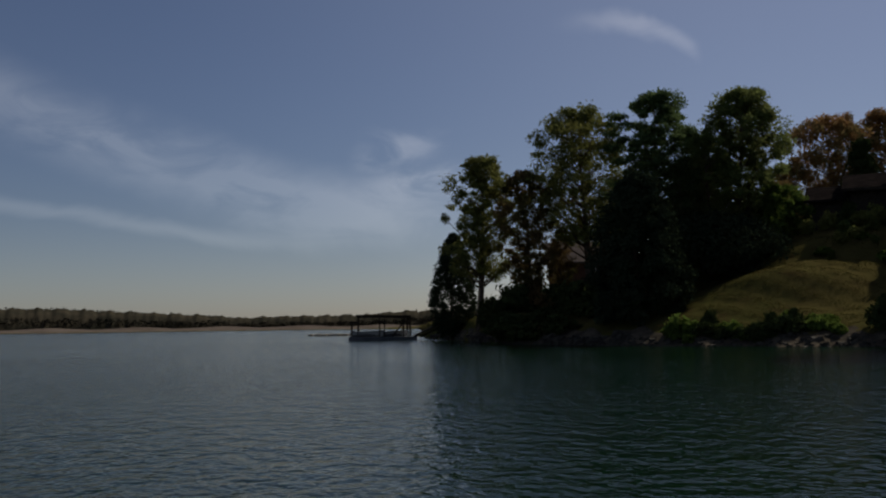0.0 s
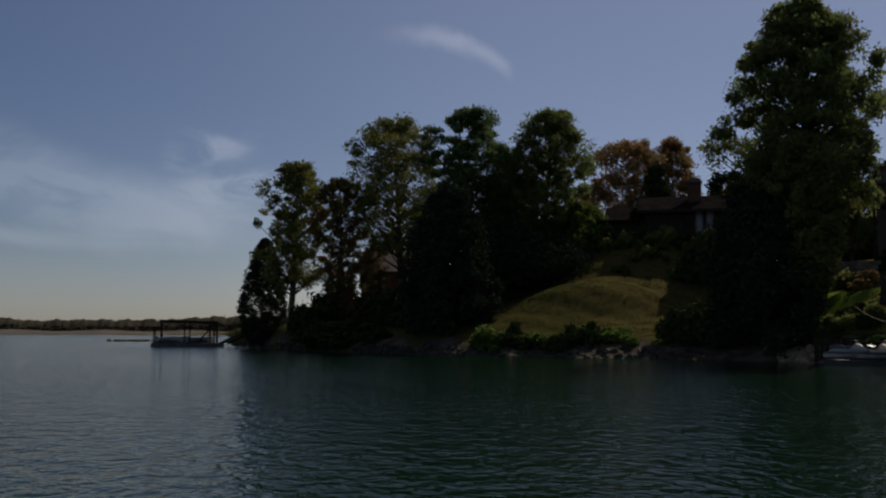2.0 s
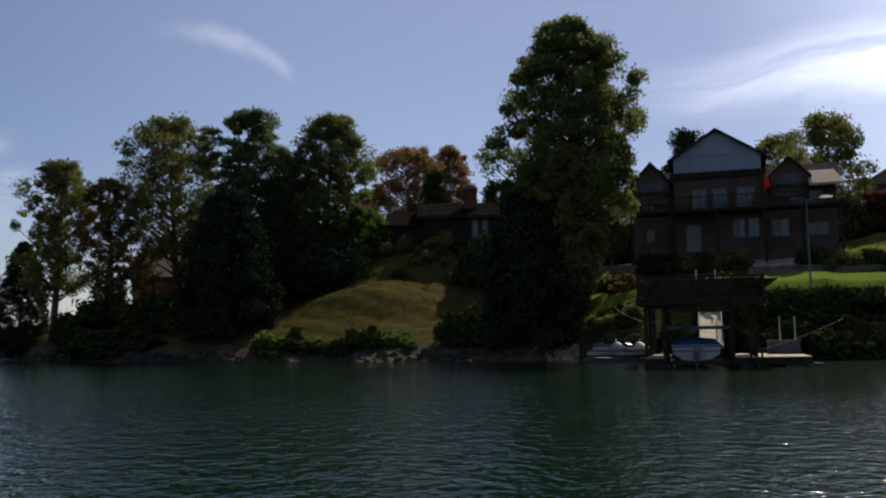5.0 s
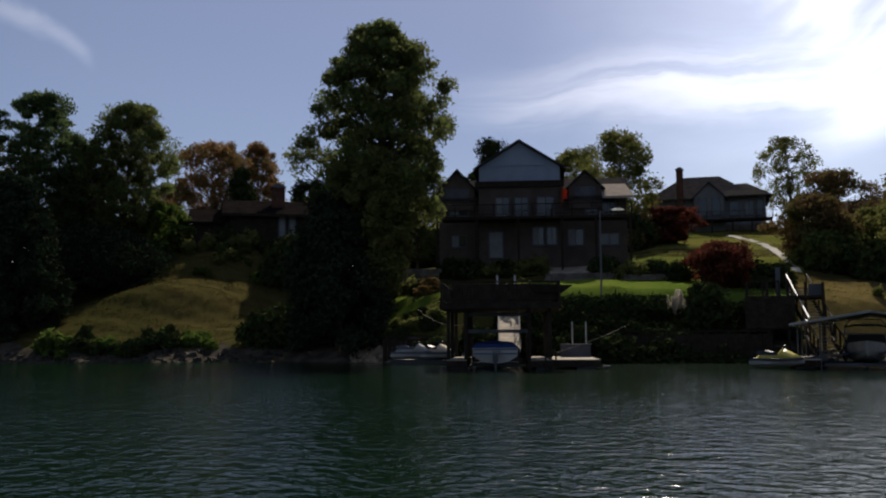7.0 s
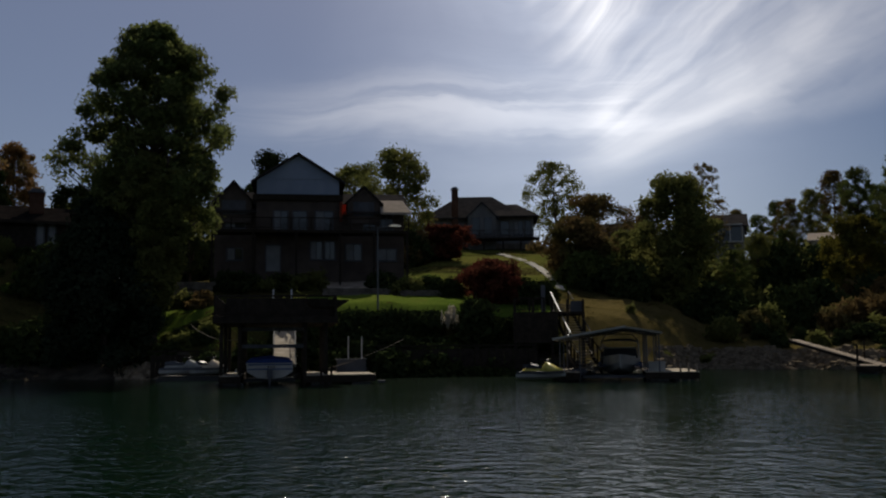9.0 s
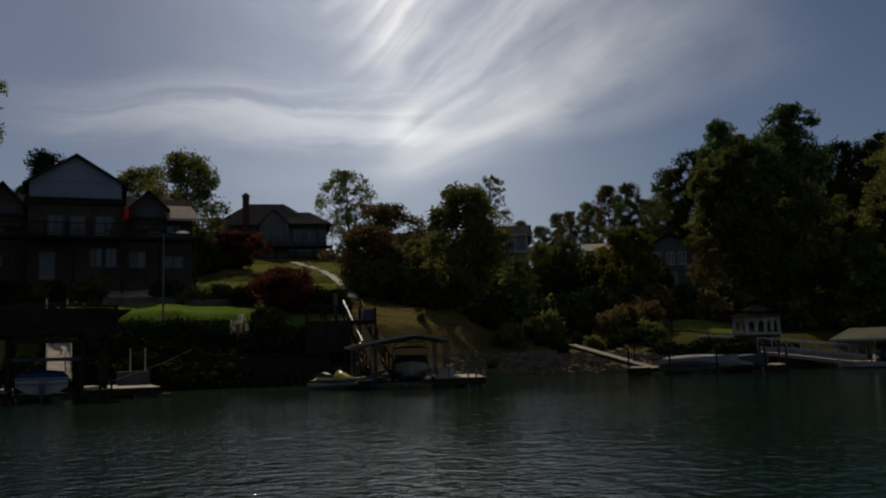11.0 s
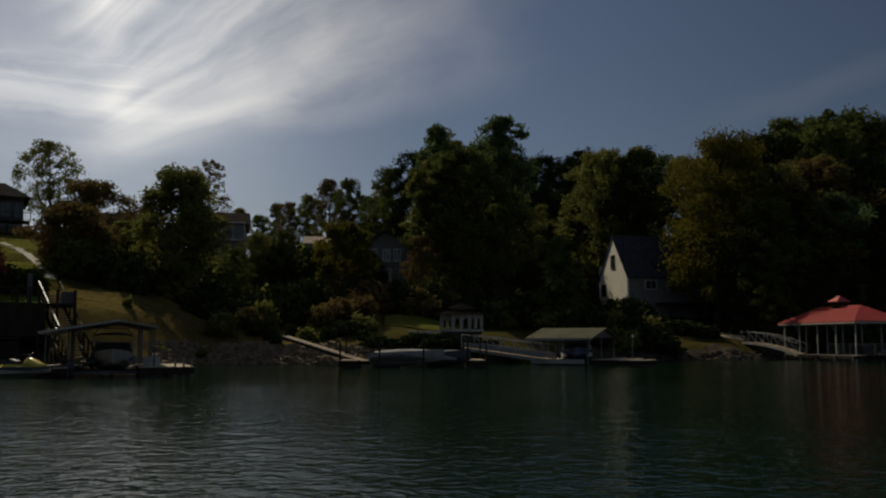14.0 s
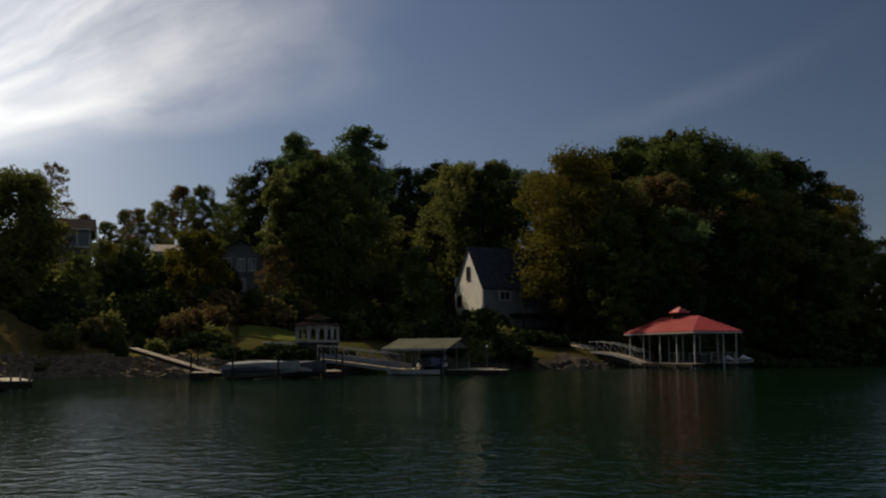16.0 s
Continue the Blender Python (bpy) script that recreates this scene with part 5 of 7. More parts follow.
gable_dock()
runabout(facing(61.3, 51, 0.12), "white and blue motor boat hung in the covered slip", "dull_white", "blue_hull")
jet_ski(facing(56.7, 47.6, 0.05, 48), "yellow and black jet ski moored beside the covered slip", "yellow_hull", "black", "dull_white")
pk = thing("rubber_dinghy", facing(57.9, 49.5, 0.1, 60), "small grey dinghy behind the yellow jet ski", "boat")
part("tube", Shape().tube([(-0.5, 1.0, 0.2), (-0.55, -0.6, 0.22), (0, -1.2, 0.35), (0.55, -0.6, 0.22), (0.5, 1.0, 0.2)], 0.2, 8), "greytrim", pk, smooth=True)
part("floor", Shape().box(-0.45, 0.45, -0.7, 0.95, 0.05, 0.12), "black", pk)


# stairs down the bank
def bank_stairs(top, foot):
    m, ln, rise = between(foot, top)
    s = thing("bank_stairs", m, "wooden stairs down the bank with a pale handrail", "stairs")
    n = max(4, round(rise / 0.18))
    for i in range(n):
        part("tread", Shape().box(ln * i / n, ln * (i + 1) / n + 0.03, -0.6, 0.6, rise * (i + 1) / n - 0.05, rise * (i + 1) / n), "wood", s)
    for y in (-0.68, 0.6):
        part("stringer", Shape().slab([(0, y, 0.1), (ln, y, rise + 0.1), (ln, y + 0.07, rise + 0.1), (0, y + 0.07, 0.1)], 0.32), "wood_dark", s)
        k = max(2, round(ln / 2.2))
        r = Shape()
        for i in range(k):
            a, b = i / k, (i + 0.92) / k
            r.slab([(a * ln, y, a * rise + 1.0), (b * ln, y, b * rise + 1.0), (b * ln, y + 0.07, b * rise + 1.0), (a * ln, y + 0.07, a * rise + 1.0)], 0.05)
        # the sunlit rail gets its brightness from a white colour, the other stays dark
        part("handrail", r, "white" if y > 0 else "wood_dark", s, "handrail coloured pale for the sunlight on it" if y > 0 else "")
        for i in range(k + 1):
            post(s, min(ln * i / k, ln), y + 0.035, rise * i / k, rise * i / k + 0.95, 0.045, "wood_dark", square=True)


bank_stairs(pol(57.75, 67, 4.75), pol(59.0, 57.5, 1.6))
bank_stairs(pol(58.85, 56.5, 1.5), pol(59.5, 50.5, 0.45))
look_out = thing("lookout_deck", facing(57.0, 60.5, 0), "dark timber lookout deck on the bank", "deck")
part("decking", Shape().box(-2.2, 2.4, 0, 3.6, 3.85, 4.0), "wood_dark", look_out)
part("skirt", Shape().box(-2.2, 0.7, -0.05, -0.005, 2.0, 3.99), "wood_dark", look_out)
for k, x in enumerate((-2.1, -0.9, 0.3, 1.3, 2.3)):
    post(look_out, x, 0.1, 0.5, 4.8, 0.08, "wood_dark", square=True)
railing(look_out, [(-2.1, 0.1, 4.0), (-0.2, 0.1, 4.0)], 0.9, "wood_dark", 1.0, 0.2)
post(look_out, -0.25, 0.4, 4.0, 5.75, 0.14, "greytrim", "lamp_post", square=True)
part("planter", Shape().box(1.5, 2.3, 0.3, 1.0, 4.0, 4.7), "greytrim", look_out)

# the slip with covered boats
ramp(pol(76.0, 62.5, 0.42), pol(71.2, 73, 2.15), rails=False, width=0.7, mat="wood", label="long pale plank gangway up the rocky bank", rail_mat="wood_dark")


def open_slip():
    d = thing("boat_dock", facing(79.0, 61, 0), "low dark dock with open slips and slim posts", "dock")
    deck_part(d, -4.8, 4.7, 2.6, 4.0, 0.5, "wood", name="decking")
    deck_part(d, -4.8, -3.6, -1.6, 2.6, 0.5, "wood", name="finger")
    deck_part(d, 3.4, 4.6, -1.6, 2.6, 0.5, "wood", name="finger")
    for x in (-4.7, -2.2, 0.6, 3.4, 4.6):
        post(d, x, -1.5, -2, 1.7, 0.06, "wood_dark")
        post(d, x, 3.9, -2, 2.0, 0.06, "wood_dark")
    part("lift_beam", Shape().box(-3.5, 3.3, 0.6, 0.75, 0.9, 1.0), "wood_dark", d)


open_slip()
runabout(facing(78.7, 61.5, 0.0, 66), "white motor boat with a dark stripe under a pale cover", "grey_canvas", "black", "grey_canvas", 4.9, 2.1, 0.2)
runabout(facing(81.4, 61.8, 0.0, 35), "small dark runabout under a grey cover at the slip", "greytrim", "dull_white", "greytrim", 3.8, 1.7, 0.15)

ramp(pol(87.3, 68.5, 0.45), pol(82.3, 74, 1.25), width=1.4, mat="wood", rail_mat="grey_canvas", panel=True, label="white railed gangway to the flat-roofed slip")


def shed_dock():
    d = thing("boat_dock", facing(89.2, 68, 0, -18), "boat slip with an olive sloping roof on steel posts", "dock")
    deck_part(d, -3.6, -1.9, -0.6, 6.4, 0.42)
    deck_part(d, 0.9, 2.9, -0.6, 6.4, 0.42, name="walkway")
    deck_part(d, 2.9, 4.9, -0.4, 2.0, 0.40, name="swim_platform")
    part("fascia_board", Shape().box(-3.6, 0.4, -0.66, -0.605, 0.1, 0.42), "dull_white", d)
    part("roof", gable_roof(-3.75, 0.75, -0.5, 6.3, 2.0, 2.72, 0.3, 0.08), "olive_roof", d, "olive metal roof")
    part("gable_truss", Shape().prism([(-0.5, 1.98), (6.3, 1.98), (2.9, 2.6)], 0, 0.06), "pole_paint", d).matrix_basis = pose(0.7, 0, 0, 0, 0, 90)
    for x in (-3.6, -1.5, 0.6):
        for y in (-0.4, 2.9, 6.2):
            post(d, x, y, -2, 2.1, 0.045, "pole_paint")
    part("fascia", Shape().box(-4.05, 1.05, -0.86, -0.82, 1.78, 1.93), "grey_canvas", d)
    pole = post(d, 3.7, 0.2, 0.4, 2.0, 0.028, "pole_paint", "light_pole")
    part("lamp", Shape().tube([(3.7, 0.2, 2.0), (3.7, 0.2, 2.16)], 0.07, 8), "gelcoat", pole)


shed_dock()
runabout(facing(88.9, 71, 0.1, 0), "dark motor boat in the shade of the olive roof", "blue_hull", "white")


def red_roof_dock():
    d = thing("boat_dock", facing(103.85, 94.3, 0, -54), "open boat pavilion with a red metal hip roof and cupola", "dock")
    l, w = 5.4, 2.45
    deck_part(d, -l, l, -w, -w + 1.1, 0.5)
    deck_part(d, -l, l, w - 1.1, w, 0.5, name="walkway")
    deck_part(d, -l, -l + 1.3, -w + 1.1, w - 1.1, 0.5, name="walkway")
    ex, ey, half = l + 0.35, w + 0.33, (l + 0.35) * 0.52
    roof = part("roof", hip_roof(-ex, ex, -ey, ey, 3.5, 5.0, 0.0, 0.52, 0.1), "red_roof", d, "red ribbed metal roof")
    for a, b in (((-ex, -ey), (ex, -ey + 0.06)), ((ex - 0.06, -ey + 0.06), (ex, ey)), ((-ex, -ey + 0.06), (-ex + 0.06, ey)), ((-ex + 0.06, ey - 0.06), (ex - 0.06, ey))):
        part("fascia", Shape().box(a[0], b[0], a[1], b[1], 3.27, 3.4), "dull_white", d)
    cup = part("cupola", Shape().box(-0.5, 0.5, -0.5, 0.5, 4.8, 5.4), "wood_dark", d)
    part("cupola_roof", hip_roof(-0.5, 0.5, -0.5, 0.5, 5.42, 5.95, 0.22, 0.2, 0.06), "red_roof", cup)
    for i in range(1, 24):
        x = -ex + 2 * ex * i / 24
        run = min(1.0, (ex - abs(x)) / (ex - half))
        part("rib", Shape().slab([(x, -ey, 3.55), (x + 0.04, -ey, 3.55), (x + 0.04, -ey * (1 - run), 3.55 + 1.5 * run), (x, -ey * (1 - run), 3.55 + 1.5 * run)], 0.045), "red_roof", roof)
    for i in range(1, 12):
        y = -ey + 2 * ey * i / 12
        f = abs(y) / ey
        part("rib", Shape().slab([(ex, y, 3.55), (ex, y + 0.04, 3.55), (half + (ex - half) * f, y + 0.04, 5.05 - 1.5 * f), (half + (ex - half) * f, y, 5.05 - 1.5 * f)], 0.045), "red_roof", roof)
    for x in (-l + 0.1, -2.9, -0.1, 2.6, l - 0.1):
        for y in (-w + 0.1, w - 0.1):
            post(d, x, y, -2.5, 3.3, 0.055, "dull_white", square=True)
    for x, y in ((-l + 0.1, 0.0), (l - 0.1, 0.9)):
        post(d, x, y, -2.5, 3.3, 0.05, "dull_white", square=True)
    for x in (-2.9, 2.6):
        part("brace", Shape().tube([(x, -w + 0.1, 2.5), (x - 0.7, -w + 0.1, 3.25)], 0.04, 5), "dull_white", d)
    railing(d, [(-l + 0.2, w - 0.2, 0.5), (l - 0.2, w - 0.2, 0.5)], 1.0, "dull_white", 1.8, 0.2)
    for x in (-l + 0.4, -0.1, 2.6, l - 0.3):
        part("tyre_fender", Shape().box(x - 0.14, x + 0.14, -w - 0.16, -w - 0.01, -0.1, 0.46), "black", d)
    locker = part("locker", Shape().box(-0.4, 1.2, w - 1.0, w - 0.25, 0.52, 1.3), "greytrim", d)
    part("lid", Shape().box(-0.45, 1.25, w - 1.05, w - 0.2, 1.302, 1.36), "dull_white", locker)


red_roof_dock()
ramp(pol(101.75, 93.4, 0.55), pol(98.7, 100.6, 1.7), width=0.95, mat="wood", rail_mat="grey_canvas", arch=0.28, label="arched metal gangway to the red-roofed pavilion")
jet_ski(facing(106.4, 96, 0.3, 30), "pale jet ski on a lift beside the pavilion", "gelcoat")
jet_ski(facing(107.2, 99, 0.3, 60), "white jet ski moored beyond the pavilion", "gelcoat")


# the far dock off the point
def far_dock():
    d = thing("boat_dock", facing(-3.7, 113, 0), "dark flat-roofed boat dock off the point", "dock")
    part("hull_float", Shape().box(-4.2, 4.0, -1.0, 4.0, -0.3, 0.45), "greytrim", d)
    part("roof", Shape().slab([(-3.2, -1.2, 3.1), (3.3, -1.2, 3.0), (3.3, 4.2, 3.0), (-3.2, 4.2, 3.1)], 0.28), "wood_dark", d, "dark flat roof")
    for x in (-3.9, -3.1, -0.5, 0.1, 2.4, 2.9, 3.25):
        for y in (-0.9, 3.9):
            post(d, x, y, 0.3, 2.3 if x < -3.5 else 2.9, 0.07, "wood_dark")
    for x0, x1 in ((-4.1, -2.9), (-0.8, 0.3)):
        part("cross_beam", Shape().box(x0, x1, -0.95, -0.8, 2.15, 2.35), "wood_dark", d)
    part("stair", Shape().slab([(1.0, -0.9, 0.6), (2.6, -0.9, 2.5), (2.6, 0.1, 2.5), (1.0, 0.1, 0.6)], 0.22), "wood_dark", d)


far_dock()
runabout(facing(-4.6, 113.5, 0.05, 70), "covered boat in the dark dock", "dull_white", "black", "grey_canvas", 3.6, 1.8, 0.12)
runabout(facing(-2.95, 114, 0.05, 80), "second covered boat in the dark dock", "dull_white", "black", "grey_canvas", 2.8, 1.6, 0.1)
ramp(pol(-1.7, 113.5, 0.5), pol(0.2, 108, 2.3), rails=False, width=1.2, mat="wood", rail_mat="wood_dark", label="narrow dark gangway to the far dock")

# ---------------------------------------------------------------- more trees, shrubs and the shore
tree_to("maple_tree", 50.8, 108, 7.7, 3.0, "broad", "leaf_red", 31, "dull red maple before the chimney house", low=0.15, lobes=60, per=70, rough=0.35, lobe_size=0.14)
tree_to("maple_tree", 53.6, 71.5, 5.5, 3.7, "broad", "leaf_red", 32, "low spreading dark red maple on the lawn", low=0.1, lobes=95, per=90, leaf=0.13, rough=0.35, lobe_size=0.14)
tree_to("hardwood_tree", 57.6, 140, 11.4, 3.7, "broad", "leaf_olive", 33, "open thin-leaved tree behind the chimney house", low=0.22, lobes=120, per=42, lobe_size=0.1, leaf=0.15)
tree_to("hardwood_tree", 60.0, 130, 9.4, 4.0, "broad", "leaf_russet", 34, "rounded russet tree on the slope", low=0.15, lobes=50, per=100)
tree_to("hardwood_tree", 58.9, 92, 7.9, 4.2, "broad", "leaf_russet", 35, "brown-red tree beside the footpath", low=0.12, lobes=56, per=130)
tree_to("holly_tree", 59.6, 90, 5.8, 4.2, "oval", "leaf_green", 36, "broad dark shrub tree beside the footpath", low=0.03, lobes=60, per=150)
tree_to("hardwood_tree", 64.7, 88, 10.3, 4.8, "broad", "leaf_olive", 37, "full olive-brown tree above the grassy bank", low=0.12, lobes=90, per=120, lobe_size=0.15)
tree_to("hardwood_tree", 66.4, 118, 10.9, 2.7, "broad", "leaf_russet", 38, "half-bare pale tree on the hill", low=0.35, lobes=80, per=26, lobe_size=0.11, leaf=0.13)
tree_to("hardwood_tree", 62.0, 96, 7.0, 3.6, "broad", "leaf_olive", 39, "dark tree on the hillside", low=0.1, lobes=50, per=120)
tree_to("maple_tree", 74.8, 96, 7.3, 3.7, "broad", "leaf_yellow", 40, "yellow-green tree before the hillside house", low=0.15, lobes=90, per=80, lobe_size=0.13, leaf=0.15)
tree_to("oak_tree", 82.2, 100, 11.9, 5.6, "broad", "leaf_green", 41, "broad dark oak below the tall pines", low=0.08, lobes=130, per=100, lobe_size=0.13, rough=0.2)
tree_to("hardwood_tree", 80.4, 101, 11.3, 3.8, "broad", "leaf_olive", 47, "olive brown hardwood beside the dark oak", low=0.42, lobes=100, per=90, lobe_size=0.13, rough=0.2)
tree_to("pine_tree", 80.3, 104, 13.3, 2.7, "broad", "leaf_pine", 48, "slim tall pine rising above the oaks", low=0.4, lobes=60, per=80, lobe_size=0.2, rough=0.2)
tree_to("pine_tree", 84.1, 104, 13.8, 3.6, "oval", "leaf_pine", 42, "tall pine standing above the woods", low=0.3, lobes=90, per=90, flat=0.6, rough=0.25, lobe_size=0.17)
tree_to("hickory_tree", 97.4, 110, 12.2, 7.0, "broad", "leaf_yellow", 43, "tall yellow-green hickory beside the cottage", low=0.16, lobes=110, per=130, lobe_size=0.14)
tree_to("cedar_tree", 87.9, 92, 6.4, 3.0, "cone", "leaf_green", 44, "bright green conical tree below the cottage", low=0.04, lobes=60, per=150, lobe_size=0.22)

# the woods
# the last oak repeats the first kind with shade in its leaf colour
KINDS = [("oak_tree", "oval", "leaf_green", "full green oak in the woods"), ("hardwood_tree", "broad", "leaf_olive", "olive green hardwood in the woods"), ("pine_tree", "pine", "leaf_pine", "dark pine in the woods"), ("hickory_tree", "broad", "leaf_yellow", "yellowing hickory in the woods"), ("hardwood_tree", "oval", "leaf_russet", "russet hardwood in the woods"), ("oak_tree", "broad", "leaf_dark", "oak in the woods with shade put into its dark leaf colour")]
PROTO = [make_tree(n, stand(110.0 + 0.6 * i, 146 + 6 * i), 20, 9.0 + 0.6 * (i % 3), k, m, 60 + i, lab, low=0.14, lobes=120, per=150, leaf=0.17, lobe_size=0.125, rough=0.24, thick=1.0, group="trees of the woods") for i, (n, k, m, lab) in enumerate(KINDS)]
SKYLINE = [(68, 8.4), (70.2, 8.2), (72, 9.6), (74.2, 10.4), (76.5, 10.0), (78, 11.5), (81, 12.6), (84, 12.4), (86.2, 11.5), (90.4, 11.9), (94, 11.9), (96.5, 11.6), (99, 11.9), (101, 12.8), (104.5, 13.0), (107, 12.1), (109.6, 11.5), (111.4, 10.8), (112.8, 9.4), (113.4, 7.8)]
wood_rng = rng(77)


def plant(az, d, top_el, pick, squash=1.0):
    g = ground_at(az, d) - 0.2
    s = max(0.3, (up_to(az, d, top_el) - g) / 20)
    p = pol(az, d)
    gap = p - pol(92.0, 109)
    toward = gap.x * math.sin(radians(SUN_AZ)) + gap.y * math.cos(radians(SUN_AZ))
    if toward > 0 and abs(gap.x * math.cos(radians(SUN_AZ)) - gap.y * math.sin(radians(SUN_AZ))) < 6.5 and up_to(az, d, top_el) - toward * 0.84 > 7.5:
        return   # the clearing that lets the sun reach the cottage
    spin = wood_rng.random() * 6.28
    if 77.0 < az < 79.4 and d < 118:
        return   # the gap before the grey hillside house
    copy_thing(PROTO[pick], Matrix.Translation((p.x, p.y, g)) @ Matrix.Rotation(spin, 4, "Z") @ Matrix.Diagonal((s * squash, s * squash, s, 1)))


def woods(az0, az1, step, d0, drop, picks, squash):
    az = az0
    while az < az1:
        if 89.2 < az < 95.2 and d0 < 120:
            az += step
            continue
        far = max(d0, along_list(SHORE, az) + d0 - 100) + wood_rng.normal() * 3
        plant(az, far, along_list(SKYLINE, az) - drop - abs(wood_rng.normal()) * 0.55, picks[int(wood_rng.integers(len(picks)))], squash * (0.9 + 0.25 * wood_rng.random()))
        az += step * (0.8 + 0.4 * wood_rng.random())


woods(71.3, 77.5, 1.15, 136, 0.2, (1, 0, 2, 4), 0.85)
woods(68.3, 71.5, 1.1, 145, 0.0, (0, 4), 0.9)
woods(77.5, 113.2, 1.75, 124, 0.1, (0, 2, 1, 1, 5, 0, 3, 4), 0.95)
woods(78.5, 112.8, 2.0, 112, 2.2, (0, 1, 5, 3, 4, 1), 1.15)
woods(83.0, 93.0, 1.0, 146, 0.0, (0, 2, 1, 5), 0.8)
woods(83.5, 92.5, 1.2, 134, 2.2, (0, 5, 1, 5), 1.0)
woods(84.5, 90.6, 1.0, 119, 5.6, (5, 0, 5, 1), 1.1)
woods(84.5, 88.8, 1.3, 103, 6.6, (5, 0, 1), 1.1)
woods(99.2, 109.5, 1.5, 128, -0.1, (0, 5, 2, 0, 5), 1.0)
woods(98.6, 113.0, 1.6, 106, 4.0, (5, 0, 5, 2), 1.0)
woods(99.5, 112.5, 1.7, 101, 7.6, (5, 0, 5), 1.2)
for az, d, el, k in ((114.4, 150, 6.2, 1), (115.2, 158, 5.4, 0), (116.2, 165, 5.8, 3), (117.5, 172, 5.0, 4), (119, 180, 5.5, 0)):
    plant(az, d, el, k, 1.1)
for az, d, el, k, sq in ((16.0, 90, 11.2, 0, 0.85), (14.9, 94, 11.6, 2, 0.9), (20.0, 100, 8.2, 4, 1.0), (7.2, 100, 5.2, 4, 1.3), (10.6, 104, 7.6, 4, 1.1), (16.4, 104, 9.6, 0, 0.9), (14.6, 88, 9.8, 5, 0.9), (20.9, 108, 7.6, 1, 1.0), (29.4, 98, 9.0, 5, 1.0), (28.2, 118, 8.6, 1, 1.0), (30.5, 108, 9.8, 5, 1.1), (65.4, 110, 7.4, 1, 1.0), (36.4, 112, 8.4, 0, 1.2), (34.6, 116, 8.8, 5, 1.2), (38.4, 122, 8.2, 1, 1.2), (44.0, 125, 8.6, 0, 1.3), (49.4, 120, 8.0, 4, 1.2), (35.3, 96, 9.2, 5, 0.8), (69.5, 104, 6.6, 1, 1.2), (71.0, 112, 6.8, 0, 1.0), (74.8, 104, 5.8, 1, 1.1), (79.4, 96, 6.6, 4, 1.0), (75.6, 98, 5.2, 3, 1.0), (63.0, 112, 8.2, 4, 1.0), (66.3, 98, 6.2, 0, 1.1), (68.0, 94, 5.0, 0, 1.2)):
    plant(az, d, el, k, sq)

# shrubs: one of each look is built, then planted again and again
BUSH = {
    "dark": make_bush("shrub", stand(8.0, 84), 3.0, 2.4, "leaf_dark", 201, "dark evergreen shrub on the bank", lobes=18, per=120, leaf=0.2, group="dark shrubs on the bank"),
    "green": make_bush("shrub", stand(14.2, 69.5), 2.2, 1.7, "leaf_hedge", 202, "leafy light green shrub on the bank", lobes=16, per=110, leaf=0.2, group="green shrubs on the bank"),
    "olive": make_bush("shrub", stand(67.2, 80), 2.8, 2.2, "leaf_olive", 203, "olive green shrub on the hillside", lobes=16, per=95, leaf=0.2, group="olive shrubs on the hillside"),
    "russet": make_bush("shrub", stand(69.0, 83), 2.6, 2.0, "leaf_russet", 204, "brownish autumn shrub on the hillside", lobes=14, per=90, leaf=0.2, group="russet shrubs on the hillside"),
    "round": make_bush("clipped_shrub", stand(23.5, 88.5), 1.3, 1.25, "leaf_green", 205, "small rounded green shrub before the brown house", lobes=14, per=90, leaf=0.12, group="clipped shrubs"),
    "orange": make_bush("shrub", stand(73.6, 84), 3.0, 2.4, "leaf_russet", 206, "dull orange autumn shrub on the hillside", lobes=14, per=90, leaf=0.2, group="orange shrubs"),
}
bush_rng = rng(88)


FAR_SHRUBS = []   # those deep in the woods, which are joined into one undergrowth


def sow(kind, az, d, w=1.0, h=1.0, lift=0.0):
    p = pol(az, d, ground_at(az, d) - 0.15 + lift)
    m = Matrix.Translation(p) @ Matrix.Rotation(bush_rng.random() * 6.28, 4, "Z") @ Matrix.Diagonal((w, w, h, 1))
    if d > 97.5 or (d > 83.5 and az < 16):
        FAR_SHRUBS.append((kind, m))
    else:
        copy_thing(BUSH[kind], m)


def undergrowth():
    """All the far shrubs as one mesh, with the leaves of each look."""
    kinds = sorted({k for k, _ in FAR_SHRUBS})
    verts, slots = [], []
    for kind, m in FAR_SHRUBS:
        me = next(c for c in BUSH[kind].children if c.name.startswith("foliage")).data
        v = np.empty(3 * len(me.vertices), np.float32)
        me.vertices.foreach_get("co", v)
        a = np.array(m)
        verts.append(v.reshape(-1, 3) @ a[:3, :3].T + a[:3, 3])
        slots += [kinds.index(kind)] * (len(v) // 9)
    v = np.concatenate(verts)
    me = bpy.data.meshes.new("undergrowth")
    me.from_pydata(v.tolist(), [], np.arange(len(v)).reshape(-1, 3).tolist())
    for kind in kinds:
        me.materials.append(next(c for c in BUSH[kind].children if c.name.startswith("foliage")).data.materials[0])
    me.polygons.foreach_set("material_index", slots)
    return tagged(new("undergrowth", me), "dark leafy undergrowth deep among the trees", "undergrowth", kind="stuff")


def sow_band(az0, az1, step, d0, d1, kinds, w=(0.8, 1.3), h=(0.8, 1.3)):
    az = az0
    while az < az1:
        sow(kinds[int(bush_rng.integers(len(kinds)))], az, d0 + (d1 - d0) * bush_rng.random(), w[0] + (w[1] - w[0]) * bush_rng.random(), h[0] + (h[1] - h[0]) * bush_rng.random())
        az += step * (0.7 + 0.6 * bush_rng.random())


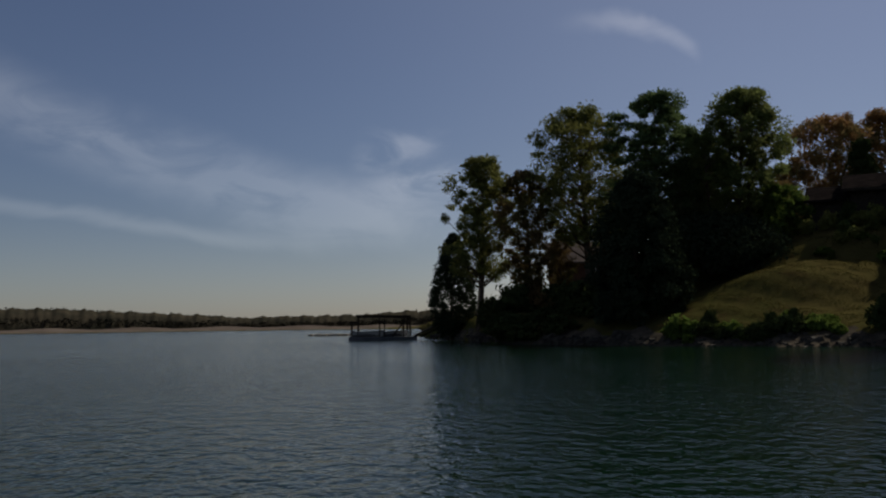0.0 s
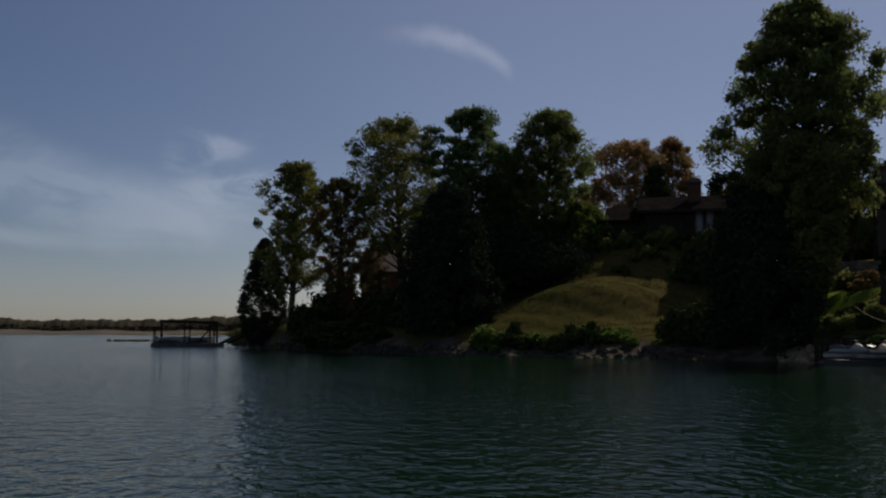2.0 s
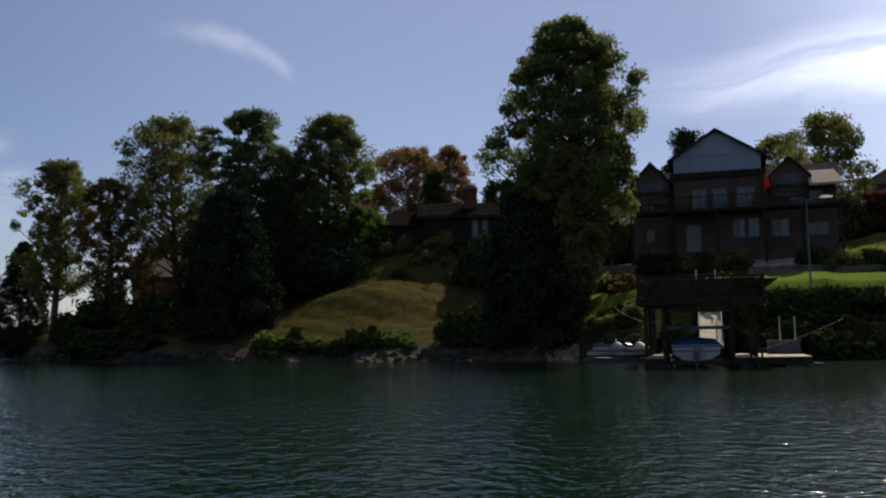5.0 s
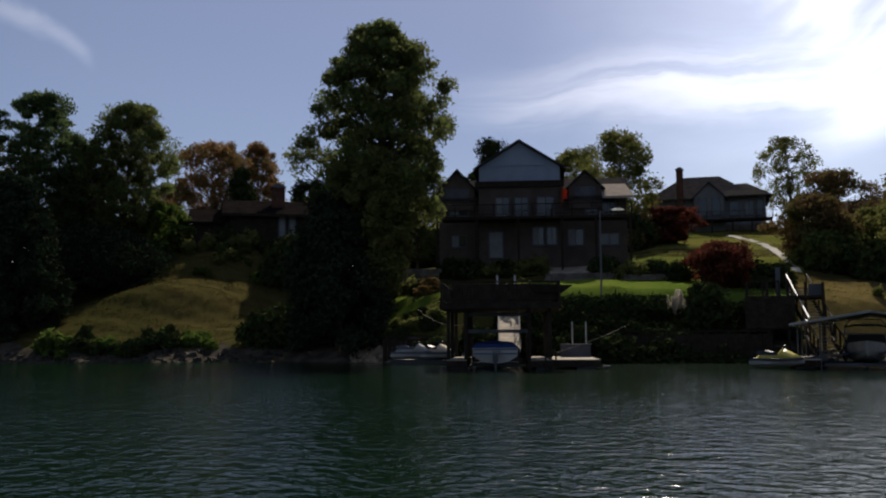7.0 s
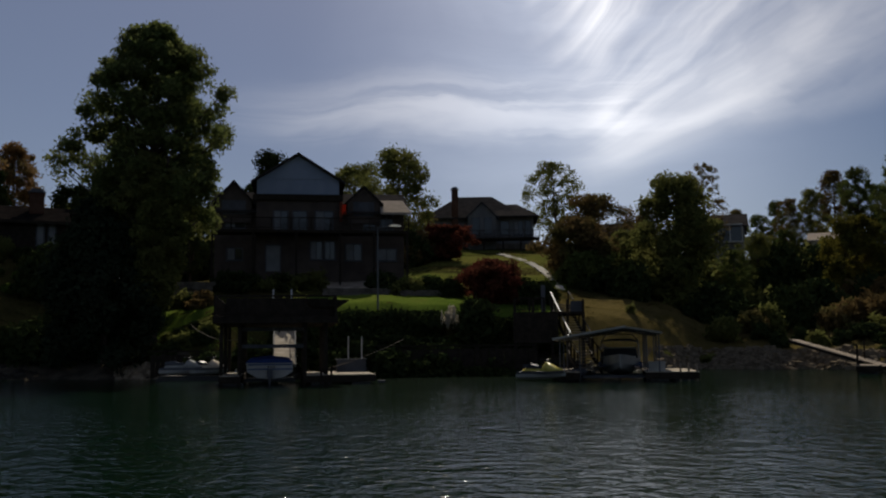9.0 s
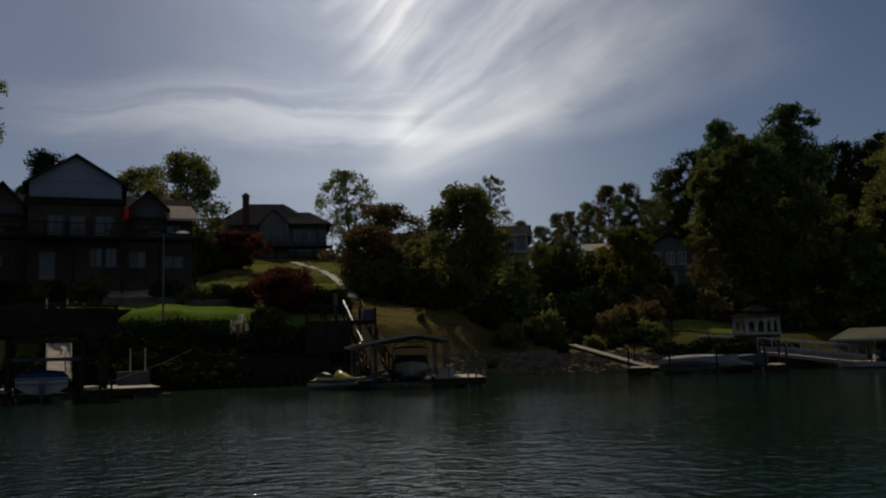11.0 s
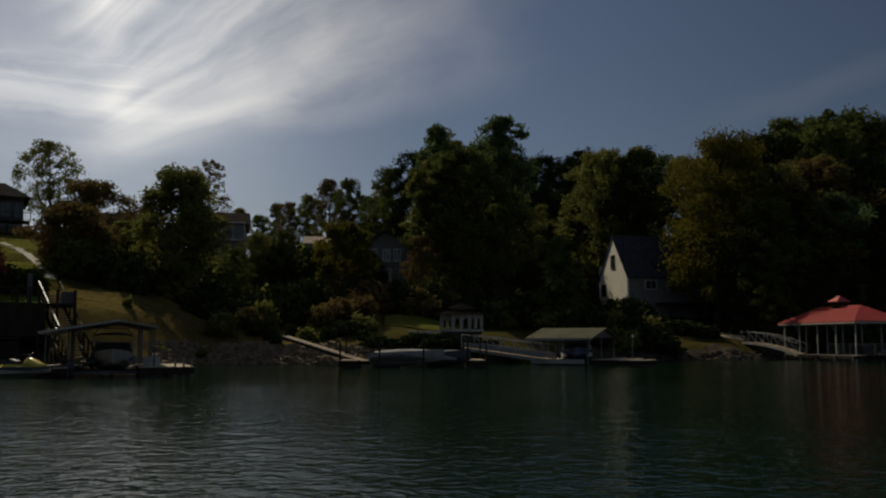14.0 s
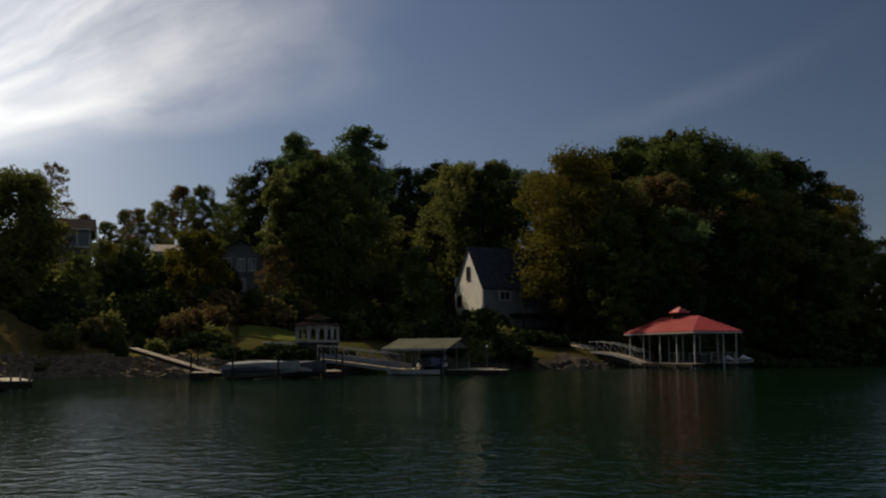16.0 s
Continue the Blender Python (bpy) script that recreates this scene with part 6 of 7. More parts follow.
sow_band(14.6, 23.2, 0.3, 67.6, 70.2, ("green", "green", "dark"), (0.35, 0.8), (0.3, 0.68))
sow_band(3.0, 15.5, 0.9, 84, 96, ("dark", "dark", "olive", "russet"), (0.9, 1.6), (0.9, 1.5))
sow_band(2.0, 14.0, 1.0, 78, 86, ("dark",), (0.8, 1.3), (0.5, 0.9))
sow_band(14.5, 22.0, 0.8, 98, 104, ("dark", "olive", "russet"), (1.2, 1.8), (1.4, 2.2))
sow_band(21.5, 29.0, 0.9, 89.5, 91.0, ("dark", "olive"), (0.6, 1.0), (0.6, 1.1))
sow_band(25.5, 31.5, 0.8, 66, 72, ("dark",), (0.9, 1.3), (0.8, 1.3))
for az in (24.9, 26.3, 27.5):
    sow("round", az, 88.5)
sow_band(22.3, 28.0, 0.55, 84, 87.5, ("olive", "round", "green"), (0.5, 0.8), (0.4, 0.6))
for k in range(34):
    az = 43.8 + 0.4 * k
    d = float(along_list(SHORE, az)) + 4.7 + 0.5 * bush_rng.random()
    if 50.3 < az < 51.5:
        continue   # the gap where the pampas grass stands
    rise = up_to(az, d, (2.35 if az < 50.4 else 2.0) + 0.3 * bush_rng.random()) - ground_at(az, d)
    sow("dark" if az < 50.4 or k % 3 else "olive", az, d, 0.62 + 0.2 * bush_rng.random(), rise / 2.25)
    sow("dark", az + 0.2, d - 1.5, 0.7 + 0.2 * bush_rng.random(), 0.6 * rise / 2.25)
sow("dark", 52.4, 63.6, 1.25, 1.35)
sow_band(44.0, 57.0, 0.75, 58.6, 60.0, ("dark",), (0.7, 1.0), (0.5, 0.8))
sow_band(36.6, 57.5, 1.0, 56.4, 57.6, ("dark", "dark", "dark"), (0.7, 1.1), (0.5, 0.8))
sow_band(33.4, 36.9, 0.7, 62.6, 63.4, ("olive", "dark", "dark"), (0.3, 0.45), (0.25, 0.4))
sow_band(46.8, 50.4, 0.6, 76, 80, ("round", "olive", "green"), (0.7, 1.3), (0.6, 0.9))
sow_band(46.8, 51.5, 0.7, 73, 75, ("dark", "olive"), (0.7, 1.0), (0.5, 0.8))
sow_band(53.8, 57.2, 0.7, 71, 75, ("dark",), (0.8, 1.1), (0.7, 1.1))
sow_band(37.2, 43.0, 0.6, 75.5, 77.5, ("dark", "olive", "dark"), (0.6, 0.9), (0.5, 0.9))
sow_band(33.6, 36.8, 0.7, 67.5, 70, ("dark", "russet", "olive"), (0.5, 0.8), (0.4, 0.7))
sow_band(32.5, 37.8, 0.55, 100, 106, ("dark", "olive"), (1.3, 1.8), (1.8, 2.4))
sow_band(47.2, 50.6, 0.5, 104, 110, ("dark", "russet"), (1.2, 1.6), (1.4, 2.0))
sow_band(67.2, 70.8, 0.5, 98, 106, ("dark", "olive"), (1.3, 1.8), (1.6, 2.2))
sow_band(113.2, 116.0, 0.6, 146, 156, ("dark",), (1.8, 2.4), (1.8, 2.6))
sow_band(26.8, 29.6, 0.5, 84, 89, ("dark",), (0.9, 1.4), (1.0, 1.8))
sow_band(88.8, 93.6, 0.45, 103, 106, ("dark",), (0.8, 1.2), (0.9, 1.4))
sow_band(33.8, 37.0, 0.5, 61.2, 62.0, ("dark", "olive", "dark"), (0.4, 0.55), (0.4, 0.55))
sow("olive", 41.8, 62.5, 0.8, 0.8)
sow_band(41.0, 44.0, 0.7, 58.5, 60.5, ("dark", "olive", "dark"), (0.7, 1.0), (0.8, 1.2))
sow("russet", 35.7, 66.5, 0.55, 0.5)
sow_band(59.8, 68.0, 0.7, 84, 92, ("dark", "olive", "olive", "dark"), (0.9, 1.7), (0.9, 1.6))
sow_band(62.0, 68.5, 1.8, 72, 77, ("olive", "russet"), (0.3, 0.6), (0.3, 0.6))
sow_band(66.0, 76.5, 0.5, 83, 94, ("olive", "dark", "russet", "olive", "dark"), (0.8, 1.6), (0.8, 1.6))
sow_band(69.5, 76.0, 1.0, 78, 81, ("dark", "olive", "dark"), (0.5, 1.0), (0.4, 0.8))
sow_band(75.5, 84.0, 1.0, 89, 96, ("dark", "russet", "dark"), (1.0, 1.6), (1.0, 1.7))
sow_band(76.0, 86.0, 0.8, 75, 78, ("dark",), (0.6, 1.0), (0.35, 0.6))
sow_band(84.0, 94.0, 0.75, 88, 96, ("dark", "dark", "olive"), (1.0, 1.5), (0.9, 1.5))
sow_band(89.4, 96.6, 0.7, 100, 105, ("dark",), (0.9, 1.3), (0.5, 0.8))
sow_band(98.5, 113.4, 0.7, 104, 112, ("dark",), (1.1, 1.8), (1.0, 1.7))
sow_band(105.0, 114.0, 0.7, 119, 132, ("dark",), (1.3, 2.0), (1.2, 2.0))
sow("orange", 75.3, 86, 0.75, 0.9)
sow("orange", 77.4, 90, 0.6, 0.7)
sow_band(69.5, 76.5, 0.5, 106, 114, ("dark", "olive", "dark"), (1.3, 1.8), (1.8, 2.6))
sow_band(76.8, 80.8, 0.4, 124, 132, ("dark", "olive", "dark"), (1.7, 2.2), (2.6, 3.4))
undergrowth()


def pampas_grass(az, d, seed):
    """A clump of arching leaves with tall pale plumes."""
    r = rng(seed)
    g = thing("pampas_grass", stand(az, d), "clump of pampas grass with pale feathery plumes", "grass")
    blades = Shape()
    for k in range(120):
        a, ln, lean = r.random() * 6.283, 1.0 + 0.7 * r.random(), 0.3 + 0.6 * r.random()
        u, w = Vector((math.cos(a), math.sin(a), 0)), Vector((-math.sin(a), math.cos(a), 0)) * 0.02
        p, q, e = u * 0.1, u * (0.1 + 0.35 * lean * ln) + Vector((0, 0, 0.75 * ln)), u * (0.1 + lean * ln) + Vector((0, 0, 0.7 * ln))
        blades.add([p - w, p + w, q + w, q - w, e], [(0, 1, 2, 3), (3, 2, 4)])
    part("leaf_clump", blades, "leaf_hedge", g)
    for k in range(9):
        a, h, lean = r.random() * 6.283, 1.7 + 0.7 * r.random(), 0.25 * r.random()
        top = Vector((math.cos(a) * lean * h, math.sin(a) * lean * h, h))
        part("stalk", Shape().tube([(0, 0, 0), top * 0.6, top], 0.012, 4), "dry_blade", g)
        part("plume", crown_mesh("plume", [(*(top + Vector((0, 0, dz))), 0.11 - 0.05 * dz, 0.11 - 0.05 * dz, 0.2, 40) for dz in (0.0, 0.2, 0.4, 0.55)], 0.06, r, "plume"), "plume", g, "pale feathery plume")
    return g


pampas_grass(51.3, 63.0, 601)
pampas_grass(50.9, 62.4, 602)


# rocks along the water
def rocks(name, label, az0, az1, count, out0, out1, size, seed, mat="wet_shaded_rock"):
    r = rng(seed)
    s = Shape()
    for k in range(count):
        az, o = az0 + (az1 - az0) * r.random(), out0 + (out1 - out0) * r.random() ** 1.3
        d = float(along_list(SHORE, az)) + o
        p = pol(az, d, ground_at(az, d))
        q = size * (0.4 + 0.9 * r.random() ** 2)
        jit = 1 + 0.28 * r.normal(size=(8, 3))
        v = [(p.x + q * x * jit[i, 0], p.y + q * y * jit[i, 1], p.z + 0.25 * q + 0.62 * q * z * jit[i, 2]) for i, (x, y, z) in enumerate(((-1, -1, -1), (1, -1, -1), (1, 1, -1), (-1, 1, -1), (-0.7, -0.6, 1), (0.8, -0.7, 1), (0.6, 0.7, 1), (-0.7, 0.8, 1)))]
        s.add(v, [(0, 3, 2, 1), (4, 5, 6, 7), (0, 1, 5, 4), (1, 2, 6, 5), (2, 3, 7, 6), (3, 0, 4, 7)])
    return tagged(new(name, s.mesh(name, M[mat])), label, "rocks", kind="stuff")


rocks("shore_rocks", "dark scattered rocks at the foot of the grassy mound", 11, 27, 300, -0.8, 2.0, 0.2, 301)
rocks("shore_rocks", "grey riprap beside the jet ski ramp", 31.3, 35.6, 220, -0.8, 2.4, 0.2, 302, "rock")
rocks("shore_rocks", "broad grey riprap slope on the open bank", 63.5, 77.5, 1500, -0.6, 4.0, 0.32, 303, "rock")
rocks("shore_rocks", "pale rocks at the foot of the bank near the gangway", 96.0, 99.2, 80, -0.8, 1.6, 0.24, 304, "rock")
rocks("shore_rocks", "low dark rocks round the wooded point", -2.0, 11.0, 260, -1.0, 1.8, 0.32, 305)
rocks("shore_rocks", "dark rocks along the shaded shore", 78.0, 113.0, 500, -0.8, 1.6, 0.3, 306)
rocks("shore_rocks", "rocks at the foot of the lawn bank", 37.0, 63.0, 400, -0.8, 1.6, 0.3, 307)


def block_wall(name, az0, az1, d, z0, z1, label, mat="stone", block=0.7, course=0.3):
    """A retaining wall of separate blocks in courses."""
    wall = thing(name, facing((az0 + az1) / 2, d, z0), label, "retaining wall", kind="structure")
    half = d * math.tan(radians((az1 - az0) / 2))
    rows, n = max(1, round((z1 - z0) / course)), max(2, round(2 * half / block))
    part("backing", Shape().box(-half + 0.05, half - 0.05, 0.06, 0.5, -0.6, z1 - z0 - 0.03), mat, wall)
    bw, bh = 2 * half / n, (z1 - z0) / rows
    proto = Shape().add([(x * (bw / 2 - 0.012), y, z) for y, z, x in ((0, 0.012, -1), (0, 0.012, 1), (0, bh - 0.012, 1), (0, bh - 0.012, -1), (0.1, 0.004, -1), (0.1, 0.004, 1), (0.1, bh - 0.004, 1), (0.1, bh - 0.004, -1))], [(0, 1, 2, 3), (0, 4, 5, 1), (1, 5, 6, 2), (2, 6, 7, 3), (3, 7, 4, 0)]).mesh("block", M[mat])
    r = rng(int(az0 * 10))
    for j in range(rows):
        for i in range(n):
            x = -half + bw * (i + 0.5) + (bw / 2 if j % 2 else 0) * 0.5
            part("block", proto, mat, wall, at=pose(x, -0.03 * r.random() - 0.04 + j * 0.02, j * bh, 0, 0, r.normal() * 0.8))
    return wall


block_wall("terrace_wall", 43.2, 47.3, 72.4, 5.75, 6.45, "low stone terrace wall below the gabled house")
block_wall("terrace_wall", 33.6, 36.7, 71.0, 6.2, 6.8, "low stone terrace wall beside the tall tree")
block_wall("terrace_wall", 47.5, 51.0, 72.7, 5.85, 6.3, "low grey terrace wall along the lawn")
block_wall("garden_wall", 78.6, 80.8, 80.5, 2.35, 2.65, "pale low wall at the edge of the lawn", "concrete")
block_wall("garden_wall", 99.4, 101.8, 104, 3.7, 4.5, "grey block wall behind the pavilion", "concrete")


def sea_wall(az0, az1, d, height, label):
    w = thing("sea_wall", facing((az0 + az1) / 2, d, 0), label, "sea wall", kind="structure")
    half = d * math.tan(radians((az1 - az0) / 2))
    n = max(2, round(2 * half / 0.3))
    board = Shape().box(-0.14, 0.14, 0, 0.06, -1.0, height).mesh("board", M["wood_dark"])
    r = rng(int(az0))
    for i in range(n):
        part("board", board, "wood_dark", w, at=pose(-half + (i + 0.5) * 2 * half / n, 0.01 * r.random(), 0.05 * r.normal(), 0, r.normal() * 0.6, 0))
    part("cap", Shape().box(-half, half, -0.08, 0.14, height + 0.12, height + 0.2), "wood_dark", w)


sea_wall(33.2, 37.2, 59.4, 1.5, "weathered timber wall holding the bank")
sea_wall(43.6, 56.4, 57.6, 1.7, "dark timber wall holding the lawn bank")


def bed(az0, az1, d0, d1, mat, name, label, lift=0.09):
    """A strip of bare bed or path that follows the ground."""
    n, k = max(4, int((az1 - az0) / 0.25)), 6
    v = []
    for i in range(n + 1):
        for j in range(k + 1):
            az, d = az0 + (az1 - az0) * i / n, d0 + (d1 - d0) * j / k
            v.append(pol(az, d, ground_at(az, d) + lift))
    f = [(i * (k + 1) + j, (i + 1) * (k + 1) + j, (i + 1) * (k + 1) + j + 1, i * (k + 1) + j + 1) for i in range(n) for j in range(k)]
    me = bpy.data.meshes.new(name)
    me.from_pydata([tuple(p) for p in v], [], f)
    me.materials.append(M[mat])
    return tagged(new(name, me), label, "bed", kind="structure")


bed(33.2, 37.2, 64.0, 69.5, "lawn", "lawn", "small patch of green lawn beside the tall tree")
bed(48.2, 58.2, 84.0, 127.0, "slope_lawn", "lawn", "sloping sunlit lawn between the houses", 0.06)
bed(77.2, 80.8, 83, 88.5, "slope_lawn", "lawn", "sunlit lawn behind the gazebo")
bed(43.5, 47.1, 72.6, 79.3, "mulch", "planting_bed", "sloping mulch bed above the terrace wall", 0.45)
bed(97.3, 98.7, 101.0, 105.0, "mulch", "bare_patch", "bare sandy patch beside the gangway")
bed(33.7, 36.6, 71.8, 74.0, "mulch", "planting_bed", "bare mulch bed beside the tall tree")


def shore_strip(az0, az1, label, mat="mud", out0=-1.5, out1=3.0, lift=0.05, name="shore_strip", k=7):
    """A strip of other ground along the water, between two distances from its edge."""
    n = int((az1 - az0) / 0.3)
    v, f = [], []
    for i in range(n + 1):
        az = az0 + (az1 - az0) * i / n
        wide = out1 + 0.9 * math.sin(az * 1.7) + 0.6 * math.sin(az * 4.3)
        for j in range(k + 1):
            d = float(along_list(SHORE, az)) + out0 + (wide - out0) * j / k
            v.append(tuple(pol(az, d, ground_at(az, d) + lift)))
    f = [(i * (k + 1) + j, (i + 1) * (k + 1) + j, (i + 1) * (k + 1) + j + 1, i * (k + 1) + j + 1) for i in range(n) for j in range(k)]
    me = bpy.data.meshes.new(name)
    me.from_pydata(v, [], f)
    me.materials.append(M[mat])
    me.shade_smooth()
    return tagged(new(name, me), label, "shore", kind="structure")


shore_strip(42.0, 57.6, "bright green mown lawn below the gabled house", "lawn", 5.6, 14.6, 0.09, "lawn", 12)
# muddy strips whose dark colour also paints in the shadow under the bank
shore_strip(-2.0, 64.0, "muddy strip along the foot of the bank, darkened for its undercut shade")
shore_strip(57.8, 77.0, "dry tan grass slope of the open bank", "dry_grass", 1.0, 17.0, 0.07, "dry_bank", 18)
shore_strip(77.0, 114.0, "muddy strip along the shaded shore, with shade in its colour")


def grass_blades(name, az0, az1, d0, d1, count, height, mat, seed, label):
    """Rough grass: many thin bent blades in tufts."""
    r = rng(seed)
    az, d = az0 + (az1 - az0) * r.random(count), d0 + (d1 - d0) * r.random(count)
    x, y = d * np.sin(np.radians(az)), d * np.cos(np.radians(az))
    z = ground_height(x, y)
    keep = z > 1.1
    x, y, z = x[keep], y[keep], z[keep]
    n = len(x)
    a, h, w = r.random(n) * 6.283, height * (0.4 + 0.9 * r.random(n)), height * (0.2 + 0.25 * r.random(n))
    lean = 0.5 * h * r.normal(size=n)
    p = np.stack([x, y, z - 0.03], -1)
    side = np.stack([np.cos(a), np.sin(a), 0 * a], -1) * w[:, None]
    tip = np.stack([-np.sin(a) * lean, np.cos(a) * lean, h], -1)
    v = np.stack([p - side, p + side, p + tip + side * 0.5, p + tip - side * 0.7], 1).reshape(-1, 3)
    me = bpy.data.meshes.new(name)
    me.from_pydata(v.tolist(), [], np.arange(4 * n).reshape(-1, 4).tolist())
    me.materials.append(M[mat])
    return tagged(new(name, me), label, "grass", kind="stuff")


grass_blades("rough_grass", 14.5, 28.0, 69, 92, 34000, 0.08, "blade", 501, "rough yellowing grass on the mound")
grass_blades("rough_grass", 55.5, 72.0, 63, 84, 36000, 0.09, "dry_blade", 502, "dry yellow grass on the open bank")
grass_blades("lawn_grass", 33.0, 56.5, 60, 72, 22000, 0.07, "lawn_blade", 503, "short green lawn grass below the houses")
grass_blades("lawn_grass", 48.0, 58.0, 76, 126, 16000, 0.10, "blade", 504, "grass of the sloping lawn before the chimney house")


def footpath():
    pts = [pol(54.1, 120.5), pol(55.0, 114), pol(55.9, 108), pol(56.7, 100), pol(57.3, 92), pol(57.9, 84)]
    curve = []
    for i in range(len(pts) - 1):
        p0, p1, p2, p3 = pts[max(i - 1, 0)], pts[i], pts[i + 1], pts[min(i + 2, len(pts) - 1)]
        for k in range(8):
            t = k / 8
            curve.append(0.5 * (2 * p1 + (p2 - p0) * t + (2 * p0 - 5 * p1 + 4 * p2 - p3) * t * t + (3 * p1 - p0 - 3 * p2 + p3) * t**3))
    s = Shape()
    for a, b in zip(curve, curve[1:]):
        side = (b - a).cross(Vector((0, 0, 1))).normalized() * 0.38
        q = []
        for c in (a - side, a + side, b + side, b - side):
            q.append((c.x, c.y, float(ground_height(c.x, c.y)) + 0.14))
        s.slab(q, 0.12)
    return tagged(new("footpath", s.mesh("footpath", M["concrete"])), "pale concrete footpath curving down the lawn", "path", kind="structure")


footpath()


def street_lamp():
    z = ground_at(46.6, 63)
    l = thing("yard_lamp", facing(46.6, 63, z), "slim pole lamp with one long arm on the lawn", "lamp")
    top = up_to(46.6, 63, 7.6) - z
    part("pole", Shape().tube([(0, 0, -0.4), (0, 0, 0.4), (0, 0, top)], [0.09, 0.07, 0.05], 8), "pole_paint", l)
    arm = part("arm", Shape().tube([(0, 0, top - 0.1), (0.5, 0, top + 0.03), (1.1, 0, top + 0.05)], 0.03, 6), "pole_paint", l)
    part("lamp_head", Shape().loft([[(x, -w, top + 0.02), (x, w, top + 0.02), (x, w * 0.7, top + h), (x, -w * 0.7, top + h)] for x, w, h in ((0.75, 0.05, 0.06), (0.95, 0.15, 0.14), (1.3, 0.17, 0.15), (1.6, 0.08, 0.07))]), "lamp_glass", arm, "milky pale lamp head")


street_lamp()


def gazebo():
    z = ground_at(82.0, 78) - 0.1
    g = thing("gazebo", facing(81.9, 78, z), "small white arched gazebo with a two-tier dark roof", "gazebo")
    n, r0 = 8, 1.85
    base = 2.72 - z
    ring = [(r0 * math.cos(2 * math.pi * (k + 0.5) / n), r0 * math.sin(2 * math.pi * (k + 0.5) / n)) for k in range(n)]
    part("floor", Shape().slab([(x * 1.08, y * 1.08, base) for x, y in ring], 0.2), "dull_white", g)
    part("foundation", Shape().slab([(x, y, base - 0.202) for x, y in ring], base + 0.3), "mud", g)
    for x, y in ring:
        post(g, x, y, base, base + 1.25, 0.08, "dull_white", square=True)
    for k, ((x0, y0), (x1, y1)) in enumerate(zip(ring, ring[1:] + ring[:1])):
        a, b = Vector((x0, y0, 0)), Vector((x1, y1, 0))
        wide = k == 4   # one broad arch, the other sides have two narrow ones
        rings = []
        for i in range(25):
            t = i / 24
            p, top = a.lerp(b, t), base + 1.25
            e = (t - 0.5) / 0.36 if wide else ((2 * t) % 1.0 - 0.5 if t < 1 else 0.5) / 0.3
            h = base + (0.1 if abs(e) >= 1 else 0.58 + 0.36 * math.sqrt(1 - e * e))
            rings.append([(p.x, p.y, h), (p.x, p.y, top), (p.x * 0.95, p.y * 0.95, top), (p.x * 0.95, p.y * 0.95, h)])
        s = Shape().loft(rings)
        part("arch", s, "dull_white", g, "white arched side panel")
    for rr, z0, z1, top in ((2.3, base + 1.2, base + 1.62, 1.0), (1.35, base + 1.72, base + 2.2, 0.08)):
        s = Shape()
        lo = [(rr * x / r0, rr * y / r0, z0) for x, y in ring]
        hi = [(top * x / r0, top * y / r0, z1) for x, y in ring]
        s.loft([lo, hi])
        part("roof", s, "roof_black", g)
    part("lantern", Shape().loft([[(0.9 * x / r0, 0.9 * y / r0, h) for x, y in ring] for h in (base + 1.6, base + 1.74)]), "dull_white", g)


gazebo()


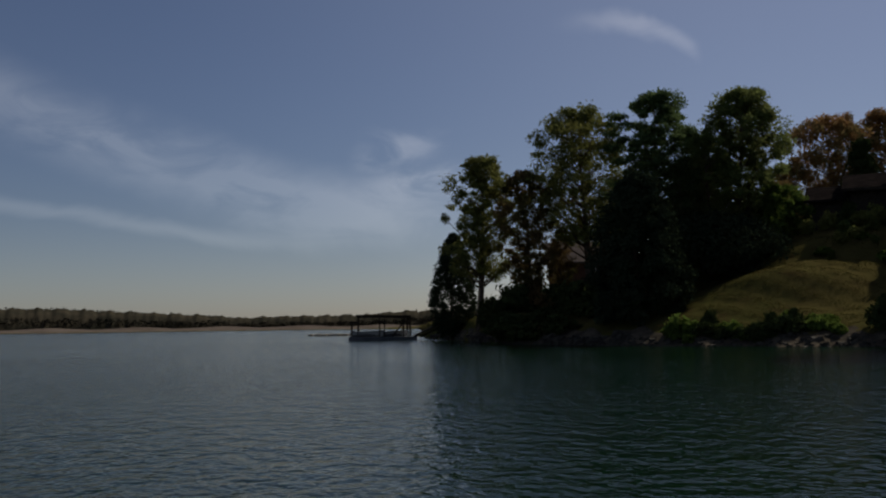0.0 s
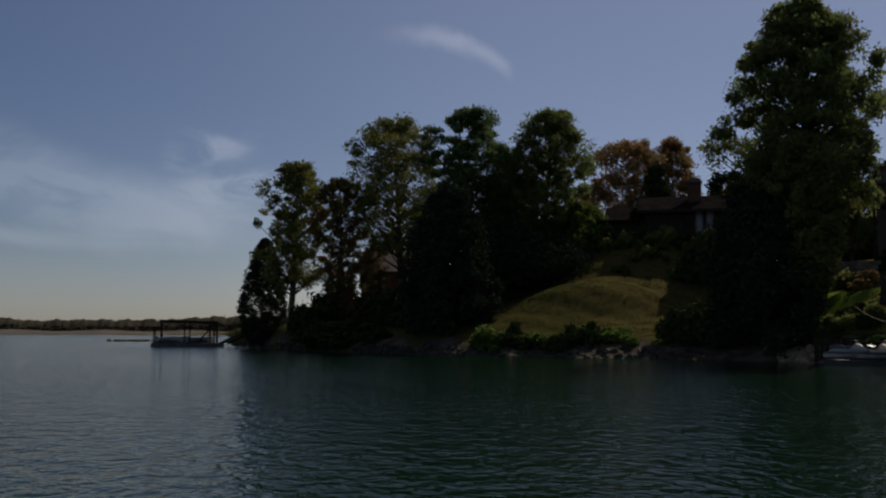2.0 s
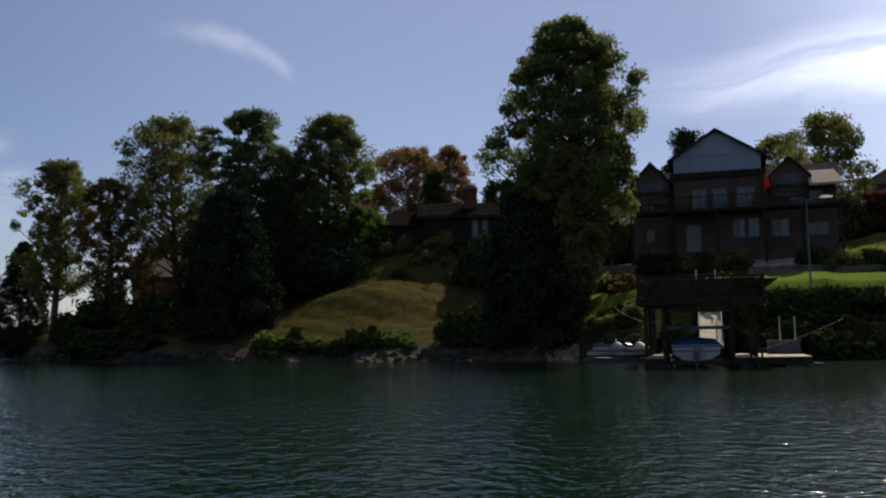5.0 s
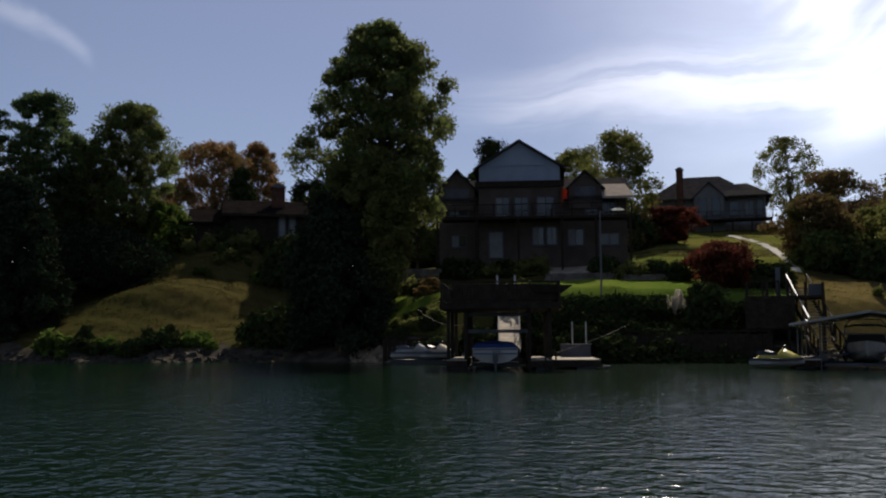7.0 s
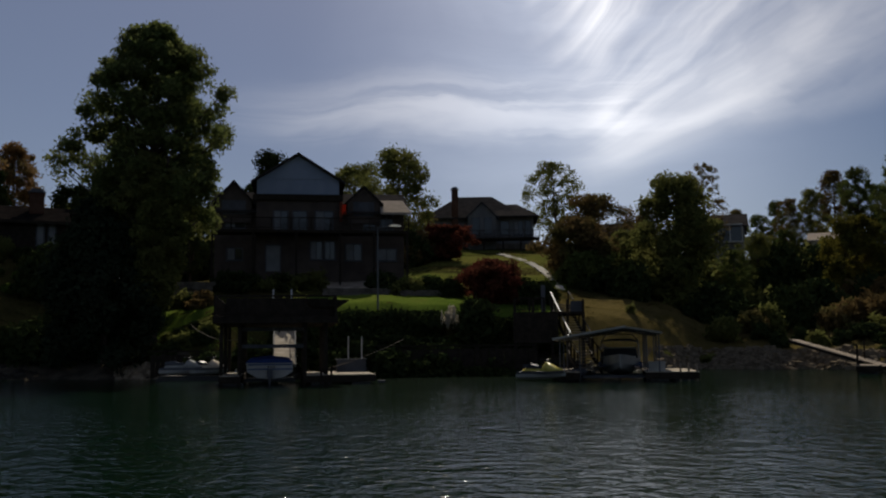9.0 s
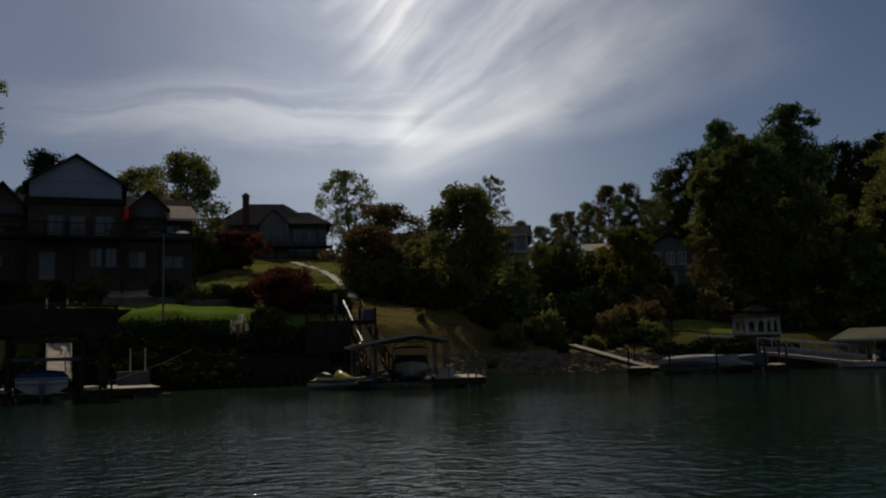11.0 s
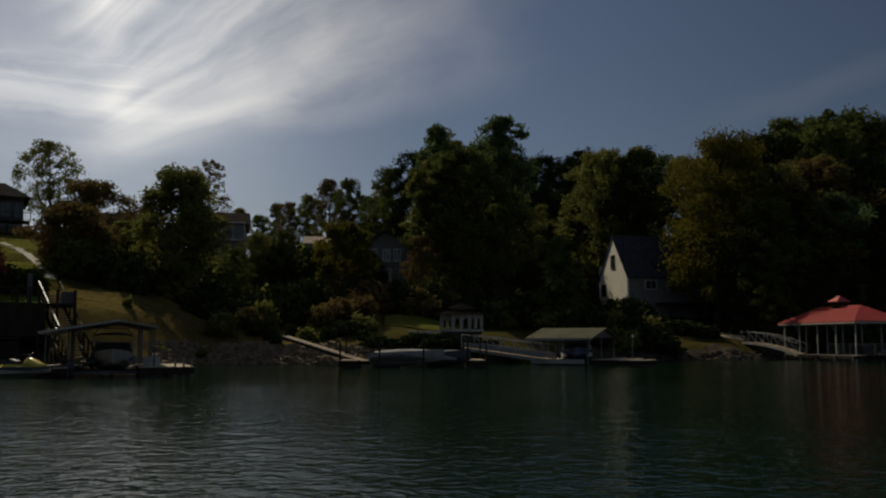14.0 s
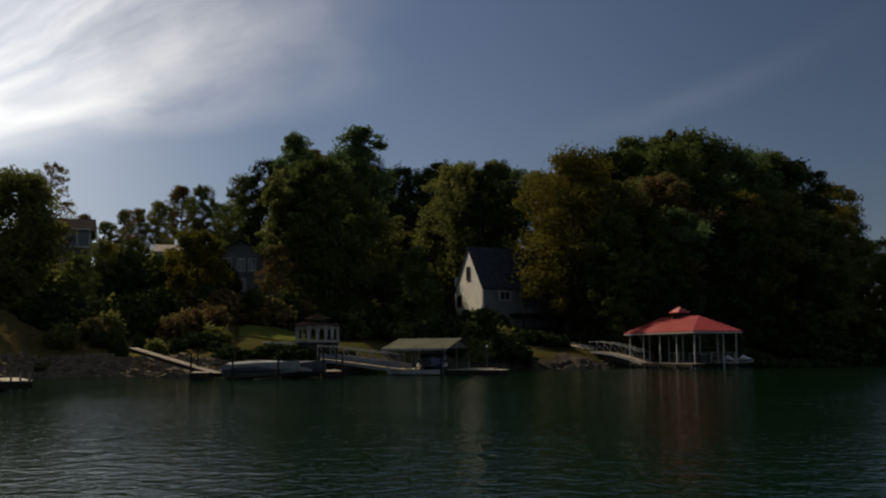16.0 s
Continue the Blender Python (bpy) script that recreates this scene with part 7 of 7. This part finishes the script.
# the far shore
def far_woods():
    r = rng(401)
    rows = []
    tops = [(-34, 1.7), (-25.5, 1.5), (-22.6, 1.5), (-19.6, 1.3), (-14.2, 0.98), (-12.2, 0.76), (-10.8, 0.84), (-7.8, 0.88), (-4.7, 0.92), (-2.3, 1.15), (3, 1.1)]
    for k in range(3600):
        az = -34 + 37 * r.random()
        u = r.random()
        d = 924 + 90 * u
        top = up_to(az, d, float(along_list(tops, az)) * (0.82 + 0.14 * r.random()) * (0.42 + 0.58 * u ** 0.7))
        size = 3.0 + 3.5 * r.random()
        p = pol(az, d)
        rows.append((p.x, p.y, top - size * 0.55, size * 0.8, size * 0.8, size * 0.45, 9))
    v, f = leaf_cloud(rows, 1.15, r)
    # the closed mass of crowns behind the edge
    n, k = 420, 5
    ridge, quads = [], []
    for i in range(n + 1):
        az = -34 + 37 * i / n
        for j in range(k + 1):
            d = 930 + 14 * j
            top = up_to(az, d, float(along_list(tops, az)) * 0.86) + 0.8 * math.sin(az * 5) + 0.5 * math.sin(az * 13) + 0.15 * r.normal()
            ridge.append(tuple(pol(az, d + 0.4 * r.normal(), top * math.sin(math.pi / 2 * (j / k) ** 0.45))))
    m = len(v)
    quads = [(m + i * (k + 1) + j, m + (i + 1) * (k + 1) + j, m + (i + 1) * (k + 1) + j + 1, m + i * (k + 1) + j + 1) for i in range(n) for j in range(k)]
    me = bpy.data.meshes.new("far_woods")
    me.from_pydata(v.tolist() + ridge, [], f.tolist() + quads)
    me.materials.append(M["far_wood"])
    me.shade_smooth()
    tagged(new("far_woods", me), "dull brown-green woods on the far shore", "woods", kind="stuff")
    s = Shape()
    for i in range(80):
        a0, a1 = -34 + 38 * i / 80, -34 + 38 * (i + 1) / 80
        h0, h1 = 3.6 + 0.8 * math.sin(a0 * 1.3), 3.6 + 0.8 * math.sin(a1 * 1.3)
        s.add([pol(a0, 902, -0.5), pol(a1, 902, -0.5), pol(a1, 922, h1), pol(a0, 922, h0), pol(a1, 990, h1 + 1), pol(a0, 990, h0 + 1)], [(0, 1, 2, 3), (3, 2, 4, 5)])
    me = bpy.data.meshes.new("far_bank")
    me.from_pydata(s.v, [], s.f)
    me.materials.append(M["beach"])
    tagged(new("far_bank", me), "low clay bank along the far shore", "bank", kind="structure")


far_woods()
rocks_far = rng(402)
sp = Shape()
for k in range(60):
    az = -8.2 + 2.6 * rocks_far.random()
    p = pol(az, 190 + 2 * rocks_far.normal())
    sp.add([(p.x + 0.5 * x, p.y + 0.5 * y, 0.28 * z + 0.08) for x, y, z in ((-1, -1, -1), (1, -1, -1), (1, 1, -1), (-1, 1, -1), (-0.6, -0.6, 1), (0.6, -0.6, 0.8), (0.6, 0.6, 1), (-0.6, 0.6, 0.9))], [(0, 3, 2, 1), (4, 5, 6, 7), (0, 1, 5, 4), (1, 2, 6, 5), (2, 3, 7, 6), (3, 0, 4, 7)])
tagged(new("rock_spit", sp.mesh("rock_spit", M["rock"])), "low dark line of rocks just above the water", "rocks", kind="stuff")
